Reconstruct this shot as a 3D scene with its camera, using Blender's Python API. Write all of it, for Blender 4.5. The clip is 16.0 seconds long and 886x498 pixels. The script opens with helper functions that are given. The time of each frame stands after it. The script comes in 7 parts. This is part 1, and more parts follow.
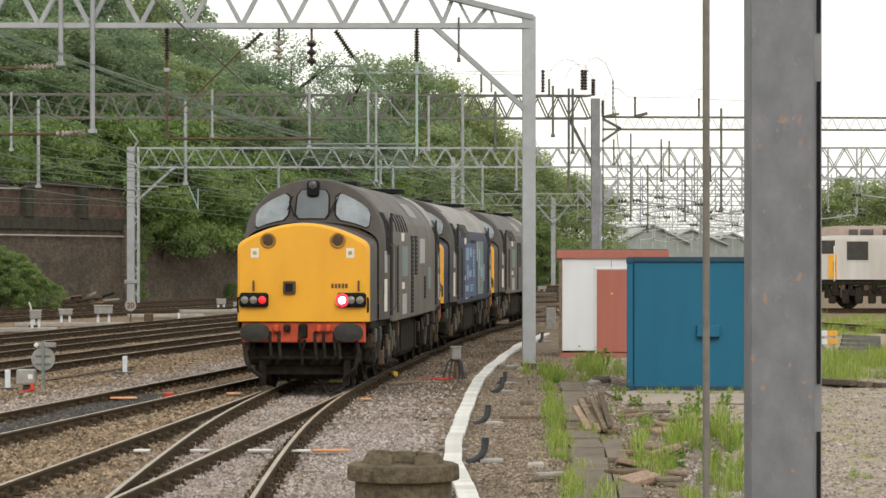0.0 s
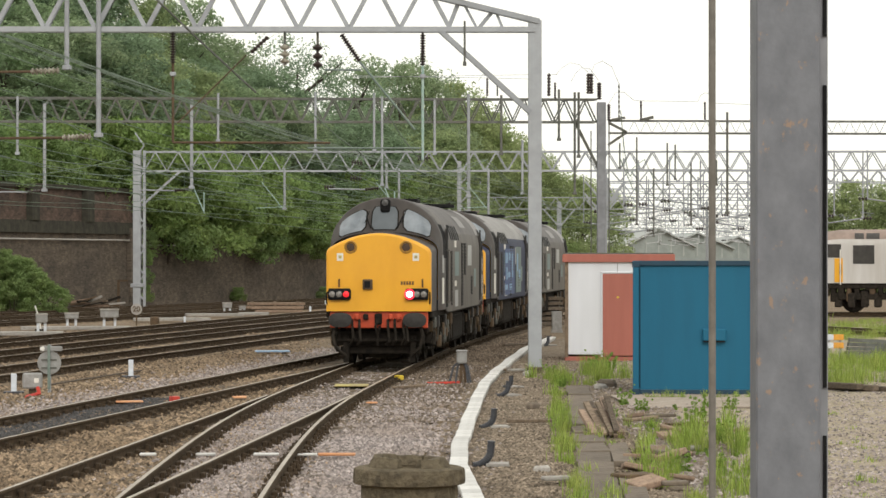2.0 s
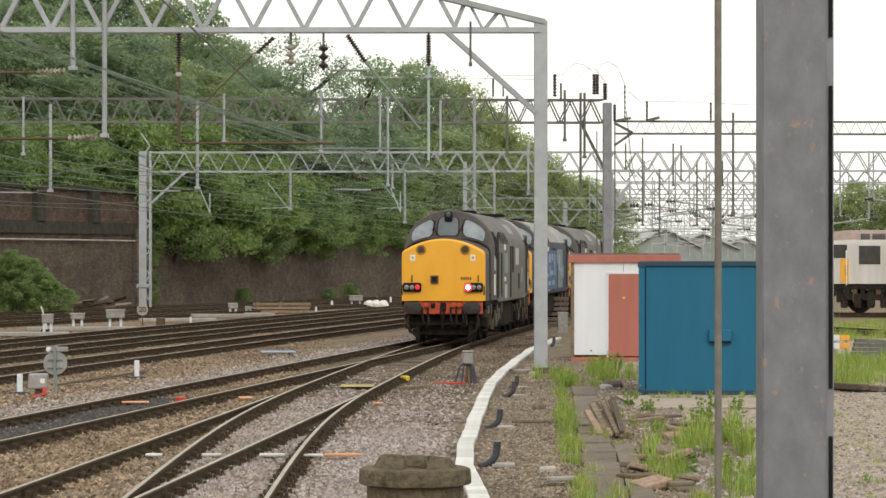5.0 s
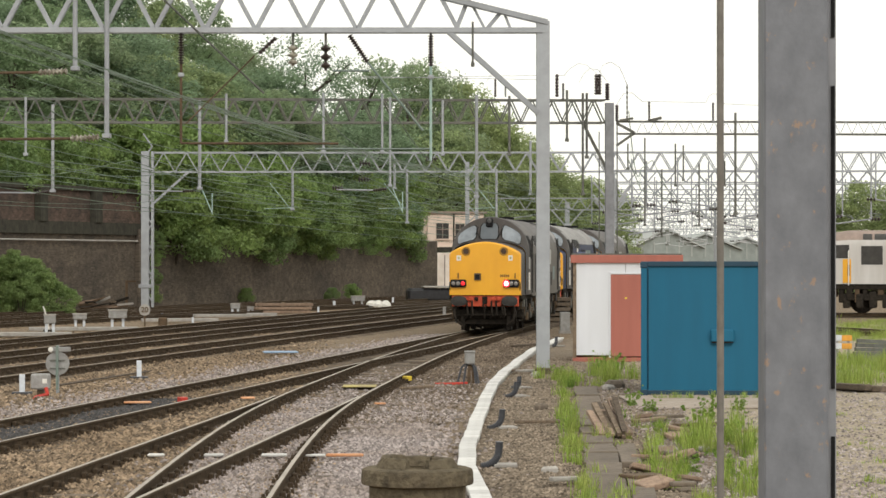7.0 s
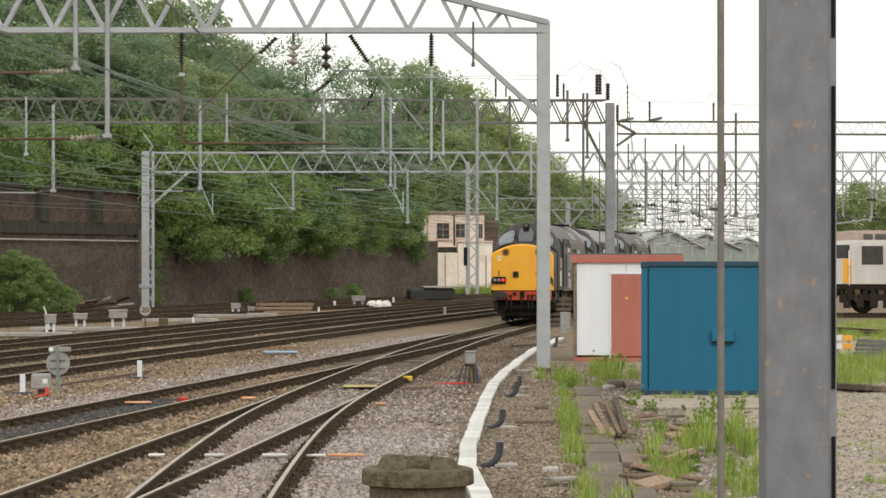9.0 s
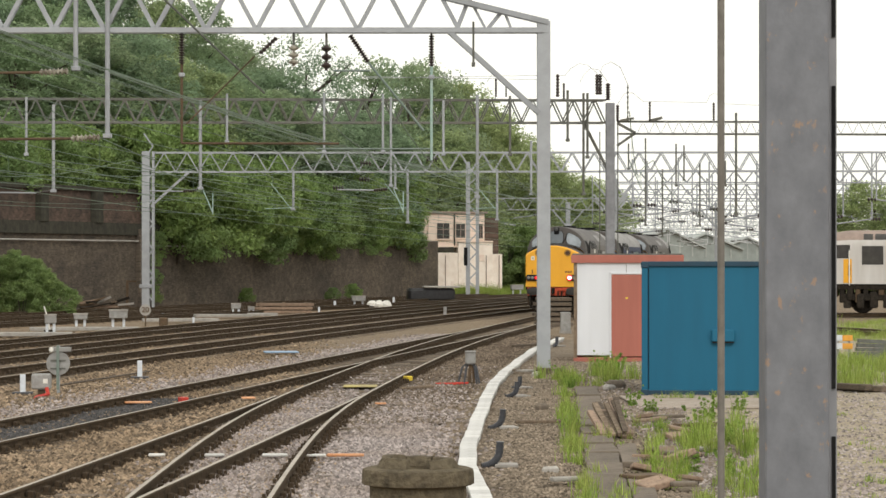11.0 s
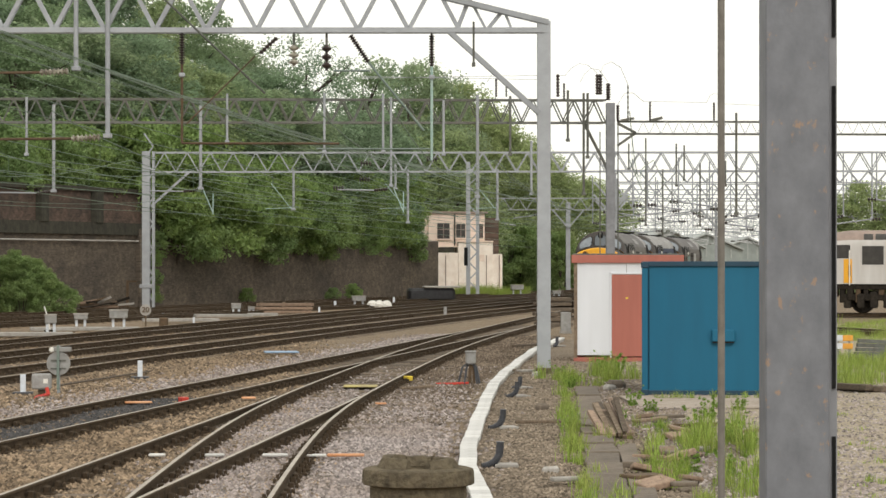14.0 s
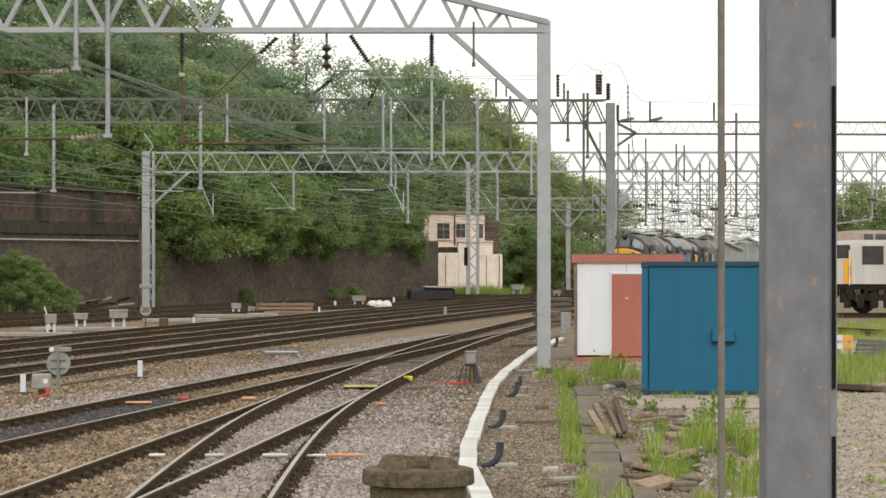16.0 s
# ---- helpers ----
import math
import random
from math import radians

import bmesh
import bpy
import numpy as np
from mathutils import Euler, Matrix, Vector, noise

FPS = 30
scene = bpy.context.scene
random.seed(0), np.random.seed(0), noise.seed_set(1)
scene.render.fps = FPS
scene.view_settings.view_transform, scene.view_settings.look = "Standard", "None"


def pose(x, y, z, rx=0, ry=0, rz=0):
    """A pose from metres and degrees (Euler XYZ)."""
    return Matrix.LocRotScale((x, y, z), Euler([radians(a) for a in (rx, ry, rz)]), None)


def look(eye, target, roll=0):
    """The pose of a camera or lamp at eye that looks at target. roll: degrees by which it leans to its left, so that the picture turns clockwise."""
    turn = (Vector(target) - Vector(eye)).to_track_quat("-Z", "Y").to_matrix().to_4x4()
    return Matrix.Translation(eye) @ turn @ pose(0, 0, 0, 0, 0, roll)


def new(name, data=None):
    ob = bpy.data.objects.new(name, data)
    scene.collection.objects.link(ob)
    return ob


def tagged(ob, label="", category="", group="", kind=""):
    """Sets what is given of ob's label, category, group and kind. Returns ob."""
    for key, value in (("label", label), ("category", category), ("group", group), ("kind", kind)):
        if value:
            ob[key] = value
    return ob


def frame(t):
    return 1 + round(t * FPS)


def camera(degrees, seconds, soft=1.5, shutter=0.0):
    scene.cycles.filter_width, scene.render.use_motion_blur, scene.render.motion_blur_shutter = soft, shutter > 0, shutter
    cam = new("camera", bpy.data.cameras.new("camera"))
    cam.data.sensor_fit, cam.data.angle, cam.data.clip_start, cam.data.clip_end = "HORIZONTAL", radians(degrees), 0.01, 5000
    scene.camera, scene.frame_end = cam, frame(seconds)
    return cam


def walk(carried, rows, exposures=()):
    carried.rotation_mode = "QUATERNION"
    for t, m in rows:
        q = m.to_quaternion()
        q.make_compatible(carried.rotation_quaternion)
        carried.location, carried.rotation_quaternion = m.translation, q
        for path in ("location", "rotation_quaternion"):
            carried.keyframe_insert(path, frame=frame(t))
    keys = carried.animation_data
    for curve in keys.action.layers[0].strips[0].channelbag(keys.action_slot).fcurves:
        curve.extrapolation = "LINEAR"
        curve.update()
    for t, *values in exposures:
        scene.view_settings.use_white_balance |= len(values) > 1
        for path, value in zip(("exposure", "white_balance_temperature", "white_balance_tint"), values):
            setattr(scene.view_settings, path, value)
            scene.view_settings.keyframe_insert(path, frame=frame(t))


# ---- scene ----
cam = camera(18.55, 16.0, soft=1.5)
EYE = (0.0, 0.0, 2.45)


def aim(right, down):
    """The camera's turn in milliradians to the right and downwards from its last stand."""
    return pose(*EYE, 90 + math.degrees(0.003542 - down / 1000), 0, -math.degrees(right / 1000))


walk(cam, [(0.0, aim(5.5, 1.67)), (0.1, aim(5.7, 1.3)), (0.2, aim(5.6, 1.1)), (0.3, aim(5.55, 0.9)), (0.5, aim(5.3, 0.7)), (1.0, aim(4.6, 0.62)), (1.5, aim(3.9, 0.48)),
           (2.0, aim(3.3, 0.28)), (2.5, aim(2.92, 0.25)), (3.0, aim(2.55, 0.24)), (3.5, aim(2.05, 0.17)), (4.0, aim(1.85, 0.15)), (5.2, aim(1.0, 0.07)), (6.5, aim(0.48, 0.0)),
           (7.0, aim(0.33, 0)), (8.0, aim(0.2, 0)), (9.0, aim(0.15, 0)), (11.5, aim(0.05, 0)), (12.5, aim(0, 0)), (16.0, aim(0, 0))])

# ---- light: an overcast, bright sky ----
world = bpy.data.worlds.new("overcast_sky")
scene.world = world
world.use_nodes = True
wn = world.node_tree
sky = wn.nodes.new("ShaderNodeTexSky")
sky.sky_type = "NISHITA"
sky.sun_disc = False
sky.sun_elevation, sky.sun_rotation = radians(37), radians(170)
sky.air_density, sky.dust_density = 1.0, 6.0
skymix = wn.nodes.new("ShaderNodeMixRGB")
skymix.inputs[0].default_value = 0.93
skymix.inputs[2].default_value = (10.9, 10.75, 9.9, 1)
wn.links.new(sky.outputs[0], skymix.inputs[1])
wn.links.new(skymix.outputs[0], wn.nodes["Background"].inputs[0])
wn.nodes["Background"].inputs[1].default_value = 0.11
sun = new("sun", bpy.data.lights.new("sun", "SUN"))
sun.data.energy, sun.data.angle, sun.data.color = 1.0, radians(25), (1.0, 0.96, 0.9)
sun.matrix_world = look((22, -60, 80), (0, 60, 0))
scene.view_settings.exposure = 0.07


# ---- mesh helpers ----
class Geo:
    """Vertices and faces of one mesh."""

    def __init__(self):
        self.v, self.f = [], []

    def add(self, verts, faces):
        n = len(self.v)
        self.v += [tuple(p) for p in verts]
        self.f += [tuple(i + n for i in f) for f in faces]
        return self

    def loft(self, rings, caps=True, loop=True):
        k, n = len(rings[0]), len(rings)
        faces = []
        for i in range(n - 1):
            for j in range(k if loop else k - 1):
                a, b = j, (j + 1) % k
                faces.append((i * k + a, i * k + b, (i + 1) * k + b, (i + 1) * k + a))
        if caps and loop:
            faces += [tuple(range(k))[::-1], tuple(range((n - 1) * k, n * k))]
        return self.add([p for r in rings for p in r], faces)

    def box(self, c, s, b=0.0, m=None):
        """A box with its centre c and sizes s; b: width of its worn edges."""
        x, y, z = (a / 2 for a in s)
        if b:
            oc = lambda i: [(-x + i, -y + b + i), (-x + b + i, -y + i), (x - b - i, -y + i), (x - i, -y + b + i), (x - i, y - b - i), (x - b - i, y - i), (-x + b + i, y - i), (-x + i, y - b - i)]
            rings = [[(p, q, h) for p, q in oc(i)] for h, i in ((-z, b * 0.7), (-z + b, 0), (z - b, 0), (z, b * 0.7))]
        else:
            rings = [[(-x, -y, h), (x, -y, h), (x, y, h), (-x, y, h)] for h in (-z, z)]
        m = m or Matrix()
        return self.loft([[m @ (Vector(p)) + Vector(c) for p in r] for r in rings])

    def bar(self, p, q, w, h=None):
        """A straight bar of rectangular section from p to q."""
        p, q, h = Vector(p), Vector(q), h or w
        d = (q - p).normalized()
        up = Vector((0, 0, 1)) if abs(d.z) < 0.95 else Vector((0, 1, 0))
        s = d.cross(up).normalized()
        u = s.cross(d)
        c = [s * a * w / 2 + u * b * h / 2 for a, b in ((-1, -1), (1, -1), (1, 1), (-1, 1))]
        return self.loft([[p + o for o in c], [q + o for o in c]])

    def angle(self, p, q, w, t=0.012):
        """An L-shaped rolled section from p to q."""
        p, q = Vector(p), Vector(q)
        d = (q - p).normalized()
        s = d.cross(Vector((0, 1, 0))).normalized()
        u = s.cross(d)
        pr = [(-w / 2, 0), (w / 2, 0), (w / 2, t), (-w / 2 + t, t), (-w / 2 + t, w), (-w / 2, w)]
        return self.loft([[p + s * a + u * b for a, b in pr], [q + s * a + u * b for a, b in pr]])

    def tube(self, pts, r, n=8, caps=True):
        pts = [Vector(p) for p in pts]
        rr = r if isinstance(r, (list, tuple)) else [r] * len(pts)
        rings, prev = [], None
        for i, p in enumerate(pts):
            d = (pts[min(i + 1, len(pts) - 1)] - pts[max(i - 1, 0)]).normalized()
            if prev is None:
                a = d.orthogonal().normalized()
            else:
                a = (prev - d * prev.dot(d)).normalized()
            prev = a
            b = d.cross(a)
            rings.append([p + (a * math.cos(2 * math.pi * k / n) + b * math.sin(2 * math.pi * k / n)) * rr[i] for k in range(n)])
        return self.loft(rings, caps)

    def turned(self, profile, c=(0, 0, 0), axis="z", n=16):
        """A turned solid: profile is rows of (radius, height) along the axis."""
        rings = []
        for r, h in profile:
            ring = []
            for k in range(n):
                a, b = r * math.cos(2 * math.pi * k / n), r * math.sin(2 * math.pi * k / n)
                p = {"z": (a, b, h), "y": (b, h, a), "x": (h, a, b)}[axis]
                ring.append(Vector(p) + Vector(c))
            rings.append(ring)
        return self.loft(rings)

    def mesh(self, name, mat, smooth=False):
        me = bpy.data.meshes.new(name)
        me.from_pydata(self.v, [], self.f)
        me.materials.append(mat)
        if smooth:
            me.polygons.foreach_set("use_smooth", [True] * len(me.polygons))
            me.set_sharp_from_angle(angle=radians(38))
        me.update()
        return me


def geo_fix(me):
    bm = bmesh.new()
    bm.from_mesh(me)
    bmesh.ops.recalc_face_normals(bm, faces=bm.faces)
    bm.to_mesh(me)
    bm.free()


def part(name, g, mat, parent=None, label="", smooth=False, fix=True):
    me = g.mesh(name, mat, smooth)
    if fix:
        geo_fix(me)
    ob = new(name, me)
    ob.parent = parent
    if label:
        tagged(ob, label)
    return ob


def share(name, me, parent, m):
    """One more piece on a mesh that others share."""
    ob = new(name, me)
    ob.parent = parent
    ob.matrix_basis = m
    return ob


def thing(name, label, category, m=None, group="", kind=""):
    ob = new(name)
    ob.empty_display_size = 0.2
    if m is not None:
        ob.matrix_basis = m
    return tagged(ob, label, category, group, kind)


# ---- materials ----
def material(name, c1, c2=None, scale=8.0, rough=0.7, metal=0.0, bump=0.0, bump_scale=None, big=0.0, big_scale=0.6, big_col=None, spread=0.0, streak=False, coat=0.0, low=0.35, high=0.65, island=0.0, big_range=(0.42, 0.68), leafy=0.0, spec=0.4, brick=0.0):
    """Two colours mixed by fine grain, a third by large stains, relief and a spread of brightness from piece to piece."""
    m = bpy.data.materials.new(name)
    m.use_nodes = True
    nt = m.node_tree
    N, L = nt.nodes, nt.links
    b = N["Principled BSDF"]
    b.inputs["Roughness"].default_value, b.inputs["Metallic"].default_value = rough, metal
    b.inputs["Coat Weight"].default_value, b.inputs["Specular IOR Level"].default_value = coat, spec
    c2 = c2 or tuple(x * 0.75 for x in c1)
    co = N.new("ShaderNodeTexCoord")
    src = co.outputs["Object"]
    if streak:
        mp = N.new("ShaderNodeMapping")
        mp.inputs["Scale"].default_value = (1, 1, 0.12 if streak is True else streak)
        L.new(src, mp.inputs[0])
        stretched = mp.outputs[0]
    else:
        stretched = src

    def grain(s, lo, hi, vec):
        t = N.new("ShaderNodeTexNoise")
        t.inputs["Scale"].default_value, t.inputs["Detail"].default_value, t.inputs["Roughness"].default_value = s, 5, 0.6
        L.new(vec, t.inputs["Vector"])
        r = N.new("ShaderNodeMapRange")
        r.inputs[1].default_value, r.inputs[2].default_value = lo, hi
        L.new(t.outputs[0], r.inputs[0])
        return r.outputs[0]

    mix = N.new("ShaderNodeMixRGB")
    mix.inputs[1].default_value, mix.inputs[2].default_value = (*c1, 1), (*c2, 1)
    L.new(grain(scale, low, high, stretched), mix.inputs[0])
    col = mix.outputs[0]
    if big:
        mb = N.new("ShaderNodeMixRGB")
        mb.inputs[2].default_value = (*(big_col or tuple(x * 0.5 for x in c1)), 1)
        amt = N.new("ShaderNodeMath")
        amt.operation = "MULTIPLY"
        amt.inputs[1].default_value = big
        L.new(grain(big_scale, big_range[0], big_range[1], stretched), amt.inputs[0])
        L.new(amt.outputs[0], mb.inputs[0])
        L.new(col, mb.inputs[1])
        col = mb.outputs[0]
    if brick:
        sep, com = N.new("ShaderNodeSeparateXYZ"), N.new("ShaderNodeCombineXYZ")
        L.new(src, sep.inputs[0])
        L.new(sep.outputs[1], com.inputs[0])
        L.new(sep.outputs[2], com.inputs[1])
        bt = N.new("ShaderNodeTexBrick")
        L.new(com.outputs[0], bt.inputs["Vector"])
        bt.inputs["Color1"].default_value, bt.inputs["Color2"].default_value, bt.inputs["Mortar"].default_value = (0.55, 0.55, 0.55, 1), (1.5, 1.4, 1.3, 1), (1.15, 1.1, 1.05, 1)
        bt.inputs["Scale"].default_value, bt.inputs["Brick Width"].default_value, bt.inputs["Row Height"].default_value, bt.inputs["Mortar Size"].default_value = 1, 0.235, 0.08, 0.008
        mu = N.new("ShaderNodeMixRGB")
        mu.blend_type = "MULTIPLY"
        mu.inputs[0].default_value = brick
        L.new(col, mu.inputs[1])
        L.new(bt.outputs[0], mu.inputs[2])
        col = mu.outputs[0]
    if spread or island:
        if island:
            rnd = N.new("ShaderNodeNewGeometry").outputs["Random Per Island"]
        else:
            rnd = N.new("ShaderNodeObjectInfo").outputs["Random"]
        v = N.new("ShaderNodeMapRange")
        k = spread or island
        v.inputs[3].default_value, v.inputs[4].default_value = 1 - k, 1 + k
        L.new(rnd, v.inputs[0])
        hs = N.new("ShaderNodeHueSaturation")
        L.new(v.outputs[0], hs.inputs["Value"])
        L.new(col, hs.inputs["Color"])
        col = hs.outputs[0]
    L.new(col, b.inputs["Base Color"])
    if bump:
        t = N.new("ShaderNodeTexNoise")
        t.inputs["Scale"].default_value, t.inputs["Detail"].default_value = bump_scale or scale * 2, 6
        L.new(src, t.inputs["Vector"])
        bp = N.new("ShaderNodeBump")
        bp.inputs["Strength"].default_value, bp.inputs["Distance"].default_value = bump, 0.05
        L.new(t.outputs[0], bp.inputs["Height"])
        L.new(bp.outputs[0], b.inputs["Normal"])
    if leafy:
        tr = N.new("ShaderNodeBsdfTranslucent")
        L.new(col, tr.inputs[0])
        ms = N.new("ShaderNodeMixShader")
        ms.inputs[0].default_value = leafy
        L.new(b.outputs[0], ms.inputs[1])
        L.new(tr.outputs[0], ms.inputs[2])
        L.new(ms.outputs[0], N["Material Output"].inputs[0])
    return m


def glow(name, c, power):
    m = bpy.data.materials.new(name)
    m.use_nodes = True
    b = m.node_tree.nodes["Principled BSDF"]
    b.inputs["Base Color"].default_value = (*c, 1)
    b.inputs["Emission Color"].default_value = (*c, 1)
    b.inputs["Emission Strength"].default_value = power
    return m


GALV = material("galvanised_steel", (0.375, 0.392, 0.415), (0.32, 0.335, 0.357), 3, 0.6, 0.25, 0.03, big=0.35, big_scale=0.8, big_col=(0.27, 0.275, 0.285), spread=0.08)
GALV_DARK = material("weathered_steel", (0.155, 0.162, 0.15), (0.10, 0.10, 0.088), 5, 0.65, 0.2, 0.1, big=0.4, big_scale=0.7, big_col=(0.135, 0.115, 0.08), spread=0.12)
GALV_RUST = material("rust_spotted_galvanising", (0.225, 0.234, 0.257), (0.125, 0.131, 0.15), 9, 0.6, 0.2, 0.05, big=0.75, big_scale=22, big_col=(0.34, 0.23, 0.155), low=0.2, high=0.8, big_range=(0.635, 0.69), streak=0.7)
MAST_GREY = material("mast_grey_paint", (0.25, 0.255, 0.275), (0.20, 0.205, 0.22), 4, 0.6, 0.1, big=0.3, big_scale=1)
RUSTY = material("rusty_iron", (0.082, 0.058, 0.036), (0.135, 0.088, 0.052), 9, 0.85, 0.1, 0.3, spread=0.1)
MINT = material("faded_green_paint", (0.30, 0.44, 0.39), (0.38, 0.48, 0.44), 6, 0.6, 0, spread=0.05)
MINT_DARK = material("dulled_green_tube", (0.15, 0.20, 0.175), (0.19, 0.23, 0.205), 6, 0.65)
PORCELAIN = material("brown_porcelain", (0.032, 0.024, 0.022), (0.055, 0.038, 0.032), 12, 0.35)
PALE_INS = material("pale_insulator", (0.42, 0.40, 0.33), (0.10, 0.07, 0.045), 9, 0.45)
WIRE = material("copper_wire", (0.12, 0.17, 0.125), (0.17, 0.23, 0.175), 3, 0.6, 0.3)
WIRE_PALE = material("aluminium_cable", (0.45, 0.46, 0.47), (0.35, 0.36, 0.37), 3, 0.5, 0.5)
BALLAST = material("ballast_bed", (0.30, 0.225, 0.145), (0.13, 0.097, 0.065), 17, 0.95, 0, 1.0, 26, big=0.6, big_scale=0.28, big_col=(0.17, 0.12, 0.075))
STONE = material("ballast_stone", (0.33, 0.25, 0.17), (0.165, 0.12, 0.08), 11, 0.95, 0, 0.3, 40, big=0.75, big_scale=0.25, big_col=(0.125, 0.085, 0.05), island=0.7)
STONE_NEW = material("clean_ballast_stone", (0.39, 0.342, 0.325), (0.222, 0.19, 0.178), 11, 0.95, 0, 0.3, 40, big=0.55, big_scale=0.5, big_col=(0.20, 0.155, 0.12), island=0.5)
EARTH = material("yard_earth", (0.43, 0.375, 0.29), (0.25, 0.208, 0.15), 9, 0.95, 0, 0.6, 20, big=0.55, big_scale=1.1, big_col=(0.27, 0.225, 0.15), spec=0.1)
RAIL_SIDE = material("rail_rust", (0.048, 0.034, 0.021), (0.092, 0.064, 0.039), 10, 0.9, 0.0, 0.2, spec=0.15)
RAIL_TOP = material("worn_rail_head", (0.44, 0.385, 0.32), (0.30, 0.25, 0.20), 3, 0.45, 0.35)
SLEEPER = material("oiled_timber_sleeper", (0.10, 0.08, 0.06), (0.17, 0.13, 0.095), 14, 0.9, 0, 0.4, spread=0.3)
CHAIR = material("rail_chair_iron", (0.034, 0.025, 0.017), (0.085, 0.06, 0.038), 14, 0.9, 0.0, 0.3, spec=0.15)
CONCRETE = material("concrete", (0.42, 0.40, 0.37), (0.30, 0.28, 0.255), 9, 0.9, 0, 0.3, big=0.4, big_scale=1.5, spread=0.12)
TROUGH = material("pale_concrete_lid", (0.66, 0.655, 0.64), (0.53, 0.52, 0.50), 9, 0.85, 0, 0.2, big=0.3, big_scale=0.8, big_col=(0.42, 0.40, 0.37), spread=0.13)
OLD_STONE = material("lichened_stone", (0.15, 0.125, 0.085), (0.075, 0.062, 0.045), 11, 0.95, 0, 0.8, 22, big=0.6, big_scale=4, big_col=(0.21, 0.17, 0.115), spec=0.1)
BRICK_DARK = material("sooty_brick", (0.16, 0.134, 0.107), (0.08, 0.069, 0.058), 1.8, 0.95, 0, 0.5, 18, big=0.65, big_scale=0.35, big_col=(0.06, 0.054, 0.05), low=0.3, high=0.7, spec=0.1, streak=1.6, brick=0.55)
BRICK_RED = material("sooty_red_brick", (0.14, 0.10, 0.082), (0.08, 0.062, 0.053), 1.8, 0.95, 0, 0.5, 18, big=0.65, big_scale=0.4, big_col=(0.052, 0.045, 0.041), spec=0.1, streak=1.6, brick=0.55)
COPING = material("wall_coping", (0.07, 0.066, 0.052), (0.042, 0.041, 0.034), 3, 0.95, 0, 0.3, spec=0.1)
CREAM = material("cream_render", (0.84, 0.70, 0.60), (0.76, 0.61, 0.52), 3, 0.9, 0, 0.2, big=0.3, big_scale=1.6, big_col=(0.50, 0.39, 0.32), spec=0.1)
WHITE_RENDER = material("whitewashed_render", (0.90, 0.82, 0.74), (0.84, 0.74, 0.65), 3, 0.9, 0, 0.2, big=0.3, big_scale=1.4, big_col=(0.58, 0.47, 0.39), spec=0.1)
WHITE = material("white_hut_panel", (0.73, 0.75, 0.80), (0.68, 0.70, 0.745), 2, 0.55, 0, big=0.25, big_scale=0.9, big_col=(0.55, 0.55, 0.55), streak=True)
HUT_RED = material("faded_red_paint", (0.42, 0.145, 0.11), (0.37, 0.125, 0.095), 4, 0.65, 0, big=0.3, big_scale=1.2, big_col=(0.30, 0.105, 0.08), streak=True)
BLUE = material("blue_container_paint", (0.002, 0.112, 0.205), (0.002, 0.10, 0.185), 3, 0.6, 0, 0.05, big=0.2, big_scale=0.9, big_col=(0.006, 0.125, 0.21), streak=True)
BLUE_DARK = material("dark_blue_edge", (0.012, 0.05, 0.085), (0.012, 0.04, 0.07), 5, 0.55)
YELLOW = material("loco_warning_yellow", (0.80, 0.398, 0.026), (0.76, 0.37, 0.022), 1.8, 0.42, 0, coat=0.15, big=0.22, big_scale=1.6, big_col=(0.60, 0.28, 0.02), streak=0.6)
LOCO_GREY = material("dark_grey_loco_paint", (0.066, 0.058, 0.055), (0.045, 0.040, 0.038), 3, 0.55, 0, big=0.4, big_scale=0.8, big_col=(0.09, 0.075, 0.062), streak=0.45, spec=0.22)
LOCO_SIDE = material("mid_grey_loco_paint", (0.142, 0.13, 0.115), (0.09, 0.081, 0.072), 2.5, 0.55, 0, big=0.5, big_scale=0.9, big_col=(0.075, 0.066, 0.055), streak=0.45, spec=0.22)
LOCO_LIGHT = material("pale_grey_loco_paint", (0.42, 0.43, 0.43), (0.33, 0.33, 0.32), 3, 0.5, 0, big=0.4, big_scale=0.9, big_col=(0.22, 0.2, 0.18), streak=True)
LOCO_BLUE = material("blue_loco_paint", (0.010, 0.019, 0.066), (0.008, 0.014, 0.045), 2.5, 0.5, 0, big=0.4, big_scale=0.9, big_col=(0.016, 0.019, 0.035), streak=True, spec=0.12)
LOCO_SKY = material("light_blue_loco_paint", (0.13, 0.28, 0.48), (0.22, 0.36, 0.52), 2.0, 0.5, 0, big=0.4, big_scale=1.2, big_col=(0.2, 0.3, 0.42))
LOCO_MID = material("mid_blue_loco_paint", (0.022, 0.065, 0.20), (0.016, 0.045, 0.15), 2.0, 0.5, 0, big=0.4, big_scale=1.2, big_col=(0.05, 0.09, 0.18), streak=True)
TEAL_GREY = material("faded_teal_paint", (0.17, 0.235, 0.225), (0.12, 0.17, 0.165), 2.5, 0.55, 0, big=0.4, big_scale=1.0, big_col=(0.10, 0.11, 0.10), streak=True)
ROOF = material("loco_roof_paint", (0.115, 0.10, 0.094), (0.07, 0.062, 0.058), 2.5, 0.55, 0, big=0.6, big_scale=0.7, big_col=(0.035, 0.03, 0.027))
# Bleached roof paint; it also stands for sky sheen on darker roofs.
ROOF_PALE = material("bleached_sky_sheen_roof", (0.30, 0.29, 0.28), (0.22, 0.21, 0.20), 2.5, 0.5, 0, big=0.55, big_scale=0.8, big_col=(0.11, 0.1, 0.09))
BLACK = material("black_grille", (0.008, 0.008, 0.009), (0.015, 0.015, 0.015), 12, 0.8, spec=0.15)
UNDER = material("grimy_underframe", (0.016, 0.014, 0.012), (0.034, 0.028, 0.022), 7, 0.95, 0.0, 0.3, spread=0.3, spec=0.12)
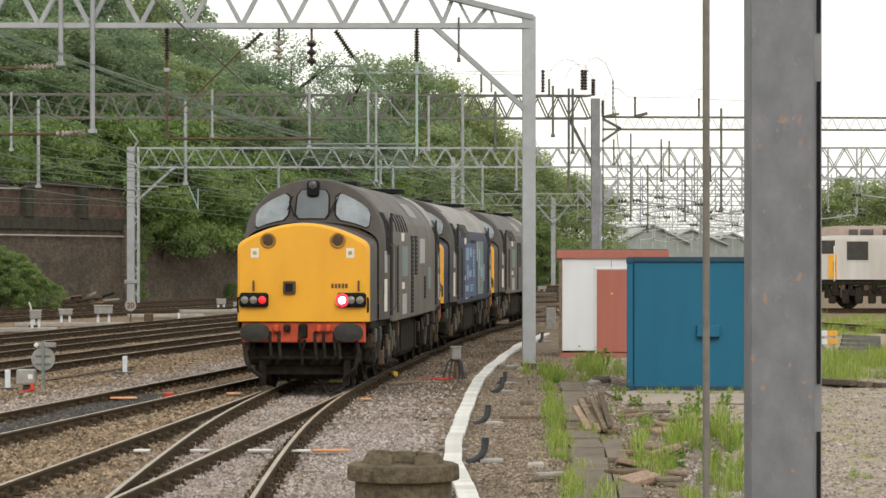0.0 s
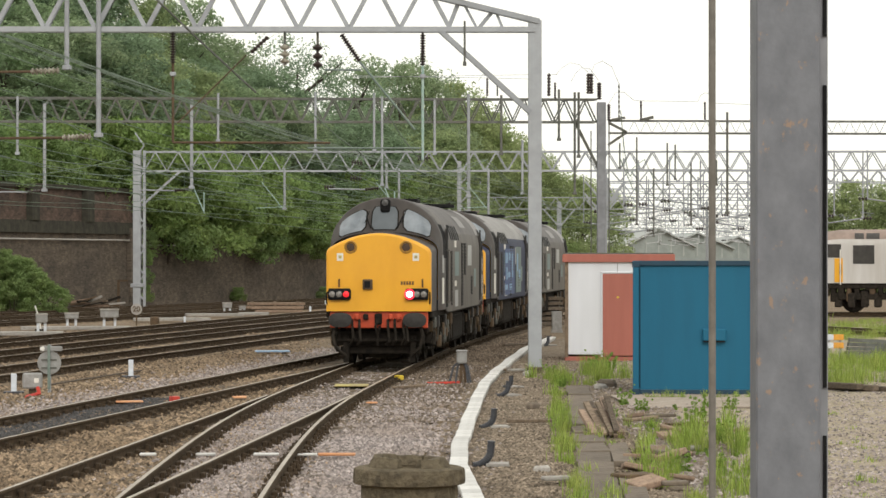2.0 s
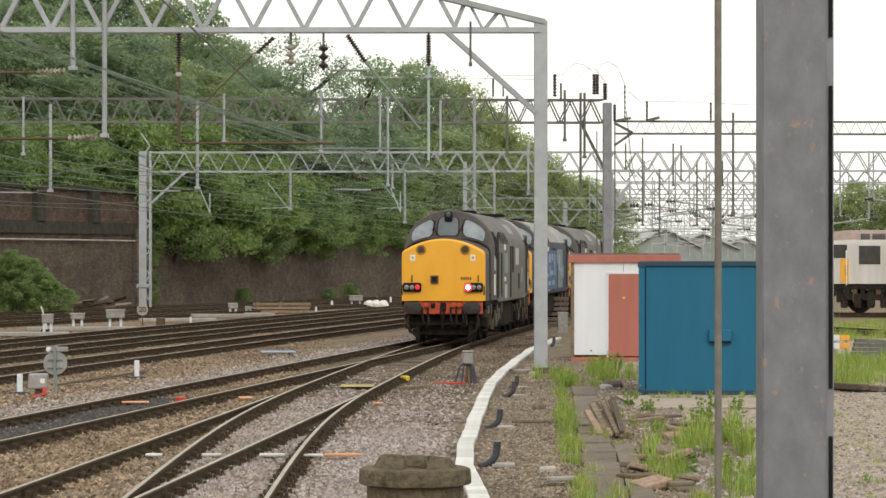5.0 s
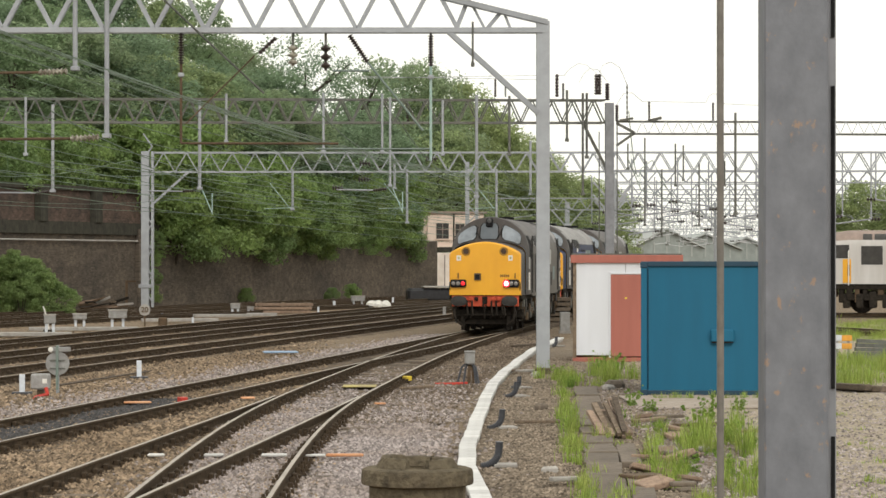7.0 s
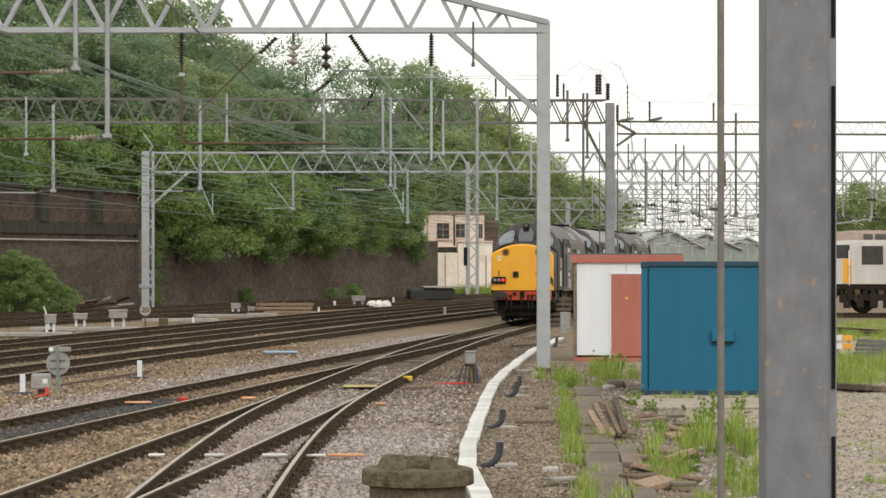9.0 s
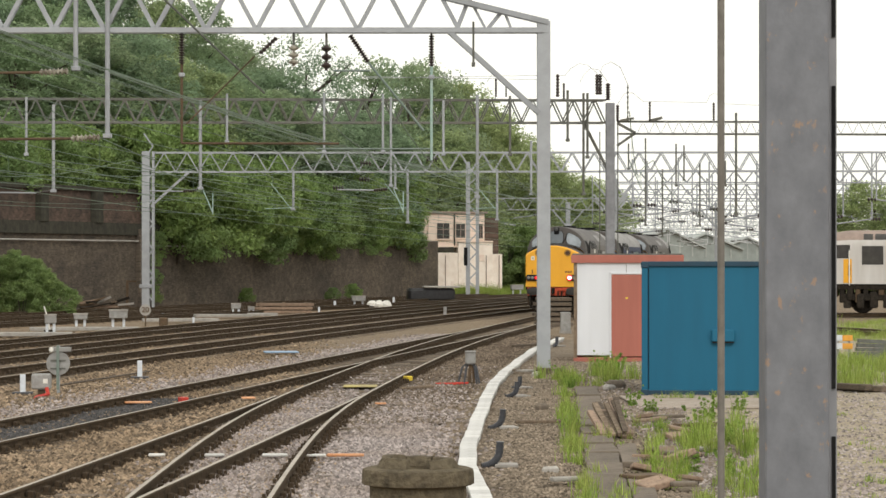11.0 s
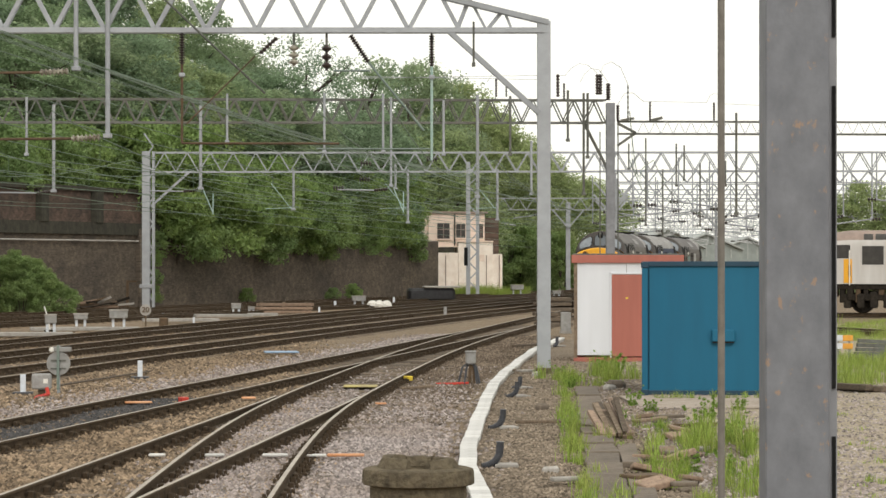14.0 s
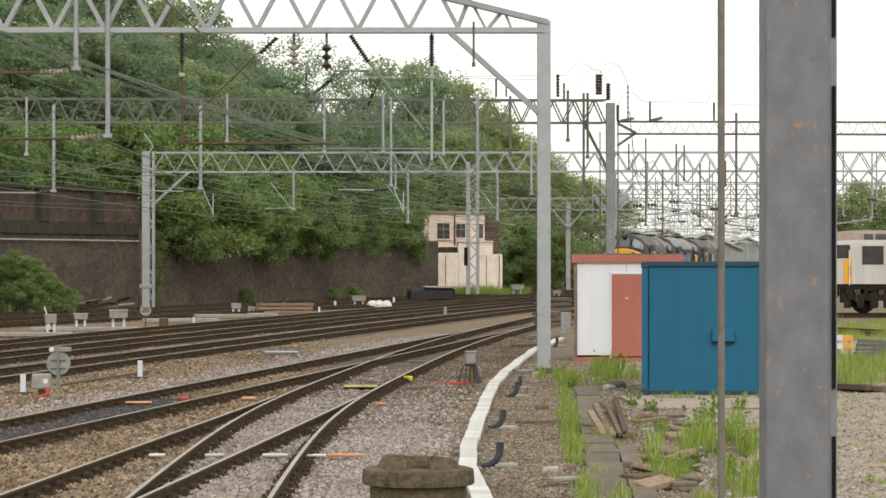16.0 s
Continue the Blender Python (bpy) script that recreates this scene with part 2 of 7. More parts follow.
BUFFER_GREY = material("buffer_steel", (0.040, 0.037, 0.035), (0.024, 0.022, 0.02), 9, 0.6, 0.2)
BEAM_RED = material("red_buffer_beam", (0.62, 0.085, 0.03), (0.48, 0.07, 0.03), 7, 0.6, 0, big=0.45, big_scale=3, big_col=(0.2, 0.05, 0.03))
# Pale base colour paints the reflected sky into the windscreens.
GLASS_MAT = material("sky_paled_cab_glass", (0.27, 0.30, 0.33), (0.15, 0.17, 0.19), 1.6, 0.06, 0.0, coat=0.6)
GLASS_GREY = material("blanked_headcode_glass", (0.125, 0.14, 0.155), (0.10, 0.115, 0.125), 1.5, 0.15)
LAMP_DARK = material("lamp_glass_dark", (0.26, 0.24, 0.22), (0.14, 0.13, 0.12), 20, 0.15)
LAMP_GREY = material("dull_lamp_glass", (0.10, 0.10, 0.10), (0.06, 0.06, 0.06), 15, 0.25)
LAMP_RED = glow("red_tail_lamp", (0.9, 0.02, 0.03), 0.35)
LAMP_RED_HALO = glow("red_lamp_halo", (1.0, 0.03, 0.06), 1.1)
LAMP_LIT = glow("lit_tail_lamp", (1.0, 0.75, 0.75), 6.0)
LABEL_WHITE = material("white_label", (0.75, 0.73, 0.68), (0.65, 0.63, 0.58), 15, 0.6)
INK = material("dark_lettering", (0.12, 0.06, 0.02), (0.10, 0.05, 0.02), 15, 0.6)
LEAF = []
# The last pair is for far trees, lightened with painted haze.
for a, b in (((0.25, 0.335, 0.18), (0.175, 0.245, 0.135)), ((0.285, 0.355, 0.205), (0.195, 0.262, 0.15)), ((0.225, 0.31, 0.185), (0.165, 0.235, 0.145)), ((0.305, 0.37, 0.18), (0.215, 0.28, 0.14)), ((0.33, 0.39, 0.18), (0.24, 0.30, 0.14))):
    LEAF.append(material("leaves", a, b, 0.9, 0.7, 0, big=0.5, big_scale=0.35, big_col=tuple(x * 1.4 for x in a), island=0.28, leafy=0.5, spec=0.25))
IVY = [material("creeper_leaves", (0.25, 0.36, 0.115), (0.165, 0.25, 0.08), 1.5, 0.6, 0, big=0.6, big_scale=0.7, big_col=(0.27, 0.34, 0.10), island=0.28, leafy=0.45), material("creeper_leaves", (0.225, 0.325, 0.12), (0.145, 0.225, 0.085), 1.5, 0.6, 0, big=0.6, big_scale=0.7, big_col=(0.23, 0.30, 0.10), island=0.28, leafy=0.45)]
GRASS = material("fresh_grass", (0.20, 0.315, 0.045), (0.29, 0.375, 0.075), 2, 0.7, 0, big=0.5, big_scale=1.3, big_col=(0.38, 0.34, 0.13), island=0.4, leafy=0.35)
BARK = material("bark", (0.07, 0.055, 0.042), (0.045, 0.036, 0.03), 12, 0.95, 0, 0.5)
SCRUB = material("bank_undergrowth", (0.075, 0.11, 0.04), (0.045, 0.07, 0.028), 3, 0.95, 0, 0.6)
ORANGE = material("orange_plastic", (0.66, 0.30, 0.13), (0.55, 0.25, 0.12), 9, 0.6, big=0.4, big_scale=3, big_col=(0.6, 0.45, 0.3), spread=0.15)
RED_PLASTIC = material("red_cable", (0.55, 0.05, 0.03), (0.42, 0.04, 0.03), 9, 0.5)
YELLOW_PAINT = material("yellow_marker_paint", (0.70, 0.52, 0.04), (0.6, 0.42, 0.05), 9, 0.6)
YELLOW_FADED = material("worn_yellow_paint", (0.50, 0.42, 0.12), (0.32, 0.26, 0.13), 7, 0.8, big=0.5, big_scale=5, big_col=(0.25, 0.2, 0.14))
PIPE_BLACK = material("black_ribbed_plastic", (0.035, 0.037, 0.045), (0.055, 0.057, 0.065), 14, 0.45)
CASE_GREY = material("grey_apparatus_case", (0.34, 0.34, 0.33), (0.25, 0.24, 0.23), 7, 0.6, 0, big=0.4, big_scale=3)
WHITE_POST = material("white_plastic_post", (0.68, 0.72, 0.78), (0.58, 0.61, 0.66), 7, 0.6, 0, big=0.3, big_scale=4)
TIMBER = material("weathered_timber", (0.20, 0.15, 0.105), (0.10, 0.072, 0.05), 14, 0.9, 0, 0.4, spread=0.5)
SLAB = material("mossy_paving_slab", (0.195, 0.158, 0.122), (0.125, 0.10, 0.078), 7, 0.9, 0, 0.4, big=0.4, big_scale=1.2, spread=0.15)
WAGON_PALE = material("pale_loco_paint", (0.60, 0.585, 0.57), (0.5, 0.48, 0.46), 2, 0.6, 0, big=0.4, big_scale=0.8, big_col=(0.36, 0.32, 0.28), streak=True)
ROOF_BROWN = material("dusty_brown_roof", (0.34, 0.26, 0.22), (0.26, 0.2, 0.17), 2.5, 0.8, 0, big=0.4, big_scale=0.8, big_col=(0.2, 0.15, 0.125))
GLASS_DARK = material("dim_window_glass", (0.055, 0.05, 0.045), (0.035, 0.032, 0.03), 3, 0.15)
TARP = material("black_sheeting", (0.012, 0.012, 0.014), (0.025, 0.025, 0.028), 6, 0.5, 0, 0.3)
OCHRE = material("grimed_yellow_rim", (0.42, 0.22, 0.03), (0.26, 0.13, 0.025), 12, 0.6)
HORN_MESH = material("brown_horn_mesh", (0.085, 0.05, 0.028), (0.05, 0.03, 0.02), 25, 0.7)
DARK_BED = material("oil_darkened_ballast", (0.27, 0.21, 0.15), (0.13, 0.098, 0.07), 12, 0.95, 0, 0.9, 22, big=0.5, big_scale=0.6, big_col=(0.085, 0.066, 0.05), spec=0.1)
DIRTY_STONE = material("dirt_brown_stone", (0.225, 0.18, 0.138), (0.115, 0.09, 0.068), 9, 0.95, 0, 0.3, big=0.6, big_scale=0.4, big_col=(0.075, 0.055, 0.04), island=0.5, spec=0.1)
RUBBLE_STONE = material("grey_brown_rubble", (0.33, 0.272, 0.21), (0.145, 0.116, 0.088), 9, 0.95, 0, 0.3, big=0.6, big_scale=0.7, big_col=(0.13, 0.105, 0.08), island=0.55, spec=0.1)
BARRIER = material("barrier_orange", (0.74, 0.36, 0.05), (0.62, 0.29, 0.05), 7, 0.6)
# Rust-brown ballast, darkened to hold the shade beside the rails.
RAIL_SHADE = material("rail_shaded_rusty_ballast", (0.06, 0.043, 0.029), (0.023, 0.017, 0.012), 15, 0.95, 0, 0.9, 24, big=0.4, big_scale=1.5, big_col=(0.15, 0.11, 0.075), spec=0.1)
VERGE = material("trodden_verge_earth", (0.285, 0.232, 0.176), (0.155, 0.122, 0.09), 14, 0.95, 0, 0.8, 30, big=0.6, big_scale=1.2, big_col=(0.12, 0.098, 0.076), spec=0.1)
OILY = material("oily_black_stone", (0.072, 0.068, 0.068), (0.032, 0.03, 0.03), 9, 0.7, 0, 0.3, island=0.5)
WEED = material("weed_leaves", (0.24, 0.36, 0.07), (0.16, 0.26, 0.05), 4, 0.7, 0, island=0.35, leafy=0.5)
# Steel lightened to carry the air's haze on gantries from 300 m.
GALV_FAR = material("haze_tinted_steel", (0.52, 0.53, 0.55), (0.44, 0.45, 0.47), 3, 0.7, spread=0.1)
BROWN_BED = material("rusty_brown_bed", (0.30, 0.225, 0.15), (0.17, 0.12, 0.08), 9, 0.95, 0, 0.8, 20, big=0.5, big_scale=0.5, big_col=(0.12, 0.088, 0.062), spec=0.1)
RUBBLE = material("weathered_rubble", (0.33, 0.235, 0.17), (0.21, 0.145, 0.105), 12, 0.9, 0, 0.4, big=0.4, big_scale=4, big_col=(0.15, 0.11, 0.08), spread=0.2)
APRON = material("worn_concrete_apron", (0.42, 0.365, 0.315), (0.31, 0.265, 0.225), 9, 0.95, 0, 0.4, big=0.6, big_scale=2.6, big_col=(0.25, 0.205, 0.155), spec=0.1)
# Shed roof and gable colours are lightened to stand for haze.
SHED_ROOF = material("haze_tinted_sheeting", (0.42, 0.44, 0.425), (0.34, 0.36, 0.35), 1.2, 0.8, spec=0.1)
SHED_GLASS = material("haze_tinted_boarding", (0.33, 0.36, 0.345), (0.27, 0.30, 0.285), 0.8, 0.8, spec=0.1)
SHEET_BLUE = material("pale_blue_sheet", (0.30, 0.42, 0.58), (0.24, 0.35, 0.50), 8, 0.6)
# Tree colour greyed out: the haze of distance is in the paint.
HAZE_TREES = material("haze_tinted_trees", (0.46, 0.47, 0.46), (0.34, 0.36, 0.34), 1.5, 0.95, spec=0.0)


# ---- lines of the tracks: the x of each centre line at a distance y ----
RAIL = -0.08        # top of the rails
BEND = ((20, -0.0244), (34, 0.0025), (44, 0.0337), (54, 0.0622), (66, 0.0711), (80, 0.0969), (96, 0.1235), (115, 0.1318), (140, 0.1537), (200, 0.195), (300, 0.26))
RIDE = ((20, -0.007), (37, -0.007), (40, 0.0), (52, 0.075), (75, 0.088), (95, 0.115), (135, 0.15), (200, 0.195), (300, 0.26))


def bent(y, x, slopes):
    for (a, ma), (b, mb) in zip(slopes, slopes[1:]):
        e = min(y, b) - a
        if e <= 0:
            break
        x += ma * e + (mb - ma) * e * e / (2 * (b - a))
    return x


def line_train(y):
    """Straight at first, then bending to the right: BEND gives the slope at each distance."""
    return 0.65 * bent(y, -2.459, BEND) + 0.35 * line_ride(y)


def line_ride(y):
    """The line of the vehicles' centres, a hand's width inside and outside the track's as they lean through the bend."""
    return bent(y, -2.50, RIDE)


def line_left(y):
    """The straighter route of the near turnout."""
    if y > 55:
        return line_train(y)
    u = 55 - y
    return line_train(55) - 0.0768 * u - 0.00009 * u * u


def line_main(y):
    """The line that joins the train's from the other side, further on."""
    if y > 100:
        return line_train(y)
    u = 100 - y
    return line_train(100) - 0.1499 * u + 0.00005 * u * u


def line_through(y, n):
    u = y - 57.8
    return -10.22 + 0.156 * u + 0.00025 * u * u - 3.51 * n


def line_back(y):
    u = y - 116.7
    return -19.1 + 0.295 * u + 0.00039 * u * u


def line_yard(y):
    return 14.3 - 0.3 * (y - 98.8)


def line_stabled(y):
    return 17.75 - 5.67 * (y - 126.3)


def path(f, y0, y1, step=2.0):
    n = max(2, int((y1 - y0) / step) + 1)
    return [Vector((f(y0 + (y1 - y0) * i / (n - 1)), y0 + (y1 - y0) * i / (n - 1), 0)) for i in range(n)]


def side_line(pts, off):
    out = []
    for i, p in enumerate(pts):
        d = (pts[min(i + 1, len(pts) - 1)] - pts[max(i - 1, 0)]).normalized()
        out.append(p + Vector((d.y, -d.x, 0)) * off)
    return out


# ---- ground ----
GROUND = -0.27


def swell(x, y):
    """Low heaps and hollows of the ground, flat where the tracks lie."""
    return 0.03 * noise.noise((x * 0.35, y * 0.35, 0)) + 0.02 * noise.noise((x * 1.3, y * 1.3, 4))


def ground():
    xs = [-1500, -400, -120, -60] + [-40 + i * 0.8 for i in range(101)] + [60, 120, 400, 1500]
    ys = [-200, -40, 0, 15] + [20 + i * 0.8 for i in range(100)] + [105 + i * 6 for i in range(30)] + [330, 500, 1000, 3000]
    verts = [(x, y, GROUND + (swell(x, y) if -40 < x < 41 and 18 < y < 110 else 0)) for y in ys for x in xs]
    k = len(xs)
    faces = [(j * k + i, j * k + i + 1, (j + 1) * k + i + 1, (j + 1) * k + i) for j in range(len(ys) - 1) for i in range(k - 1)]
    ob = part("ground", Geo().add(verts, faces), BALLAST, fix=False)
    tagged(ob, "brown and grey railway ballast and trodden earth", "ground", kind="structure")
    g = Geo()
    xs2, ys2 = [3.2 + i * 0.6 for i in range(60)], [24 + i * 0.8 for i in range(110)]
    verts = []
    for y in ys2:
        for x in xs2:
            e = min((x - 3.2 - 0.4 * noise.noise((0, y * 0.4, 2)) - max(0, y - 70) * 0.16) / 1.2, (y - 24) / 3, 1)
            verts.append((x, y, GROUND - 0.03 + 0.05 * max(-1, e) + swell(x, y) + 0.012 * noise.noise((x * 4, y * 4, 1))))
    k = len(xs2)
    g.add(verts, [(j * k + i, j * k + i + 1, (j + 1) * k + i + 1, (j + 1) * k + i) for j in range(len(ys2) - 1) for i in range(k - 1)])
    tagged(part("yard_ground", g, EARTH, fix=False), "sandy trodden earth of the yard with gravel", "ground", kind="structure")


ground()


def stones(name, count, place, mat, label, size):
    """Loose stones joined into one mesh."""
    rng = np.random.default_rng(len(name) + count)
    base = np.array([(1, 0, 0), (-1, 0, 0), (0, 1, 0), (0, -1, 0), (0, 0, 1)], float)
    tri = np.array([(0, 2, 4), (2, 1, 4), (1, 3, 4), (3, 0, 4)])
    pos = place(rng, count)
    n = len(pos)
    ang, s = rng.uniform(0, 6.28, n), rng.uniform(size[0], size[1], n)
    jit = base[None] * rng.uniform(0.6, 1.25, (n, 5, 1)) + rng.uniform(-0.28, 0.28, (n, 5, 3)) + np.array([0, 0, 0.15])
    ca, sa = np.cos(ang)[:, None], np.sin(ang)[:, None]
    v = np.stack([jit[..., 0] * ca - jit[..., 1] * sa, jit[..., 0] * sa + jit[..., 1] * ca, jit[..., 2] * 0.75], -1) * s[:, None, None]
    v = (v + pos[:, None, :]).reshape(-1, 3)
    f = (tri[None] + 5 * np.arange(n)[:, None, None]).reshape(-1, 3)
    me = bpy.data.meshes.new(name)
    me.from_pydata(v.tolist(), [], f.tolist())
    me.materials.append(mat)
    tagged(new(name, me), label, "ballast", kind="stuff")


def ballast_spots(rng, n):
    y = 26 + 74 * rng.uniform(0, 1, n) ** 1.5
    x = rng.uniform(-0.19, -0.045, n) * y + rng.uniform(-1.0, 0.5, n)
    z = np.array([swell(a, b) for a, b in zip(x, y)])
    return np.stack([x, y, GROUND + 0.015 + z], -1)


def clean_spots(rng, n):
    y = 27 + np.minimum(np.abs(rng.normal(0, 13, n)), 40)
    c = np.array([line_train(v) for v in y])
    x = c + np.where(rng.uniform(0, 1, n) < 0.45, rng.normal(0, 0.42, n), rng.normal(1.75, 0.5, n))
    z = np.array([swell(a, b) for a, b in zip(x, y)])
    return np.stack([x, y, GROUND + 0.03 + z], -1)


stones("ballast", 75000, ballast_spots, STONE, "brown angular railway ballast between the tracks", (0.025, 0.055))
stones("fresh_ballast", 26000, clean_spots, STONE_NEW, "cleaner pale grey ballast beside the rails", (0.022, 0.05))



def rubble_spots(rng, n):
    y = 26 + 48 * rng.uniform(0, 1, n) ** 1.4
    x = rng.uniform(0.01, 0.075, n) * y + rng.uniform(-0.3, 0.6, n)
    z = np.array([swell(a, b) for a, b in zip(x, y)])
    return np.stack([x, y, GROUND + 0.012 + z], -1)


def gravel_spots(rng, n):
    y = 26 + 40 * rng.uniform(0, 1, n) ** 1.3
    x = 3.0 + (y * 0.17 - 3.0) * rng.uniform(0, 1, n)
    z = np.array([swell(a, b) for a, b in zip(x, y)])
    return np.stack([x, y, GROUND + 0.018 + z], -1)


stones("rubble", 42000, rubble_spots, RUBBLE_STONE, "grey-brown stones and dirt beside the cable trough", (0.011, 0.036))
stones("gravel", 15000, gravel_spots, STONE_NEW, "pale gravel trodden into the yard", (0.012, 0.04))

def dirt_spots(rng, n):
    y = 44 + 50 * rng.uniform(0, 1, n) ** 1.2
    x = np.array([line_train(v) for v in y]) + rng.uniform(0.85, 2.5, n)
    z = np.array([swell(a, b) for a, b in zip(x, y)])
    return np.stack([x, y, GROUND + 0.012 + z], -1)


stones("dirty_ballast", 24000, dirt_spots, DIRTY_STONE, "dark dirt-brown ballast beside the train's track", (0.025, 0.06))


def oily_spots(rng, n):
    y = 34 + 18 * rng.uniform(0, 1, n)
    x = np.array([line_main(v) for v in y]) + rng.uniform(-0.95, 0.68, n)
    z = np.array([swell(a, b) for a, b in zip(x, y)])
    return np.stack([x, y, GROUND + 0.035 + z], -1)


stones("oily_ballast", 7500, oily_spots, OILY, "black oil-soaked ballast between the rails", (0.022, 0.05))

# ---- tracks ----
RAIL_PROFILE = [(-0.07, -0.155), (0.07, -0.155), (0.07, -0.14), (0.012, -0.12), (0.012, -0.045), (0.035, -0.03), (0.035, -0.006), (0.026, 0.0), (-0.026, 0.0), (-0.035, -0.006), (-0.035, -0.03), (-0.012, -0.045), (-0.012, -0.12), (-0.07, -0.14)]
sleeper_mesh = Geo().box((0, 0, 0), (2.55, 0.25, 0.12), 0.015).mesh("sleeper", SLEEPER)
chair_geo = Geo().box((0, 0, -0.125), (0.36, 0.18, 0.03), 0.008)
chair_geo.box((0.075, 0, -0.085), (0.07, 0.12, 0.09), 0.012).box((-0.075, 0, -0.085), (0.07, 0.12, 0.09), 0.012)
chair_geo.turned([(0.025, -0.11), (0.02, -0.06)], (0.14, 0.03, 0), n=6).turned([(0.025, -0.11), (0.02, -0.06)], (-0.14, -0.03, 0), n=6)
chair_mesh = chair_geo.mesh("rail_chair", CHAIR)
low_chair_mesh = chair_geo.mesh("rail_chair", material("dusty_rail_chair", (0.085, 0.062, 0.042), (0.05, 0.036, 0.025), 14, 0.9, 0, 0.2, spec=0.1))
for me_ in (sleeper_mesh, chair_mesh, low_chair_mesh):
    geo_fix(me_)


def rail(pts, off, parent):
    p = side_line(pts, off)
    rings = []
    for i, q in enumerate(p):
        d = (p[min(i + 1, len(p) - 1)] - p[max(i - 1, 0)]).normalized()
        s = Vector((d.y, -d.x, 0))
        rings.append([q + s * a + Vector((0, 0, b + RAIL)) for a, b in RAIL_PROFILE])
    body = part("rail", Geo().loft(rings), RAIL_SIDE, parent)
    top = Geo()
    top.loft([[q + Vector((0, 0, RAIL + 0.002)) + (r[7] - r[8]) * a for a in (-0.5, 0.5)] for q, r in zip(p, rings)], caps=False, loop=False)
    part("rail_head", top, RAIL_TOP, body, "shiny worn running surface", fix=False)


def track(name, f, y0, y1, label, sleepers=(0, 0), step=2.0, rails=(-0.7525, 0.7525), bed=None):
    t = thing(name, label, "railway track", kind="structure")
    pts = path(f, y0, y1, step)
    for off in rails:
        rail(pts, off, t)
    if bed:
        left, right = side_line(pts, -1.15), side_line(pts, 1.15)
        g = Geo().loft([[p + Vector((-0.25, 0, GROUND - 0.03)), p + Vector((0, 0, GROUND + 0.035 + 0.01 * noise.noise(p))), q + Vector((0, 0, GROUND + 0.035 + 0.01 * noise.noise(q))), q + Vector((0.25, 0, GROUND - 0.03))] for p, q in zip(left, right)], caps=False, loop=False)
        part("track_bed", g, bed, t, "darkened ballast between the rails", fix=False)
    # A dark strip along each rail paints its shade on the ballast.
    for off in rails:
        lo, hi = side_line(pts, off - 0.2), side_line(pts, off + 0.2)
        z = GROUND + (0.052 if bed else 0.03)
        part("rust_stain", Geo().loft([[p + Vector((0, 0, z + 0.008 * noise.noise(p * 0.9))), q + Vector((0, 0, z + 0.008 * noise.noise(q * 0.9)))] for p, q in zip(lo, hi)], caps=False, loop=False), RAIL_SHADE, t, "rust-brown ballast strip with the rail's shade painted in", fix=False)
    y = sleepers[0]
    while y < sleepers[1]:
        x = f(y)
        a = math.atan2(f(y + 0.5) - f(y - 0.5), 1.0)
        turn = Matrix.Translation((x, y, 0)) @ Matrix.Rotation(-a + random.uniform(-0.01, 0.01), 4, "Z")
        share("sleeper", sleeper_mesh, t, turn @ pose(random.uniform(-0.04, 0.04), 0, RAIL - 0.222 + random.uniform(-0.014, 0.014)))
        for off in rails:
            share("rail_chair", low_chair_mesh if bed else chair_mesh, t, turn @ pose(off + random.uniform(-0.01, 0.01), random.uniform(-0.05, 0.05), RAIL - 0.012 - random.uniform(0, 0.03), random.uniform(-5, 5), random.uniform(-3, 3), random.uniform(-6, 6)))
        y += 0.68
    return t


track("track_1", line_train, 14, 240, "curving rusty rails on timber sleepers", (22, 110))
track("track_2", line_left, 14, 50, "straighter route of the turnout, rusty rails", (22, 42), rails=(-0.78, 0.78))
track("track_3", line_main, 22, 98, "running line joining from beyond, dark rails", (30, 86))
for k in range(3):
    track("track_%d" % (4 + k), lambda y, k=k: line_through(y, k), 40 + 8 * k, 260, "through line with brown rails on timber sleepers", (48 + 10 * k, 125), bed=DARK_BED)
track("track_7", line_back, 85, 260, "rusty back road under the retaining wall", (100, 140), bed=BROWN_BED)
track("track_10", lambda y: line_back(y) + 4.6, 80, 230, "rusty back road with a brown bed", (92, 130), bed=BROWN_BED)
track("track_11", lambda y: line_back(y) - 4.2, 95, 230, "disused rusty siding by the wall", (108, 140), bed=BROWN_BED)
track("track_8", line_yard, 84, 118, "yard siding with rusty rails")
track("track_9", line_stabled, 121, 127, "siding on which the pale locomotive is stabled", step=0.5)


def shoulder_spots(rng, n):
    y = 34 + 62 * rng.uniform(0, 1, n) ** 1.3
    x = np.array([line_main(v) for v in y]) - 1.0 - np.abs(rng.normal(0, 0.75, n))
    z = np.array([swell(a, b) for a, b in zip(x, y)])
    return np.stack([x, y, GROUND + 0.03 + z], -1)


stones("shoulder_ballast", 14000, shoulder_spots, STONE_NEW, "pale grey ballast on the track's shoulder", (0.025, 0.055))

# ---- locomotives ----
LENGTH, PITCH = 17.7, 18.75


def section(y, w, zs, zt, zb=1.2, power=2.2, n=20):
    """One cross-section of the body: up one side, over the arched top, down the other."""
    ring = [Vector((-w, y, zb)), Vector((-w, y, (zb + zs) / 2))]
    for i in range(n + 1):
        a = math.pi * (1 - i / n)
        c, s = math.cos(a), math.sin(a)
        ring.append(Vector((w * math.copysign(abs(c) ** (2 / power), c), y, zs + (zt - zs) * abs(s) ** (2 / power))))
    return ring + [Vector((w, y, (zb + zs) / 2)), Vector((w, y, zb))]


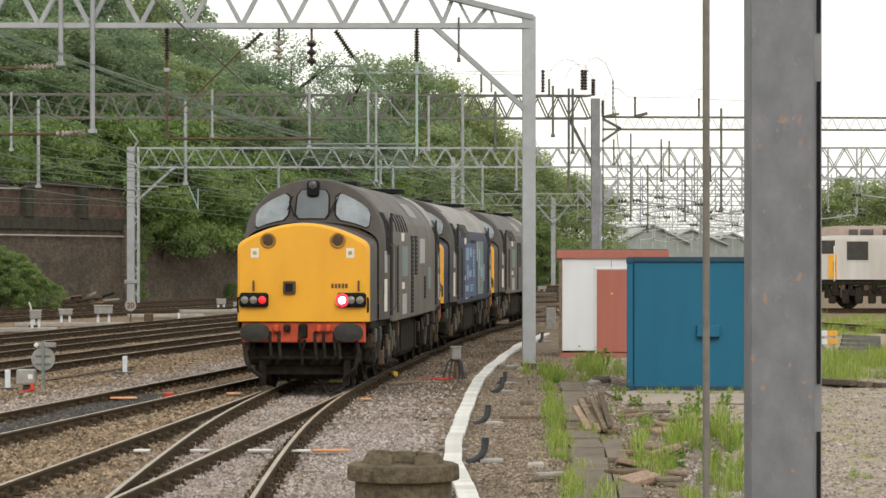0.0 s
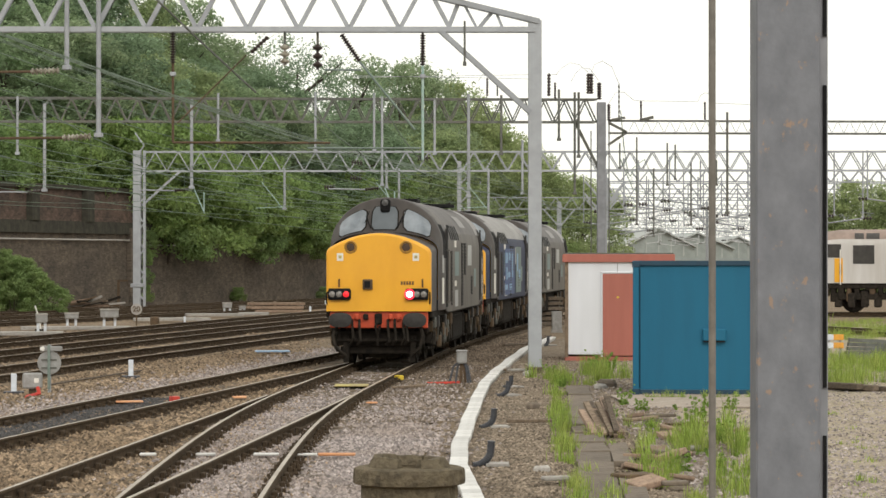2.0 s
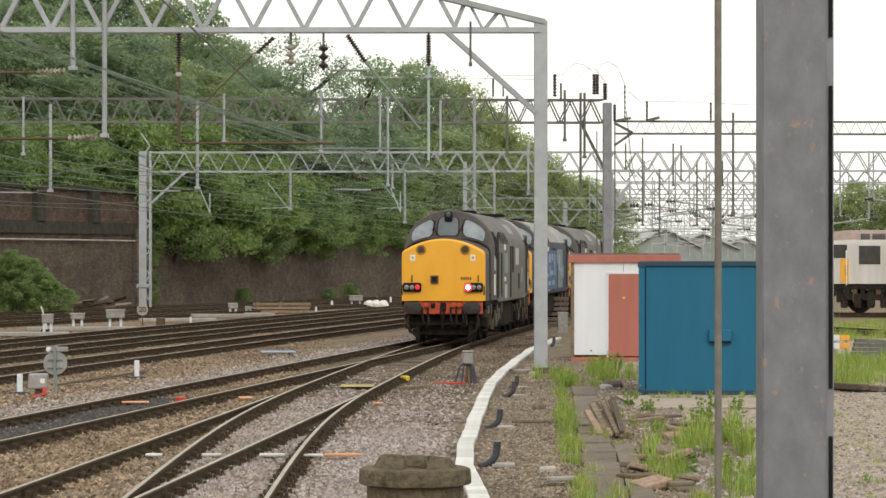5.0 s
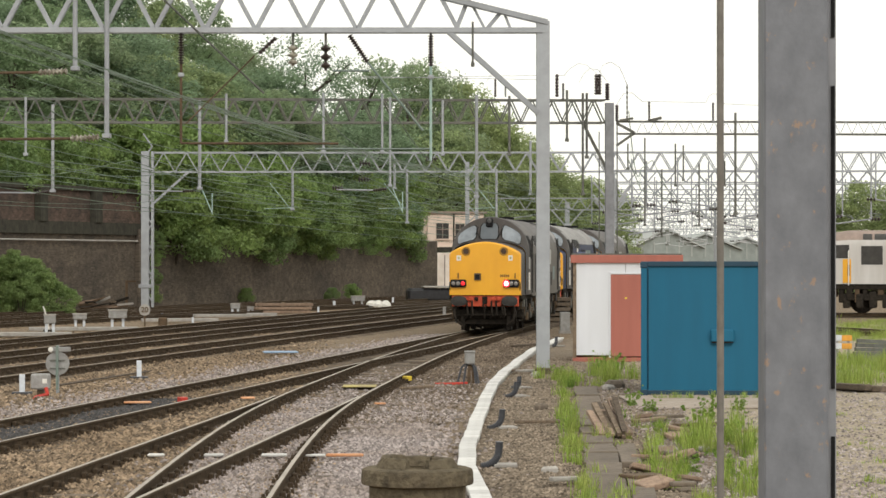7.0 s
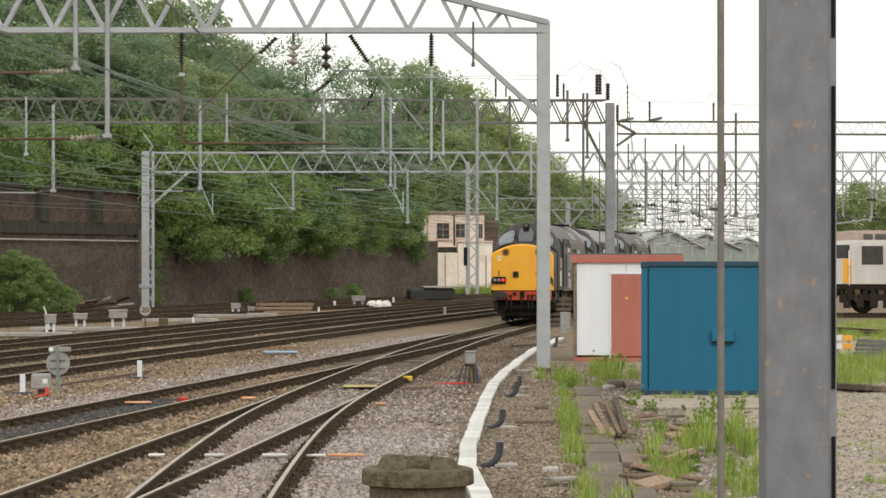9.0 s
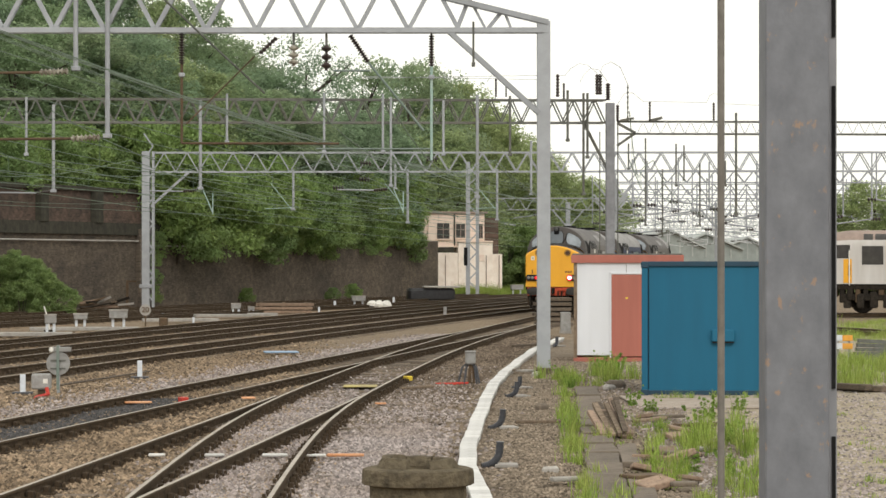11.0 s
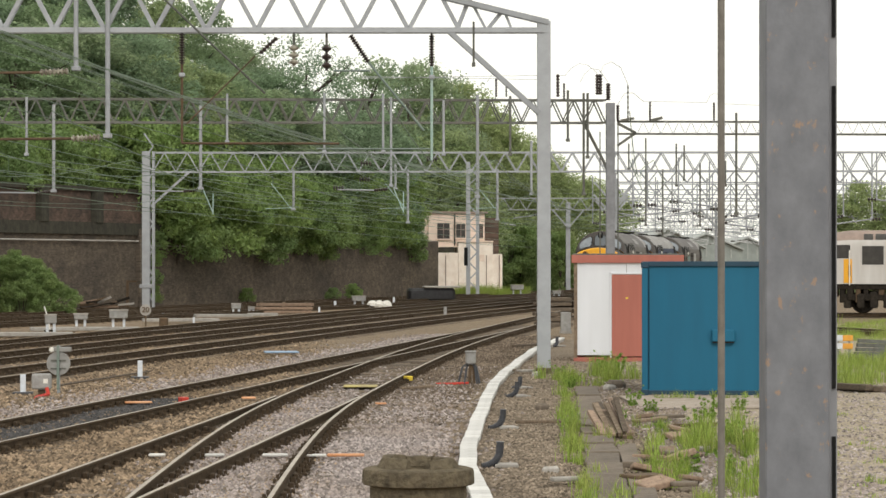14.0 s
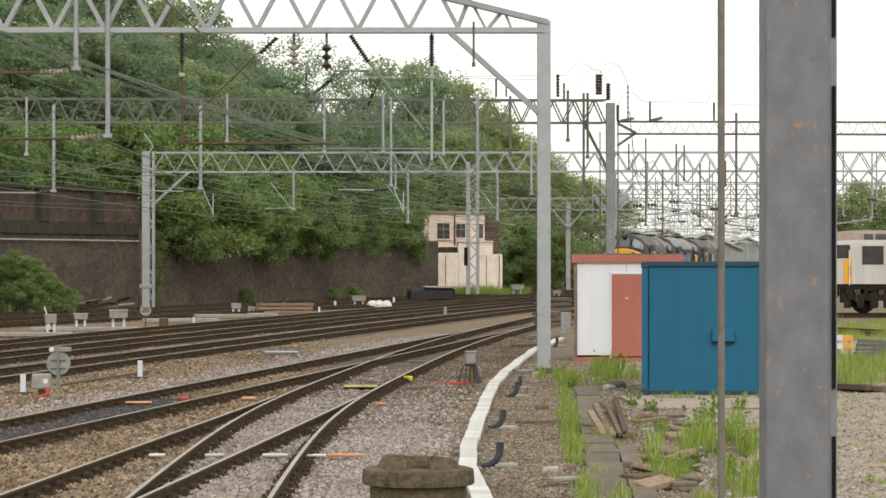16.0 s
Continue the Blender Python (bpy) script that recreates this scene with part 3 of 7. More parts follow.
def nose_ring(y, w, zs, zt, zb=1.2, n=20, r=0.09):
    """A cross-section of the nose: upright sides, tight shoulders, a shallow arch between them."""
    arc = []
    for i in range(n + 1):
        x = w * math.sin((i / n - 0.5) * math.pi)
        z = zs + (zt - zs) * (1 - (x / w) ** 2)
        e = min(1.0, max(0.0, (abs(x) - (w - r)) / r))
        arc.append(Vector((x, y, z - r * (1 - math.sqrt(1 - e * e)))))
    low = (zb + zs - r) / 2
    return [Vector((-w, y, zb)), Vector((-w, y, low))] + arc + [Vector((w, y, low)), Vector((w, y, zb))]


def skin(rings, lo, hi, lift=0.0):
    """The strip of a lofted skin between two places lo and hi of its rings."""
    return Geo().loft([r[lo:hi + 1] for r in rings], caps=False, loop=False)


def patch(ra, rb, u0, u1, v0, v1, lift, cut=0.12, nu=8, nv=6):
    """A pane with rounded corners on the skin between two rings; u runs along the ring, v from one to the other."""
    def at(u, v):
        k = u * (len(ra) - 1)
        i = min(int(k), len(ra) - 2)
        f = k - i
        return (ra[i].lerp(ra[i + 1], f)).lerp(rb[i].lerp(rb[i + 1], f), v)
    grid = []
    mid = at((u0 + u1) / 2, (v0 + v1) / 2)
    n = (at(u1, (v0 + v1) / 2) - at(u0, (v0 + v1) / 2)).cross(at((u0 + u1) / 2, v1) - at((u0 + u1) / 2, v0)).normalized()
    if n.y > 0 and abs(n.y) > 0.3:
        n = -n
    for j in range(nv + 1):
        b = j / nv
        e = cut * max(0, (abs(2 * b - 1) - 0.55) / 0.45) ** 2
        grid.append([at(u0 + (u1 - u0) * (e + (1 - 2 * e) * i / nu), v0 + (v1 - v0) * b) + n * lift for i in range(nu + 1)])
    return Geo().loft(grid, caps=False, loop=False)


def wheelset():
    g = Geo()
    for s in (-1, 1):
        g.turned([(0.10, 0.66 * s), (0.49, 0.67 * s), (0.565, 0.68 * s), (0.565, 0.70 * s), (0.54, 0.72 * s), (0.535, 0.82 * s), (0.44, 0.825 * s), (0.42, 0.79 * s), (0.16, 0.78 * s), (0.12, 0.86 * s), (0.02, 0.87 * s)], axis="x", n=20)
        for k in range(6):
            a = k * math.pi / 3
            g.box((0.80 * s, 0.29 * math.cos(a), 0.29 * math.sin(a)), (0.05, 0.10, 0.10), 0.015)
    g.turned([(0.09, -0.66), (0.09, 0.66)], axis="x", n=10)
    return g


wheel_mesh = wheelset().mesh("wheelset", UNDER)
geo_fix(wheel_mesh)
PIVOT = 3.2
AXLES = (1.15, 3.2, 5.25, LENGTH - 5.25, LENGTH - 3.2, LENGTH - 1.15)


def locomotive(label, nose_mat, side_mat, roof_mat, lit):
    """A long-nosed diesel; its near nose face stands at y = 0 and it is driven towards +y. Returns the thing and its wheelsets."""
    t = thing("diesel_locomotive", label, "locomotive", group="locomotives of the train")
    for end in (0, 1):
        def fl(ring):
            return ring if not end else [Vector((-p.x, LENGTH - p.y, p.z)) for p in ring]
        front = [fl(nose_ring(y, w, zs, zt)) for y, w, zs, zt in ((0.0, 1.18, 2.59, 2.975), (0.012, 1.207, 2.615, 3.0), (0.05, 1.23, 2.64, 3.025), (0.11, 1.238, 2.65, 3.03))]
        g = Geo()
        g.loft(front, caps=False, loop=False)
        k = len(front[0])
        g.add(front[0], [tuple(range(k))])
        part("nose_front", g, YELLOW, t, "bright yellow warning panel", smooth=True)
        hood = [fl(nose_ring(y, w, zs, zt)) for y, w, zs, zt in ((0.11, 1.239, 2.65, 3.032), (0.7, 1.25, 2.67, 3.05), (1.34, 1.26, 2.69, 3.065))]
        part("nose", skin(hood, 0, k - 1), nose_mat, t, smooth=True)
        base = fl(section(1.30, 1.285, 2.62, 3.06))
        crown = fl(section(1.74, 1.345, 2.70, 3.86, power=2.0))
        cab = [base, crown, fl(section(1.82, 1.352, 2.72, 3.90, power=2.0)), fl(section(2.0, 1.355, 2.72, 3.91, power=2.0)), fl(section(3.32, 1.3555, 2.72, 3.905, power=2.0))]
        surround = part("windscreen_surround", skin(cab, 0, k - 1), LOCO_GREY, t, "dark grey cab front", smooth=True)
        sill = Geo().loft([[p + Vector((0, 0, 0.0)) for p in hood[2][2:-2]], [p + Vector((0, (0.03 if not end else -0.03), 0.045)) for p in hood[2][2:-2]]], caps=False, loop=False)
        part("windscreen_sill", sill, RUSTY, surround, fix=False)
        for a, b, mat, nm in ((0.243, 0.412, GLASS_MAT, "windscreen"), (0.443, 0.557, GLASS_GREY, "centre_panel"), (0.588, 0.757, GLASS_MAT, "windscreen")):
            outer = patch(base, crown, a - 0.007, b + 0.007, 0.06, 0.80, 0.006)
            pane = part(nm, patch(base, crown, a, b, 0.085, 0.775, 0.016), mat, surround, smooth=True, fix=False)
            part("rubber_seal", outer, UNDER, pane, fix=False)
        s = -1 if end else 1
        y0 = LENGTH if end else 0.0
        P = lambda x, y, z: (x * s, y0 + y * s, z)
        for wx, lean in ((-0.42, 0.1), (0.42, -0.1)):
            part("wiper", Geo().tube([P(wx + lean, 1.27, 3.16), P(wx - lean * 0.2, 1.42, 3.45)], 0.014, 5).tube([P(wx - lean * 0.2 - 0.03, 1.36, 3.28), P(wx - lean * 0.2 + 0.06, 1.50, 3.56)], 0.011, 5), BLACK, surround)
        part("headlamp_pod", Geo().box(P(0, 1.60, 3.70), (0.23, 0.22, 0.31), 0.04), BLACK, t, "black headlight box at the roof's edge")
        part("headlamp", Geo().turned([(0.075, 0), (0.08, -0.02 * s), (0.06, -0.03 * s), (0.01, -0.035 * s)], P(0, 1.49, 3.77), "y", 14), LAMP_GREY, t, smooth=True)
        for x in (-0.65, 0.65):
            horn = part("horn_grille", Geo().turned([(0.15, 0.0), (0.15, -0.02 * s), (0.125, -0.03 * s), (0.105, -0.015 * s), (0.10, 0.0)], P(x, 0.004, 2.70), "y", 20), OCHRE, t, "round brown horn grille with dark mesh", smooth=True)
            part("horn_mesh", Geo().turned([(0.098, -0.012 * s), (0.05, -0.016 * s), (0.01, -0.018 * s)], P(x, -0.002, 2.70), "y", 16), HORN_MESH, horn)
        for x in (-0.90, 0.88):
            lab = part("warning_label", Geo().box(P(x, -0.004, 2.47), (0.15, 0.006, 0.18)), LABEL_WHITE, t, "small white warning label")
            part("bolt_sign", Geo().box(P(x, -0.008, 2.47), (0.07, 0.005, 0.07)), YELLOW_FADED, lab)
        cl = part("socket_box", Geo().box(P(-0.25, -0.035, 1.83), (0.23, 0.09, 0.24), 0.02), RUSTY, t, "square brown coupling socket")
        part("socket_hole", Geo().box(P(-0.25, -0.083, 1.83), (0.14, 0.01, 0.15)), BLACK, cl)
        for i in range(5):
            part("number_bar", Geo().box(P(0.55 + i * 0.065, -0.004, 1.86), (0.045, 0.005, 0.085)), INK, t)
        for side in (-1, 1):
            cx = 0.91 * side
            box = part("lamp_cluster", Geo().box(P(cx, -0.04, 1.60), (0.54, 0.16, 0.27), 0.045), BLACK, t, "black box with marker and tail lamps")
            for i in range(3):
                lx = cx + (i - 1) * 0.165
                inner = i == (0 if side > 0 else 2)
                on = inner and end == 0 and lit
                m = LAMP_DARK
                if inner and end == 0:
                    m = LAMP_LIT if (side > 0 and on) else LAMP_RED
                if on and side > 0:
                    # A glowing ring stands for the red halo round the lit lamp.
                    part("lamp_halo", Geo().turned([(0.125, 0.0), (0.125, -0.012 * s), (0.09, -0.014 * s)], P(lx, -0.12, 1.60), "y", 18), LAMP_RED_HALO, box)
                part("lamp", Geo().turned([(0.074, 0.0), (0.07, -0.02 * s), (0.04, -0.035 * s), (0.005, -0.038 * s)], P(lx, -0.12, 1.60), "y", 16), m, box, smooth=True)
            part("lamp_iron", Geo().box(P(0.98 * side + 0.06, -0.03, 1.86), (0.035, 0.04, 0.20), 0.006), INK, t)
            part("handrail", Geo().tube([P(1.19 * side, 0.05, 1.36), P(1.215 * side, -0.03, 1.40), P(1.215 * side, -0.03, 1.62), P(1.19 * side, 0.05, 1.66)], 0.018, 6), BLACK, t)
            # buffers: stock, shank and oval head
            bx = 0.87 * side
            buf = part("buffer", Geo().turned([(0.20, 0.2), (0.20, 0.0), (0.16, -0.03), (0.13, -0.28)] if s > 0 else [(0.20, -0.2), (0.20, 0.0), (0.16, 0.03), (0.13, 0.28)], P(bx, 0.1, 1.0), "y", 16), BUFFER_GREY, t, smooth=True)
            head = []
            for r, yy in ((0.2, -0.28), (0.96, -0.29), (1.0, -0.32), (0.97, -0.345), (0.5, -0.36), (0.02, -0.365)):
                head.append([P(bx + 0.275 * r * math.copysign(abs(math.cos(a)) ** 0.8, math.cos(a)), yy + 0.1, 1.0 + 0.175 * r * math.copysign(abs(math.sin(a)) ** 0.8, math.sin(a))) for a in [2 * math.pi * q / 24 for q in range(24)]])
            part("buffer_head", Geo().loft(head), BUFFER_GREY, buf, smooth=True)
        beam = part("buffer_beam", Geo().box(P(0, 0.16, 1.0), (2.30, 0.16, 0.38), 0.015), BEAM_RED, t, "orange-red buffer beam")
        part("drawhook", Geo().box(P(0, 0.0, 1.02), (0.16, 0.2, 0.26), 0.03).tube([P(0, -0.06, 1.0), P(-0.05, -0.2, 0.86), P(0, -0.17, 0.62), P(0.05, -0.12, 0.86)], 0.03, 6).tube([P(0, -0.14, 0.64), P(0, -0.12, 0.40)], 0.028, 6), UNDER, t)
        for x, m in ((-0.50, BEAM_RED), (-0.30, UNDER), (0.30, BEAM_RED), (0.48, BEAM_RED)):
            part("pipe_cock", Geo().box(P(x, 0.03, 1.07), (0.12, 0.14, 0.14), 0.03), m, t)
        for x, dz in ((-0.62, 0.2), (-0.45, 0.35), (0.22, 0.4), (0.38, 0.3), (0.58, 0.15), (0.66, 0.32)):
            part("brake_hose", Geo().tube([P(x, 0.05, 1.0), P(x + 0.02, -0.12, 0.86), P(x + 0.05, -0.14, 0.62 - dz * 0.3), P(x - 0.04, 0.02, 0.42)], 0.032, 7), UNDER, t, smooth=True)
        for q in (-1, 1):
            part("side_hose", Geo().tube([P(0.98 * q, 0.1, 0.86), P(1.06 * q, -0.08, 0.62), P(0.98 * q, -0.12, 0.34), P(0.78 * q, 0.1, 0.16)], 0.04, 7), UNDER, t, smooth=True)
            part("lifeguard", Geo().bar(P(0.80 * q, 0.30, 0.62), P(0.78 * q, 0.22, 0.0), 0.12, 0.05), UNDER, t)
        part("front_step", Geo().box(P(0, 0.25, 0.52), (2.0, 0.08, 0.06), 0.01).bar(P(-0.95, 0.25, 0.9), P(-0.95, 0.25, 0.5), 0.05).bar(P(0.95, 0.25, 0.9), P(0.95, 0.25, 0.5), 0.05), UNDER, t)
        for x in (-0.76, 0.76):
            part("guard_iron", Geo().bar(P(x, 0.5, 0.95), P(x, 0.42, 0.12), 0.06, 0.12), UNDER, t)
        # Plate added to shut light out from under the front.
        part("pilot_plate", Geo().box(P(0, 0.5, 0.62), (1.5, 0.06, 0.72), 0.01), UNDER, t)
        for side in (-1, 1):
            part("side_step", Geo().box(P(1.16 * side, 0.95, 0.62), (0.12, 0.4, 0.04), 0.01).box(P(1.16 * side, 0.95, 0.95), (0.12, 0.4, 0.04), 0.01).bar(P(1.12 * side, 0.78, 1.2), P(1.12 * side, 0.78, 0.6), 0.04).bar(P(1.12 * side, 1.12, 1.2), P(1.12 * side, 1.12, 0.6), 0.04), UNDER, t)
            # cab side: window, door with hand rails, nose locker
            k2 = len(crown)
            lo = k2 - 6 if side > 0 else 2
            for ya, yb in ((2.03, 2.42), (2.5, 2.86)):
                rs = [fl(section(yy, 1.362, 2.72, 3.915, power=2.0)) for yy in (ya, yb)]
                wn_ = part("cab_window", skin(rs, lo, lo + 3), BLACK, t, "dark cab side window wrapping up into the roof")
                part("window_pane", Geo().box(P(1.352 * side, (ya + yb) / 2, 2.60), (0.02, yb - ya, 0.32), 0.004), BLACK, wn_)
            door = part("cab_door", Geo().box(P(1.346 * side, 3.1, 2.15), (0.025, 0.5, 2.0), 0.006), LOCO_GREY, t, "dark recessed cab door")
            part("door_recess", Geo().box(P(1.362 * side, 3.08, 2.25), (0.014, 0.44, 2.0)), BLACK, door)
            for dy in (-0.32, 0.32):
                part("door_handrail", Geo().tube([P(1.36 * side, 3.1 + dy, 1.35), P(1.42 * side, 3.1 + dy, 1.4), P(1.42 * side, 3.1 + dy, 2.6), P(1.36 * side, 3.1 + dy, 2.65)], 0.011, 6), LOCO_SIDE, t)
            part("pale_panel", Geo().box(P(1.356 * side, 1.98, 2.30), (0.012, 0.5, 0.42)), LOCO_LIGHT, t)
            part("pale_panel", Geo().box(P(1.356 * side, 1.98, 1.66), (0.012, 0.5, 0.62)), LABEL_WHITE, t)
    # the long body between the cabs
    k = len(section(0, 1, 2, 3))
    body = [section(y, 1.355, 2.72, 3.90, power=2.0, zb=1.12) for y in (3.3, LENGTH - 3.3)]
    part("body_side", skin(body, k - 5, k - 1), side_mat, t, smooth=True)
    part("body_side", skin(body, 0, 4), side_mat, t, smooth=True)
    part("roof", skin(body, 4, k - 5), roof_mat, t, "curved weathered roof", smooth=True)
    for y in (3.9, 6.2, 8.6, 11.0, 13.6):
        rib = [section(yy, 1.362, 2.73, 3.91, power=2.0) for yy in (y, y + 0.05)]
        part("roof_rib", skin(rib, 4, k - 5), LOCO_GREY, t)
    part("underframe", Geo().box((0, LENGTH / 2, 1.13), (2.5, LENGTH - 0.5, 0.16), 0.02), UNDER, t)
    # Pale panels paint the sky's reflection as well as bleached roofing.
    part("roof_panel", skin([section(y, 1.362, 2.72, 3.912, power=2.0) for y in (9.0, 10.9)], 17, k - 6), ROOF_PALE, t, "pale roof panel, bleaching and sky sheen in its colour", smooth=True)
    part("roof_panel", skin([section(y, 1.362, 2.72, 3.912, power=2.0) for y in (2.2, 3.8)], 17, k - 6), ROOF_PALE if side_mat is LOCO_BLUE else LOCO_SIDE, t, "pale roof panel, bleaching and sky sheen in its colour", smooth=True)
    part("roof_panel", skin([section(y, 1.362, 2.72, 3.912, power=2.0) for y in (13.8, 15.6)], 12, k - 5), ROOF_PALE, t, "pale roof panel, bleaching and sky sheen in its colour", smooth=True)
    part("roof_fan_grille", Geo().turned([(0.75, 3.86), (0.75, 3.95), (0.66, 3.96), (0.64, 3.92), (0.1, 3.92)], (0, 13.0, 0), "z", 24), BLACK, t)
    part("exhaust", Geo().box((0, 7.6, 3.93), (0.5, 0.9, 0.12), 0.03), BLACK, t, "sooty roof exhaust")
    for side in (-1, 1):
        frame_lo = k - 6 if side > 0 else 3
        part("grille_surround", skin([section(y, 1.3595, 2.72, 3.908, power=2.0) for y in (4.12, 7.2)], frame_lo, frame_lo + 2), ROOF_PALE, t, "pale dusty surround of the roof grilles", smooth=True)
        for i in range(5):
            a, b = 4.25 + i * 0.6, 4.25 + i * 0.6 + 0.42
            lo = k - 8 if side > 0 else 3
            part("roof_grille", skin([section(y, 1.366, 2.72, 3.912, power=2.0) for y in (a, b)], lo + (2 if side > 0 else 0), lo + (4 if side > 0 else 2)), BLACK, t)
        for y, z, l, h in ((4.55, 1.95, 0.34, 1.35), (8.0, 2.42, 0.62, 0.84), (8.95, 2.42, 0.62, 0.84), (8.0, 1.62, 0.62, 0.84), (11.4, 1.7, 0.5, 0.5)):
            gr = part("side_grille", Geo().box((1.353 * side, y, z), (0.02, l, h), 0.004), BLACK, t, "black louvred side grille")
            g = Geo()
            for q in range(int(h / 0.09)):
                g.box((1.368 * side, y, z - h / 2 + 0.06 + q * 0.09), (0.012, l * 0.92, 0.025))
            part("louvres", g, LOCO_GREY, gr)
        for y, z, l, h, m in ((5.7, 2.8, 0.6, 0.17, LABEL_WHITE), (6.2, 2.3, 1.4, 0.62, TEAL_GREY), (5.8, 1.8, 0.6, 0.14, LABEL_WHITE), (6.1, 1.42, 1.0, 0.42, LOCO_LIGHT), (10.6, 2.52, 1.4, 0.55, LOCO_LIGHT), (12.6, 1.9, 0.8, 0.5, TEAL_GREY)):
            part("side_panel", Geo().box((1.355 * side, y, z), (0.012, l, h)), m, t)
        if side_mat is LOCO_BLUE:
            part("side_panel", Geo().box((1.3585 * side, 7.6, 2.0), (0.012, 3.9, 1.5)), LOCO_MID, t, "mid-blue block of large lettering")
            part("side_panel", Geo().box((1.3585 * side, 11.3, 2.05), (0.012, 2.2, 1.55)), TEAL_GREY, t, "faded blue-green panel")
            for y, z, l, h in ((6.3, 2.45, 0.9, 0.34), (7.5, 2.5, 0.8, 0.25), (6.4, 1.95, 0.5, 0.4), (7.3, 1.9, 0.9, 0.18), (8.6, 2.2, 0.5, 0.8), (6.2, 1.5, 1.1, 0.16), (7.9, 1.5, 1.0, 0.2), (10.8, 2.3, 0.5, 0.6), (11.7, 1.9, 0.7, 0.3)):
                part("lettering_bar", Geo().box((1.366 * side, y, z), (0.006, l, h)), LOCO_SKY, t, "light blue lettering block")
    # tanks, boxes and bogies
    for y, l in ((8.85, 3.4), (6.75, 0.5), (10.95, 0.5)):
        part("fuel_tank", Geo().box((0, y, 0.66), (2.35, l, 0.75), 0.1), UNDER, t)
    wheels = []
    for c in (PIVOT, LENGTH - PIVOT):
        fr = part("bogie", Geo().box((0, c, 0.66), (1.3, 5.2, 0.34), 0.05), UNDER, t)
        for d in (-1.02, 1.02):
            part("traction_motor", Geo().box((0, c + d, 0.36), (1.15, 0.98, 0.60), 0.1), UNDER, fr)
        for d in (-2.75, 2.75):
            part("headstock", Geo().box((0, c + d, 0.55), (2.1, 0.16, 0.34), 0.04), UNDER, fr)
            part("brake_beam", Geo().bar((-0.95, c + d * 0.97, 0.28), (0.95, c + d * 0.97, 0.28), 0.12, 0.16), UNDER, fr)
        part("gear_case", Geo().box((0, c - 2.05, 0.34), (0.9, 0.62, 0.5), 0.08).box((0, c + 2.05, 0.34), (0.9, 0.62, 0.5), 0.08), UNDER, fr)
        for side in (-1, 1):
            g = Geo().box((1.08 * side, c, 0.78), (0.14, 5.5, 0.24), 0.04)
            for d in (-2.05, 0, 2.05):
                g.box((1.12 * side, c + d, 0.55), (0.24, 0.34, 0.40), 0.05)
                g.bar((1.1 * side, c + d - 0.42, 0.95), (1.1 * side, c + d - 0.42, 0.45), 0.16, 0.16)
                g.bar((1.1 * side, c + d + 0.42, 0.95), (1.1 * side, c + d + 0.42, 0.45), 0.16, 0.16)
            part("bogie_sideframe", g, UNDER, fr)
            for d in (-1.05, 1.05):
                part("brake_rigging", Geo().bar((1.05 * side, c + d, 0.9), (1.0 * side, c + d + 0.1, 0.25), 0.08).bar((1.0 * side, c + d - 0.6, 0.3), (1.0 * side, c + d + 0.6, 0.3), 0.05), UNDER, fr)
            rng = random.Random(int(c * 10) + side)
            for q in range(11):
                part("bogie_fitting", Geo().box(((1.13 + rng.uniform(0, 0.08)) * side, c - 2.6 + 0.5 * q + rng.uniform(-0.1, 0.1), rng.uniform(0.3, 0.95)), (0.10, rng.uniform(0.08, 0.26), rng.uniform(0.10, 0.34)), 0.02), rng.choice((RUSTY, UNDER, BUFFER_GREY, GALV_DARK, RAIL_SIDE)), fr)
                part("bogie_pipe", Geo().tube([(1.2 * side, c - 2.6 + 0.5 * q, 1.0), (1.22 * side, c - 2.5 + 0.5 * q, 0.7), (1.18 * side, c - 2.4 + 0.5 * q, rng.uniform(0.2, 0.5))], 0.02, 5), rng.choice((UNDER, GALV_DARK, RUSTY)), fr)
            for d in (-1.4, 0.6, 2.4):
                part("sandbox", Geo().box((1.2 * side, c + d, 0.92), (0.16, 0.32, 0.30), 0.03), RUSTY if d > 2 else BUFFER_GREY, fr)
    for a in AXLES:
        wheels.append(share("wheelset", wheel_mesh, t, pose(0, a, 0.565 + RAIL)))
    return t, wheels


TRAIN = [locomotive("weathered grey diesel locomotive with a bright yellow nose", LOCO_GREY, LOCO_SIDE, ROOF, True),
         locomotive("dark blue diesel locomotive with pale roof panels", LOCO_BLUE, LOCO_BLUE, ROOF_PALE, False),
         locomotive("dark grey diesel locomotive with a yellow nose, coupled in the train", LOCO_GREY, LOCO_SIDE, ROOF, False)]


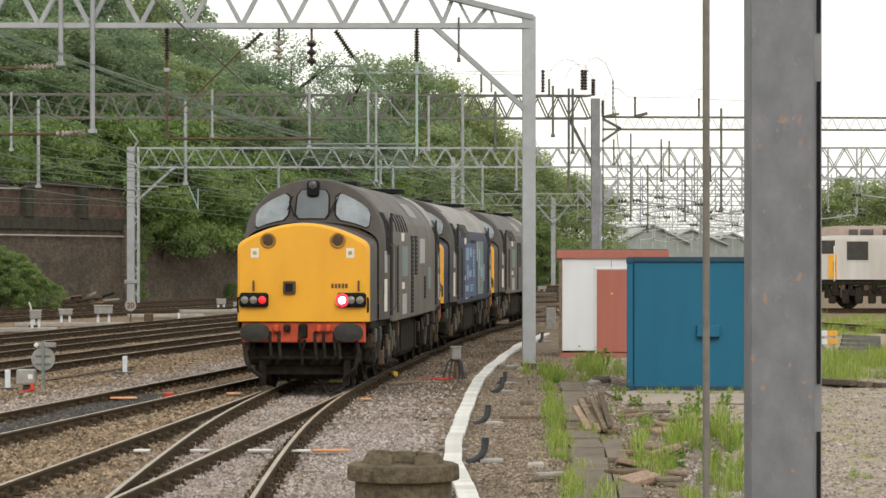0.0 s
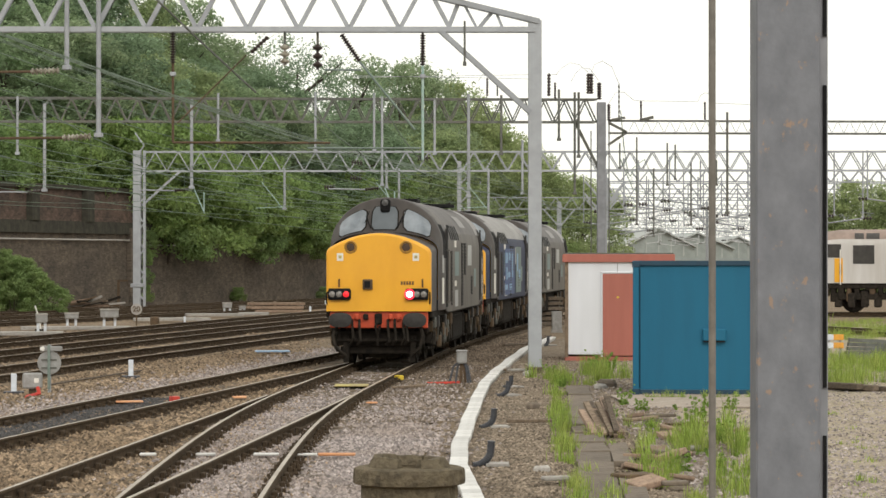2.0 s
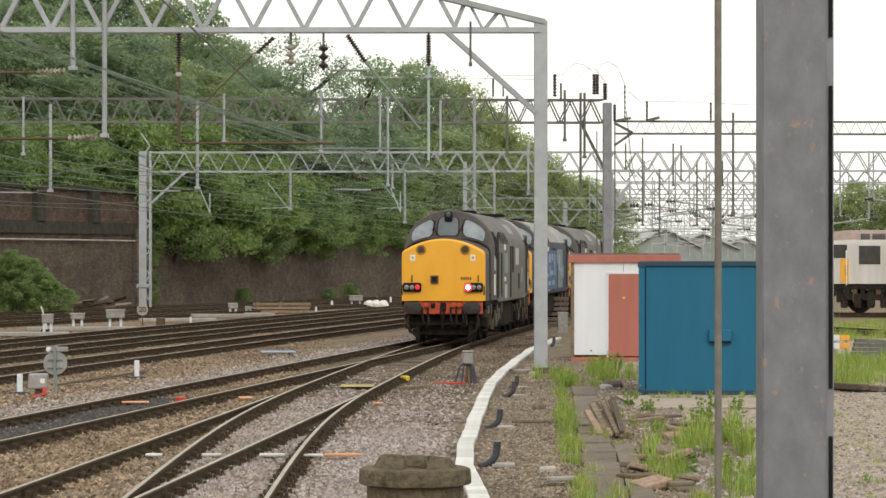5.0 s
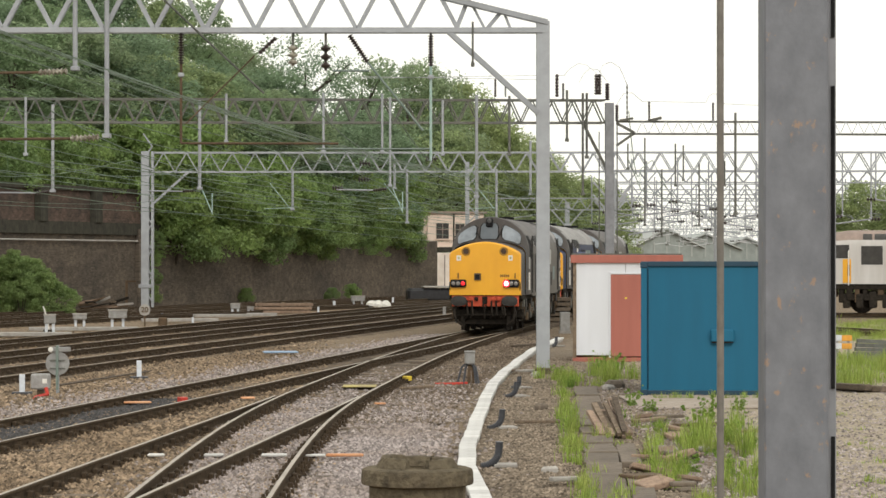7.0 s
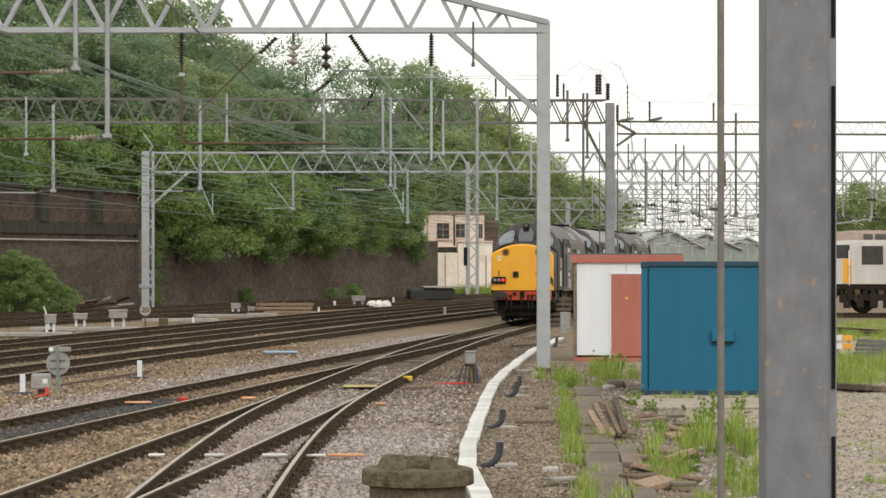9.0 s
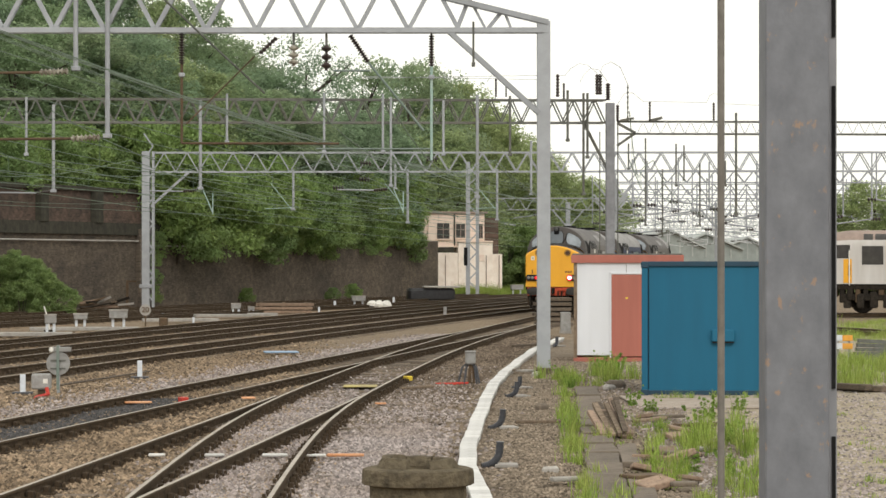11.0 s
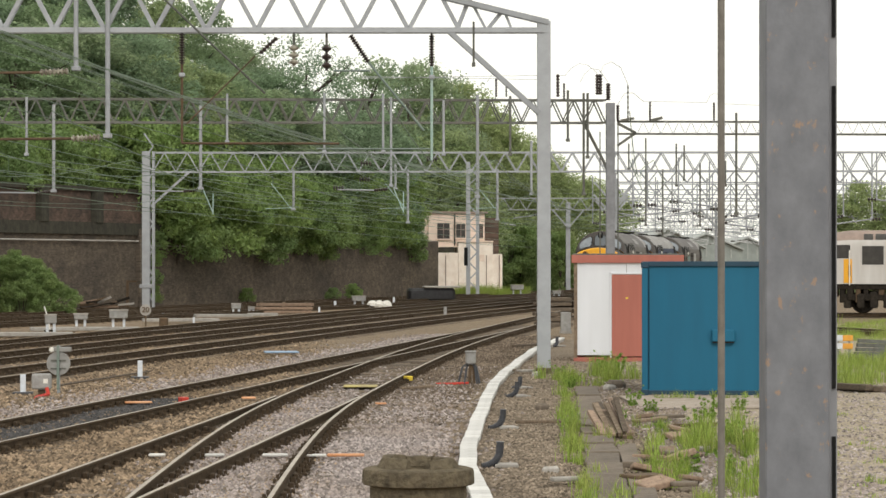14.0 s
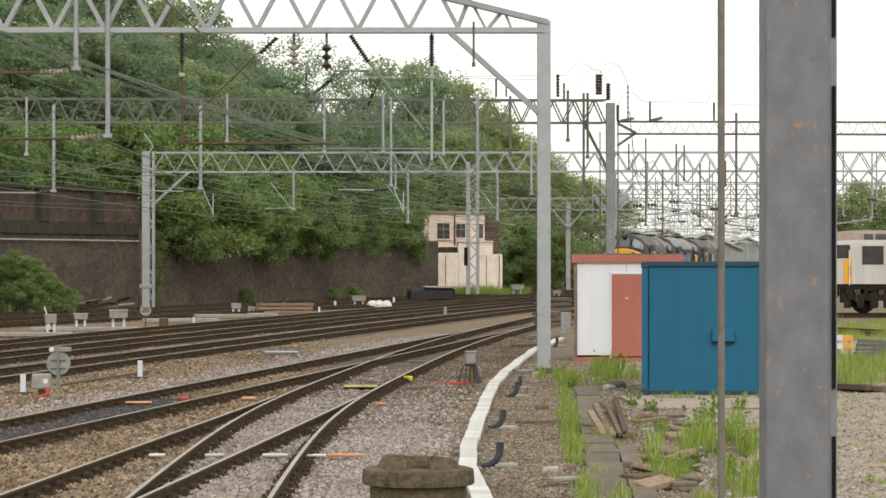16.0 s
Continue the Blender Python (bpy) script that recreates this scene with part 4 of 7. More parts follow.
def stabled_locomotive():
    t = thing("stabled_locomotive", "pale weathered electric locomotive with a dusty brown roof on a siding", "locomotive", pose(17.75, 126.3, RAIL, 0, 0, -100))
    k = len(section(0, 1, 2, 3))
    rings = [section(y, w, zs, zt, zb=1.36, power=2.5) for y, w, zs, zt in ((0, 1.2, 2.85, 3.3), (0.12, 1.3, 3.0, 3.55), (0.5, 1.33, 3.08, 3.74), (1.2, 1.34, 3.1, 3.84), (17.5, 1.34, 3.1, 3.9))]
    part("body", skin(rings, 0, 4).loft([r[k - 5:] for r in rings], caps=False, loop=False).add(rings[0], [tuple(range(k))]), WAGON_PALE, t, "dirty white body side", smooth=True)
    part("roof", skin(rings, 4, k - 5), ROOF_BROWN, t, "dusty brown roof", smooth=True)
    part("underframe", Geo().box((0, 8.8, 1.24), (2.5, 17.2, 0.26), 0.03), UNDER, t)
    for side in (-1, 1):
        for y, l, z, h in ((0.88, 0.70, 2.85, 0.62), (2.26, 0.98, 2.68, 0.86), (5.6, 1.0, 2.6, 0.8)):
            w = part("side_window", Geo().box((1.345 * side, y, z), (0.03, l, h), 0.008), GLASS_DARK, t)
            part("window_frame", Geo().box((1.338 * side, y, z), (0.03, l + 0.12, h + 0.12), 0.008), WAGON_PALE, w)
        d = part("cab_door", Geo().box((1.35 * side, 1.12, 1.96), (0.02, 0.38, 1.1), 0.005), YELLOW, t, "yellow lower cab door")
        part("door_slot", Geo().box((1.364 * side, 1.2, 1.98), (0.01, 0.1, 0.5)), INK, d)
        for y in (0.18, 1.2):
            part("handrail", Geo().tube([(1.36 * side, y, 1.3), (1.40 * side, y, 1.4), (1.40 * side, y, 2.8), (1.36 * side, y, 2.9)], 0.03, 6), LABEL_WHITE, t)
        for y, l in ((1.85, 0.42), (2.38, 0.6), (3.4, 0.9)):
            part("roof_window", skin([section(yy, 1.352, 3.1, 3.855, power=2.5) for yy in (y, y + l)], (k - 8 if side > 0 else 4), (k - 5 if side > 0 else 7)), GLASS_DARK, t)
        for c in (3.3, 13.8):
            g = Geo().box((1.1 * side, c, 0.75), (0.2, 5.0, 0.3), 0.05)
            for d_ in (-2.2, -1.6, -1.0, -0.4, 0.2, 0.8, 1.4, 2.0):
                g.box((1.12 * side, c + d_, 0.58), (0.3, 0.34, 0.66), 0.05)
            part("bogie_sideframe", g, UNDER, t)
        rng = random.Random(12)
        for i in range(26):
            part("underfloor_box", Geo().box(((1.05 + rng.uniform(0, 0.2)) * side, 0.5 + 0.36 * i, 0.85 + rng.uniform(-0.15, 0.2)), (0.3, rng.uniform(0.2, 0.34), rng.uniform(0.3, 0.75)), 0.03), RUSTY if i % 3 == 0 else UNDER, t)
    for c in (1.8, 4.8, 12.4, 15.2):
        share("wheelset", wheel_mesh, t, pose(0, c, 0.565))
    part("fuel_tank", Geo().box((0, 8.6, 0.65), (2.3, 3.4, 0.8), 0.1), UNDER, t)
    part("buffer_beam", Geo().box((0, 0.0, 1.0), (2.3, 0.3, 0.4), 0.02), UNDER, t)


stabled_locomotive()

# ---- overhead line structures ----
def insulator(g, p, q, r=0.07, sheds=7, core=0.03):
    """A ribbed insulator string from p to q."""
    p, q = Vector(p), Vector(q)
    pts, rr = [], []
    for i in range(sheds):
        for f, w in ((0.0, core), (0.35, r), (0.55, r * 0.9), (0.8, core)):
            pts.append(p.lerp(q, (i + f) / sheds))
            rr.append(w)
    pts.append(q)
    rr.append(core)
    g.tube(pts, rr, 10)
    return g


def truss(t, mat, p, q, depth, height, panel, chord, web, name="lattice_bar", joined=False):
    """A box truss from p to q (its lower front corners), with zigzag bracing."""
    p, q = Vector(p), Vector(q)
    d = (q - p).normalized()
    back = Vector((-d.y, d.x, 0)) * depth
    up = Vector((0, 0, height))
    g = Geo()
    for o in (Vector(), back, up, up + back):
        if joined:
            g.bar(p + o, q + o, chord)
        else:
            part("chord", Geo().bar(p + o, q + o, chord), mat, t)
    n = max(2, round((q - p).length / panel))
    for o in (Vector(), back):
        for i in range(n):
            a, b, c = (p.lerp(q, (i + f) / n) + o for f in (0, 0.5, 1))
            for u, v in ((a, b + up), (b + up, c)):
                if joined:
                    g.bar(u, v, web)
                else:
                    part(name, Geo().bar(u, v, web, web * 0.7), mat, t)
    for i in range(n + 1):
        for o in (Vector(), up):
            a = p.lerp(q, i / n) + o
            g.bar(a, a + back, web * 0.8)
    if joined:
        part("lattice", g, mat, t)
    else:
        part("cross_ties", g, mat, t)


def drop(t, x, y, z0, z1, mat=GALV, w=0.09):
    part("drop_tube", Geo().tube([(x, y, z0), (x, y, z1)], w / 2, 8), mat, t)
    part("tube_clamp", Geo().box((x, y, z1 + 0.03), (w * 1.7, w * 1.7, 0.1), 0.01), mat, t)


def gantry_near():
    """The portal over the near lines: a box column, a zigzag truss with a raked end and a knee brace."""
    t = thing("overhead_line_gantry", "pale grey steel portal with a zigzag truss and knee brace", "gantry", pose(0, 0, 0))
    y, xr, xl = 63.5, 2.36, -13.0
    part("column", Geo().box((xr, y, 3.95), (0.31, 0.31, 8.12), 0.012), GALV, t)
    part("column", Geo().box((xl, y, 3.9), (0.31, 0.31, 8.2), 0.012), GALV, t)
    for x in (xr, xl):
        part("footing", Geo().box((x, y, -0.27), (0.36, 0.38, 0.34), 0.02), OLD_STONE, t)
    zb, zt = 7.79, 8.9
    for dy in (-0.14, 0.14):
        part("chord", Geo().bar((xl, y + dy, zb), (xr, y + dy, zb), 0.10, 0.12), GALV, t)
        part("chord", Geo().bar((xl, y + dy, zt), (-1.35, y + dy, zt), 0.10, 0.12), GALV, t)
        part("chord", Geo().bar((-1.35, y + dy, zt), (xr + 0.1, y + dy, 7.98), 0.10, 0.12), GALV, t)
        part("knee_brace", Geo().bar((0.12, y + dy, zb), (xr - 0.1, y + dy, 5.85), 0.08, 0.11), GALV, t)
    pitch = 1.184
    part("lattice_bar", Geo().bar((0.32, y, zb), (0.62, y, 8.55), 0.07, 0.10), GALV, t)
    part("lattice_bar", Geo().bar((0.62, y, 8.55), (1.02, y, zb), 0.06, 0.06), GALV, t)
    part("lattice_bar", Geo().bar((1.02, y, zb), (1.42, y, 8.28), 0.07, 0.09), GALV, t)
    part("lattice_bar", Geo().bar((1.42, y, 8.28), (1.62, y, zb), 0.06, 0.06), GALV, t)
    x = 0.38
    while x > xl + 0.5:
        for dy in (-0.14, 0.14):
            part("lattice_bar", Geo().angle((x, y + dy, zb), (x - 0.592, y + dy, zt), 0.10 if dy < 0 else 0.07), GALV, t)
            part("lattice_bar", Geo().angle((x - 0.592, y + dy, zt), (x - pitch, y + dy, zb), 0.10 if dy < 0 else 0.07), GALV, t)
        x -= pitch
    X = lambda px: (px - 784) / 4800 * y
    for a, z1 in ((137, 6.85), (193, 5.28)):
        drop(t, X(a), y - 0.25, 8.9, z1, GALV, 0.115)
    drop(t, X(838), y - 0.2, 7.98, 6.95, GALV_DARK, 0.05)
    for a, z in ((137, 6.82), (193, 5.28)):
        xx = X(a)
        g = Geo()
        insulator(g, (xx - 0.18, y - 0.25, z), (xx - 0.85, y - 0.25, z - 0.03), 0.085, 7, 0.04)
        part("registration_insulator", g, PALE_INS, t, "pale ribbed insulator, stained brown", smooth=True)
        part("registration_arm", Geo().tube([(xx - 0.85, y - 0.25, z - 0.03), (xx - 2.8, y - 0.25, z - 0.05)], 0.032, 8), RUSTY, t)
    for px, top, bot, m, tubeto in ((322, 7.72, 7.0, PORCELAIN, (5.15, RUSTY)), (520, 7.45, 6.95, PALE_INS, None), (578, 7.45, 6.85, PORCELAIN, None), (764, 7.68, 6.95, PORCELAIN, (4.75, MINT))):
        xx = X(px)
        ins = part("hanging_insulator", insulator(Geo(), (xx, y, top), (xx, y, bot), 0.075 if px not in (520, 578) else 0.12, 12 if px not in (520, 578) else 3), m, t, "dark brown ribbed insulator", smooth=True)
        part("hanger", Geo().tube([(xx, y, zb), (xx, y, top)], 0.03, 6), GALV_DARK, t)
        if tubeto:
            part("support_tube", Geo().tube([(xx, y, bot), (xx, y, tubeto[0])], 0.032, 8), tubeto[1], t)
            part("tube_clamp", Geo().box((xx, y, bot - 0.25), (0.14, 0.14, 0.1), 0.02), GALV, t)
    part("stay_insulator", insulator(Geo(), (X(620), y, 7.68), (X(652), y, 7.05), 0.075, 12), PORCELAIN, t, smooth=True)
    part("stay_tube", Geo().tube([(X(652), y, 7.05), (X(750), y, 5.45)], 0.028, 8), MINT_DARK, t, "sloping green stay tube")
    part("stay_insulator", insulator(Geo(), (X(490), y, 7.62), (X(460), y, 7.25), 0.06, 6), PORCELAIN, t, smooth=True)
    part("stay_tube", Geo().tube([(X(452), y, 7.2), (X(330), y, 5.6)], 0.018, 6), RUSTY, t)
    part("register_tube", Geo().tube([(X(590), y, 6.85), (X(655), y, 6.85)], 0.025, 8), MINT_DARK, t)
    part("register_tube", Geo().tube([(X(322), y, 5.15), (X(600), y + 0.2, 5.15)], 0.028, 8), RUSTY, t)
    part("register_tube", Geo().tube([(X(560), y, 5.02), (X(764), y, 5.02)], 0.02, 8), MINT_DARK, t)


gantry_near()


def gantry_middle():
    """The second portal: a dark mast beside the hut, with a lattice beam over all lines and switchgear on top."""
    t = thing("overhead_line_gantry", "dark grey steel gantry with a lattice beam and switch insulators", "gantry")
    y = 95.0
    part("mast", Geo().box((5.86, y, 3.85), (0.31, 0.31, 8.1), 0.02), MAST_GREY, t)
    part("cable_pipe", Geo().tube([(6.13, y, -0.2), (6.13, y, 7.4)], 0.022, 6), GALV_DARK, t)
    part("cable_pipe", Geo().tube([(5.50, y, -0.2), (5.50, y, 6.9)], 0.02, 6), GALV_DARK, t)
    truss(t, GALV_DARK, (-15.5, y - 4.2, 7.02), (5.7, y, 7.21), 0.4, 0.79, 0.75, 0.07, 0.055)
    part("mast", Geo().box((-15.7, y - 4.2, 3.85), (0.5, 0.4, 8.2), 0.02), GALV_DARK, t)
    part("knee_brace", Geo().bar((4.9, y, 7.27), (5.75, y, 5.6), 0.10), GALV_DARK, t)
    part("knee_brace", Geo().bar((6.1, y, 7.2), (6.75, y, 6.85), 0.09).bar((6.1, y, 6.4), (6.75, y, 6.85), 0.09), GALV_DARK, t)
    # slender beam on the yard side
    for z in (7.25, 6.82):
        part("chord", Geo().bar((6.1, y, z), (24, y + 1, z), 0.07), GALV_DARK, t)
    g = Geo()
    n = 40
    for i in range(n):
        x = 6.8 + i * 0.42
        g.bar((x, y, 6.82), (x + 0.21, y, 7.25), 0.018).bar((x + 0.21, y, 7.25), (x + 0.42, y, 6.82), 0.018)
    part("lattice", g, GALV, t)
    X = lambda px: (px - 784) / 4800 * y
    Z = lambda py: 2.45 + (458 - py) / 4800 * y
    for px, a, b, r in ((878, 172, 140, 0.05), (896, 172, 145, 0.04), (987, 172, 132, 0.075), (998, 176, 148, 0.05), (1057, 168, 132, 0.09), (1062, 168, 132, 0.09), (1076, 178, 148, 0.10), (1093, 215, 186, 0.07), (1111, 212, 150, 0.035), (1150, 214, 180, 0.05), (1263, 214, 182, 0.05)):
        ins = part("post_insulator", insulator(Geo(), (X(px), y - 0.1, Z(a)), (X(px), y - 0.1, Z(b)), r, 7, r * 0.5), PORCELAIN if r > 0.045 else GALV_DARK, t, "dark ribbed post insulator", smooth=True)
    part("switch_arm", Geo().bar((X(1098), y - 0.1, Z(214)), (X(1122), y - 0.1, Z(210)), 0.08).bar((X(1152), y - 0.1, Z(214)), (X(1172), y - 0.1, Z(209)), 0.1), GALV_DARK, t)
    for pts in (((1000, 134), (1010, 122), (1025, 113), (1040, 116), (1057, 130)), ((1026, 147), (1034, 132), (1045, 122), (1060, 124), (1076, 146)), ((1062, 130), (1068, 116), (1082, 110), (1098, 120), (1111, 150)), ((1093, 185), (1105, 166), (1120, 165), (1138, 180)), ((1250, 182), (1256, 170), (1263, 166), (1272, 168)), ((862, 146), (872, 130), (884, 134), (896, 146))):
        part("jumper_cable", Geo().tube([(X(a), y - 0.1, Z(b)) for a, b in pts], 0.012, 4), WIRE_PALE, t)
    for pts in (((640, 139), (965, 134)), ((640, 136), (880, 140), (965, 142)), ((988, 134), (1002, 134)), ((1138, 180), (1250, 182)), ((1272, 184), (1345, 187))):
        part("busbar", Geo().tube([(X(a), y - 0.1, Z(b)) for a, b in pts], 0.012, 4), WIRE_PALE, t)
    def hung(px):
        """The beam's distance at a bearing, with the scales of x and z there."""
        k = (px - 784) / 4800
        d = min(y - 0.3, 93.57 / (1 - 0.198 * k))
        return d, (lambda q: (q - 784) / 4800 * d), (lambda q: 2.45 + (458 - q) / 4800 * d)

    for px, a, b, m in ((47, 172, 275, GALV), (95, 185, 340, GALV), (355, 178, 335, GALV), (402, 166, 252, GALV), (574, 165, 270, GALV), (678, 166, 270, GALV), (692, 172, 330, GALV), (785, 178, 275, GALV), (845, 168, 350, GALV), (903, 170, 275, GALV_DARK), (1005, 160, 250, GALV_DARK), (1033, 165, 345, GALV_DARK), (1040, 165, 280, GALV_DARK), (1303, 200, 380, GALV_DARK)):
        yy, xx, zz = hung(px)
        drop(t, xx(px), yy, zz(a), zz(b), m, 0.11 if px in (845, 95, 355) else 0.085)
    for px, py in ((95, 340), (355, 337), (692, 335)):
        yy, X, Z = hung(px)
        part("registration_insulator", insulator(Geo(), (X(px - 6), yy, Z(py)), (X(px - 30), yy, Z(py + 2)), 0.07, 6), PORCELAIN, t, smooth=True)
        part("registration_arm", Geo().tube([(X(px - 30), yy, Z(py + 2)), (X(px - 95), yy, Z(py + 1))], 0.025, 6), GALV, t)
        if px > 100:
            part("steady_arm", Geo().tube([(X(px + 5), yy, Z(py)), (X(px + 22), yy, Z(py + 40))], 0.02, 6).tube([(X(px + 22), yy, Z(py + 5)), (X(px + 22), yy, Z(py + 42))], 0.02, 6), MINT, t)


gantry_middle()


def gantry_lattice():
    """The third portal: lattice columns and a lattice beam."""
    t = thing("overhead_line_gantry", "grey portal with lattice columns and a zigzag beam", "gantry")
    y = 143.0
    truss(t, GALV, (-15.3, y, 7.02), (28.0, y + 4, 7.2), 0.5, 1.02, 1.2, 0.09, 0.07)
    for x, yy in ((-15.5, y), (2.15, 195)):
        half, top = (0.24, 8.1) if x < 0 else (0.34, 9.4)
        c = part("lattice_column", Geo().bar((x - half + (0.10 if x < 0 else 0), yy, -0.3), (x - half + (0.10 if x < 0 else 0), yy, top), 0.40 if x < 0 else 0.30, 0.5).bar((x + half, yy, -0.3), (x + half, yy, top), 0.12 if x < 0 else 0.24, 0.4), GALV, t)
        for i in range(13):
            q = 1 if i % 2 else -1
            part("lacing_bar", Geo().bar((x - half * q, yy - 0.2, 0.2 + i * 0.68), (x + half * q, yy - 0.2, 0.88 + i * 0.68), 0.07 if x < 0 else 0.09), GALV, c)
    part("junction_case", Geo().box((1.64, 194.6, 2.6), (0.26, 0.3, 1.3), 0.03), BLACK, t, "black case hung on the lattice column")
    part("knee_brace", Geo().bar((-15.4, y, 5.2), (-13.4, y, 7.0), 0.12), GALV, t)
    part("column_collar", Geo().box((-15.6, y - 0.2, 1.0), (0.75, 0.2, 0.2), 0.02), GALV, t)
    X = lambda px: (px - 784) / 4800 * y
    Z = lambda py: 2.45 + (458 - py) / 4800 * y
    for px, a, b in ((520, 300, 372), (722, 300, 395), (700, 290, 335), (880, 300, 390), (940, 250, 345), (1112, 255, 300), (1142, 245, 400), (1196, 255, 330), (1210, 258, 320), (1238, 290, 400), (1283, 285, 330), (1172, 300, 420)):
        drop(t, X(px), y - 0.3, Z(a), Z(b), GALV if px < 1000 else GALV_DARK, 0.13 if px < 1000 else 0.085)
    for px in (520, 722, 880):
        part("steady_arm", Geo().tube([(X(px - 40), y - 0.3, Z(325)), (X(px - 4), y - 0.3, Z(370))], 0.024, 6).tube([(X(px - 50), y - 0.3, Z(370)), (X(px), y - 0.3, Z(368))], 0.018, 6), MINT, t)
    for px, py in ((648, 290), (646, 318), (765, 282), (600, 333)):
        part("insulator", insulator(Geo(), (X(px - 10), y - 0.4, Z(py)), (X(px + 10), y - 0.4, Z(py)), 0.16, 4), PORCELAIN, t, smooth=True)


gantry_lattice()

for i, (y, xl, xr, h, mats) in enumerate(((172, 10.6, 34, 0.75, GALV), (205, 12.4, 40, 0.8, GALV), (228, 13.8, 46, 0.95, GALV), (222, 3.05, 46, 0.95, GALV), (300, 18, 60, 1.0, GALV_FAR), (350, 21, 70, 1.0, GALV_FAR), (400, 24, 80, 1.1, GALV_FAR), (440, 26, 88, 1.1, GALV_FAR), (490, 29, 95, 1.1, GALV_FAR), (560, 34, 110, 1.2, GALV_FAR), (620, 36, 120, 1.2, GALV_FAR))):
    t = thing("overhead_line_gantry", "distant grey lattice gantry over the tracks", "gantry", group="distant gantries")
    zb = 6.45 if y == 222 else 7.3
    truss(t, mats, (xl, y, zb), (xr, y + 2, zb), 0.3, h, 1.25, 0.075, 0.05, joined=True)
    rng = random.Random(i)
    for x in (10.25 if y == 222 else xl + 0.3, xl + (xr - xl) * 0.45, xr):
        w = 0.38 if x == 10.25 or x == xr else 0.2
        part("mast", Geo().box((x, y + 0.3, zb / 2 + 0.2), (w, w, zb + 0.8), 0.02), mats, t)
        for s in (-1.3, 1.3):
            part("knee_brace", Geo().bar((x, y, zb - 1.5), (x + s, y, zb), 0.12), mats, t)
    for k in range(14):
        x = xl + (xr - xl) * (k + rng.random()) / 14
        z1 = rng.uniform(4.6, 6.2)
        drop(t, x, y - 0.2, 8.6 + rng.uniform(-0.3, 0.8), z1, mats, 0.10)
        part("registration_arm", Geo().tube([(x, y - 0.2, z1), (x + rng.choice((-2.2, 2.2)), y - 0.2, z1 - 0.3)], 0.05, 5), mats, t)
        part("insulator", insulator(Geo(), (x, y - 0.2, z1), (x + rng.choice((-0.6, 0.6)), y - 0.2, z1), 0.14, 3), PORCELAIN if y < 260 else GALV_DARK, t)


def wires():
    """Contact and catenary wires along the lines, sagging between the gantries."""
    spans = (63.5, 95, 143, 172, 205, 255, 300)
    for f, n in ((line_train, 0), (line_main, 1), (lambda y: line_through(y, 0), 2), (lambda y: line_through(y, 1), 3), (lambda y: line_through(y, 2), 4), (line_back, 5), (lambda y: line_train(y) + 5.5, 6), (lambda y: line_train(y) + 9.5, 7)):
        t = thing("catenary", "thin sagging overhead contact and catenary wires", "overhead wire", group="overhead wires")
        cw, cat = [], []
        for a, b in zip(spans, spans[1:]):
            for i in range(8):
                u = i / 8
                y = a + (b - a) * u
                x = f(a) + (f(b) - f(a)) * u + 0.18 * (1 if int(a) % 2 else -1) * (1 - 2 * u)
                zc = 5.9 - 1.0 * 4 * u * (1 - u)
                cw.append((x, y, 4.75))
                cat.append((x, y, zc))
                if i:
                    part("dropper", Geo().bar((x, y, 4.75), (x, y, zc), 0.008), WIRE, t)
        part("contact_wire", Geo().tube(cw, 0.014, 4), WIRE, t)
        part("catenary_wire", Geo().tube(cat, 0.013, 4), WIRE, t)
    rng = random.Random(5)
    for i in range(9):
        z0, z1 = 7.8 - i * 0.42, 7.3 - i * 0.36
        t = thing("feeder_cable", "thin feeder cable slung between the gantries", "overhead wire", group="overhead wires")
        a, b = Vector((-13.5 - i * 0.3, 58, z0 + 0.5)), Vector((2 + i * 0.5, 150 + 4 * i, z1 - 1.2))
        part("cable", Geo().tube([a.lerp(b, k / 10) - Vector((0, 0, 1.6 * k / 10 * (1 - k / 10))) for k in range(11)], 0.013, 4), WIRE, t)
    for i in range(12):
        t = thing("feeder_cable", "thin greenish cable slung over the running lines", "overhead wire", group="overhead wires")
        a, b = Vector((-14.5 + 0.9 * i, 52, 9.1 - 0.34 * i)), Vector((-4.0 + 1.1 * i, 140, 7.6 - 0.16 * i))
        part("cable", Geo().tube([a.lerp(b, k / 10) - Vector((0, 0, (1.2 + 0.1 * (i % 3)) * 4 * k / 10 * (1 - k / 10) * 0.4)) for k in range(11)], 0.009, 4), WIRE, t)
    t = thing("feeder_cable", "dark sloping stay cable under the gantry", "overhead wire", group="overhead wires")
    part("cable", Geo().tube([(-6.6, 62.5, 8.6), (-5.5, 63.2, 7.55), (-4.2, 64, 6.35)], 0.025, 5), GALV_DARK, t)


wires()

# ---- retaining wall, bank and house ----
def wall_x(y):
    return -22.0 + 0.307 * (y - 135)


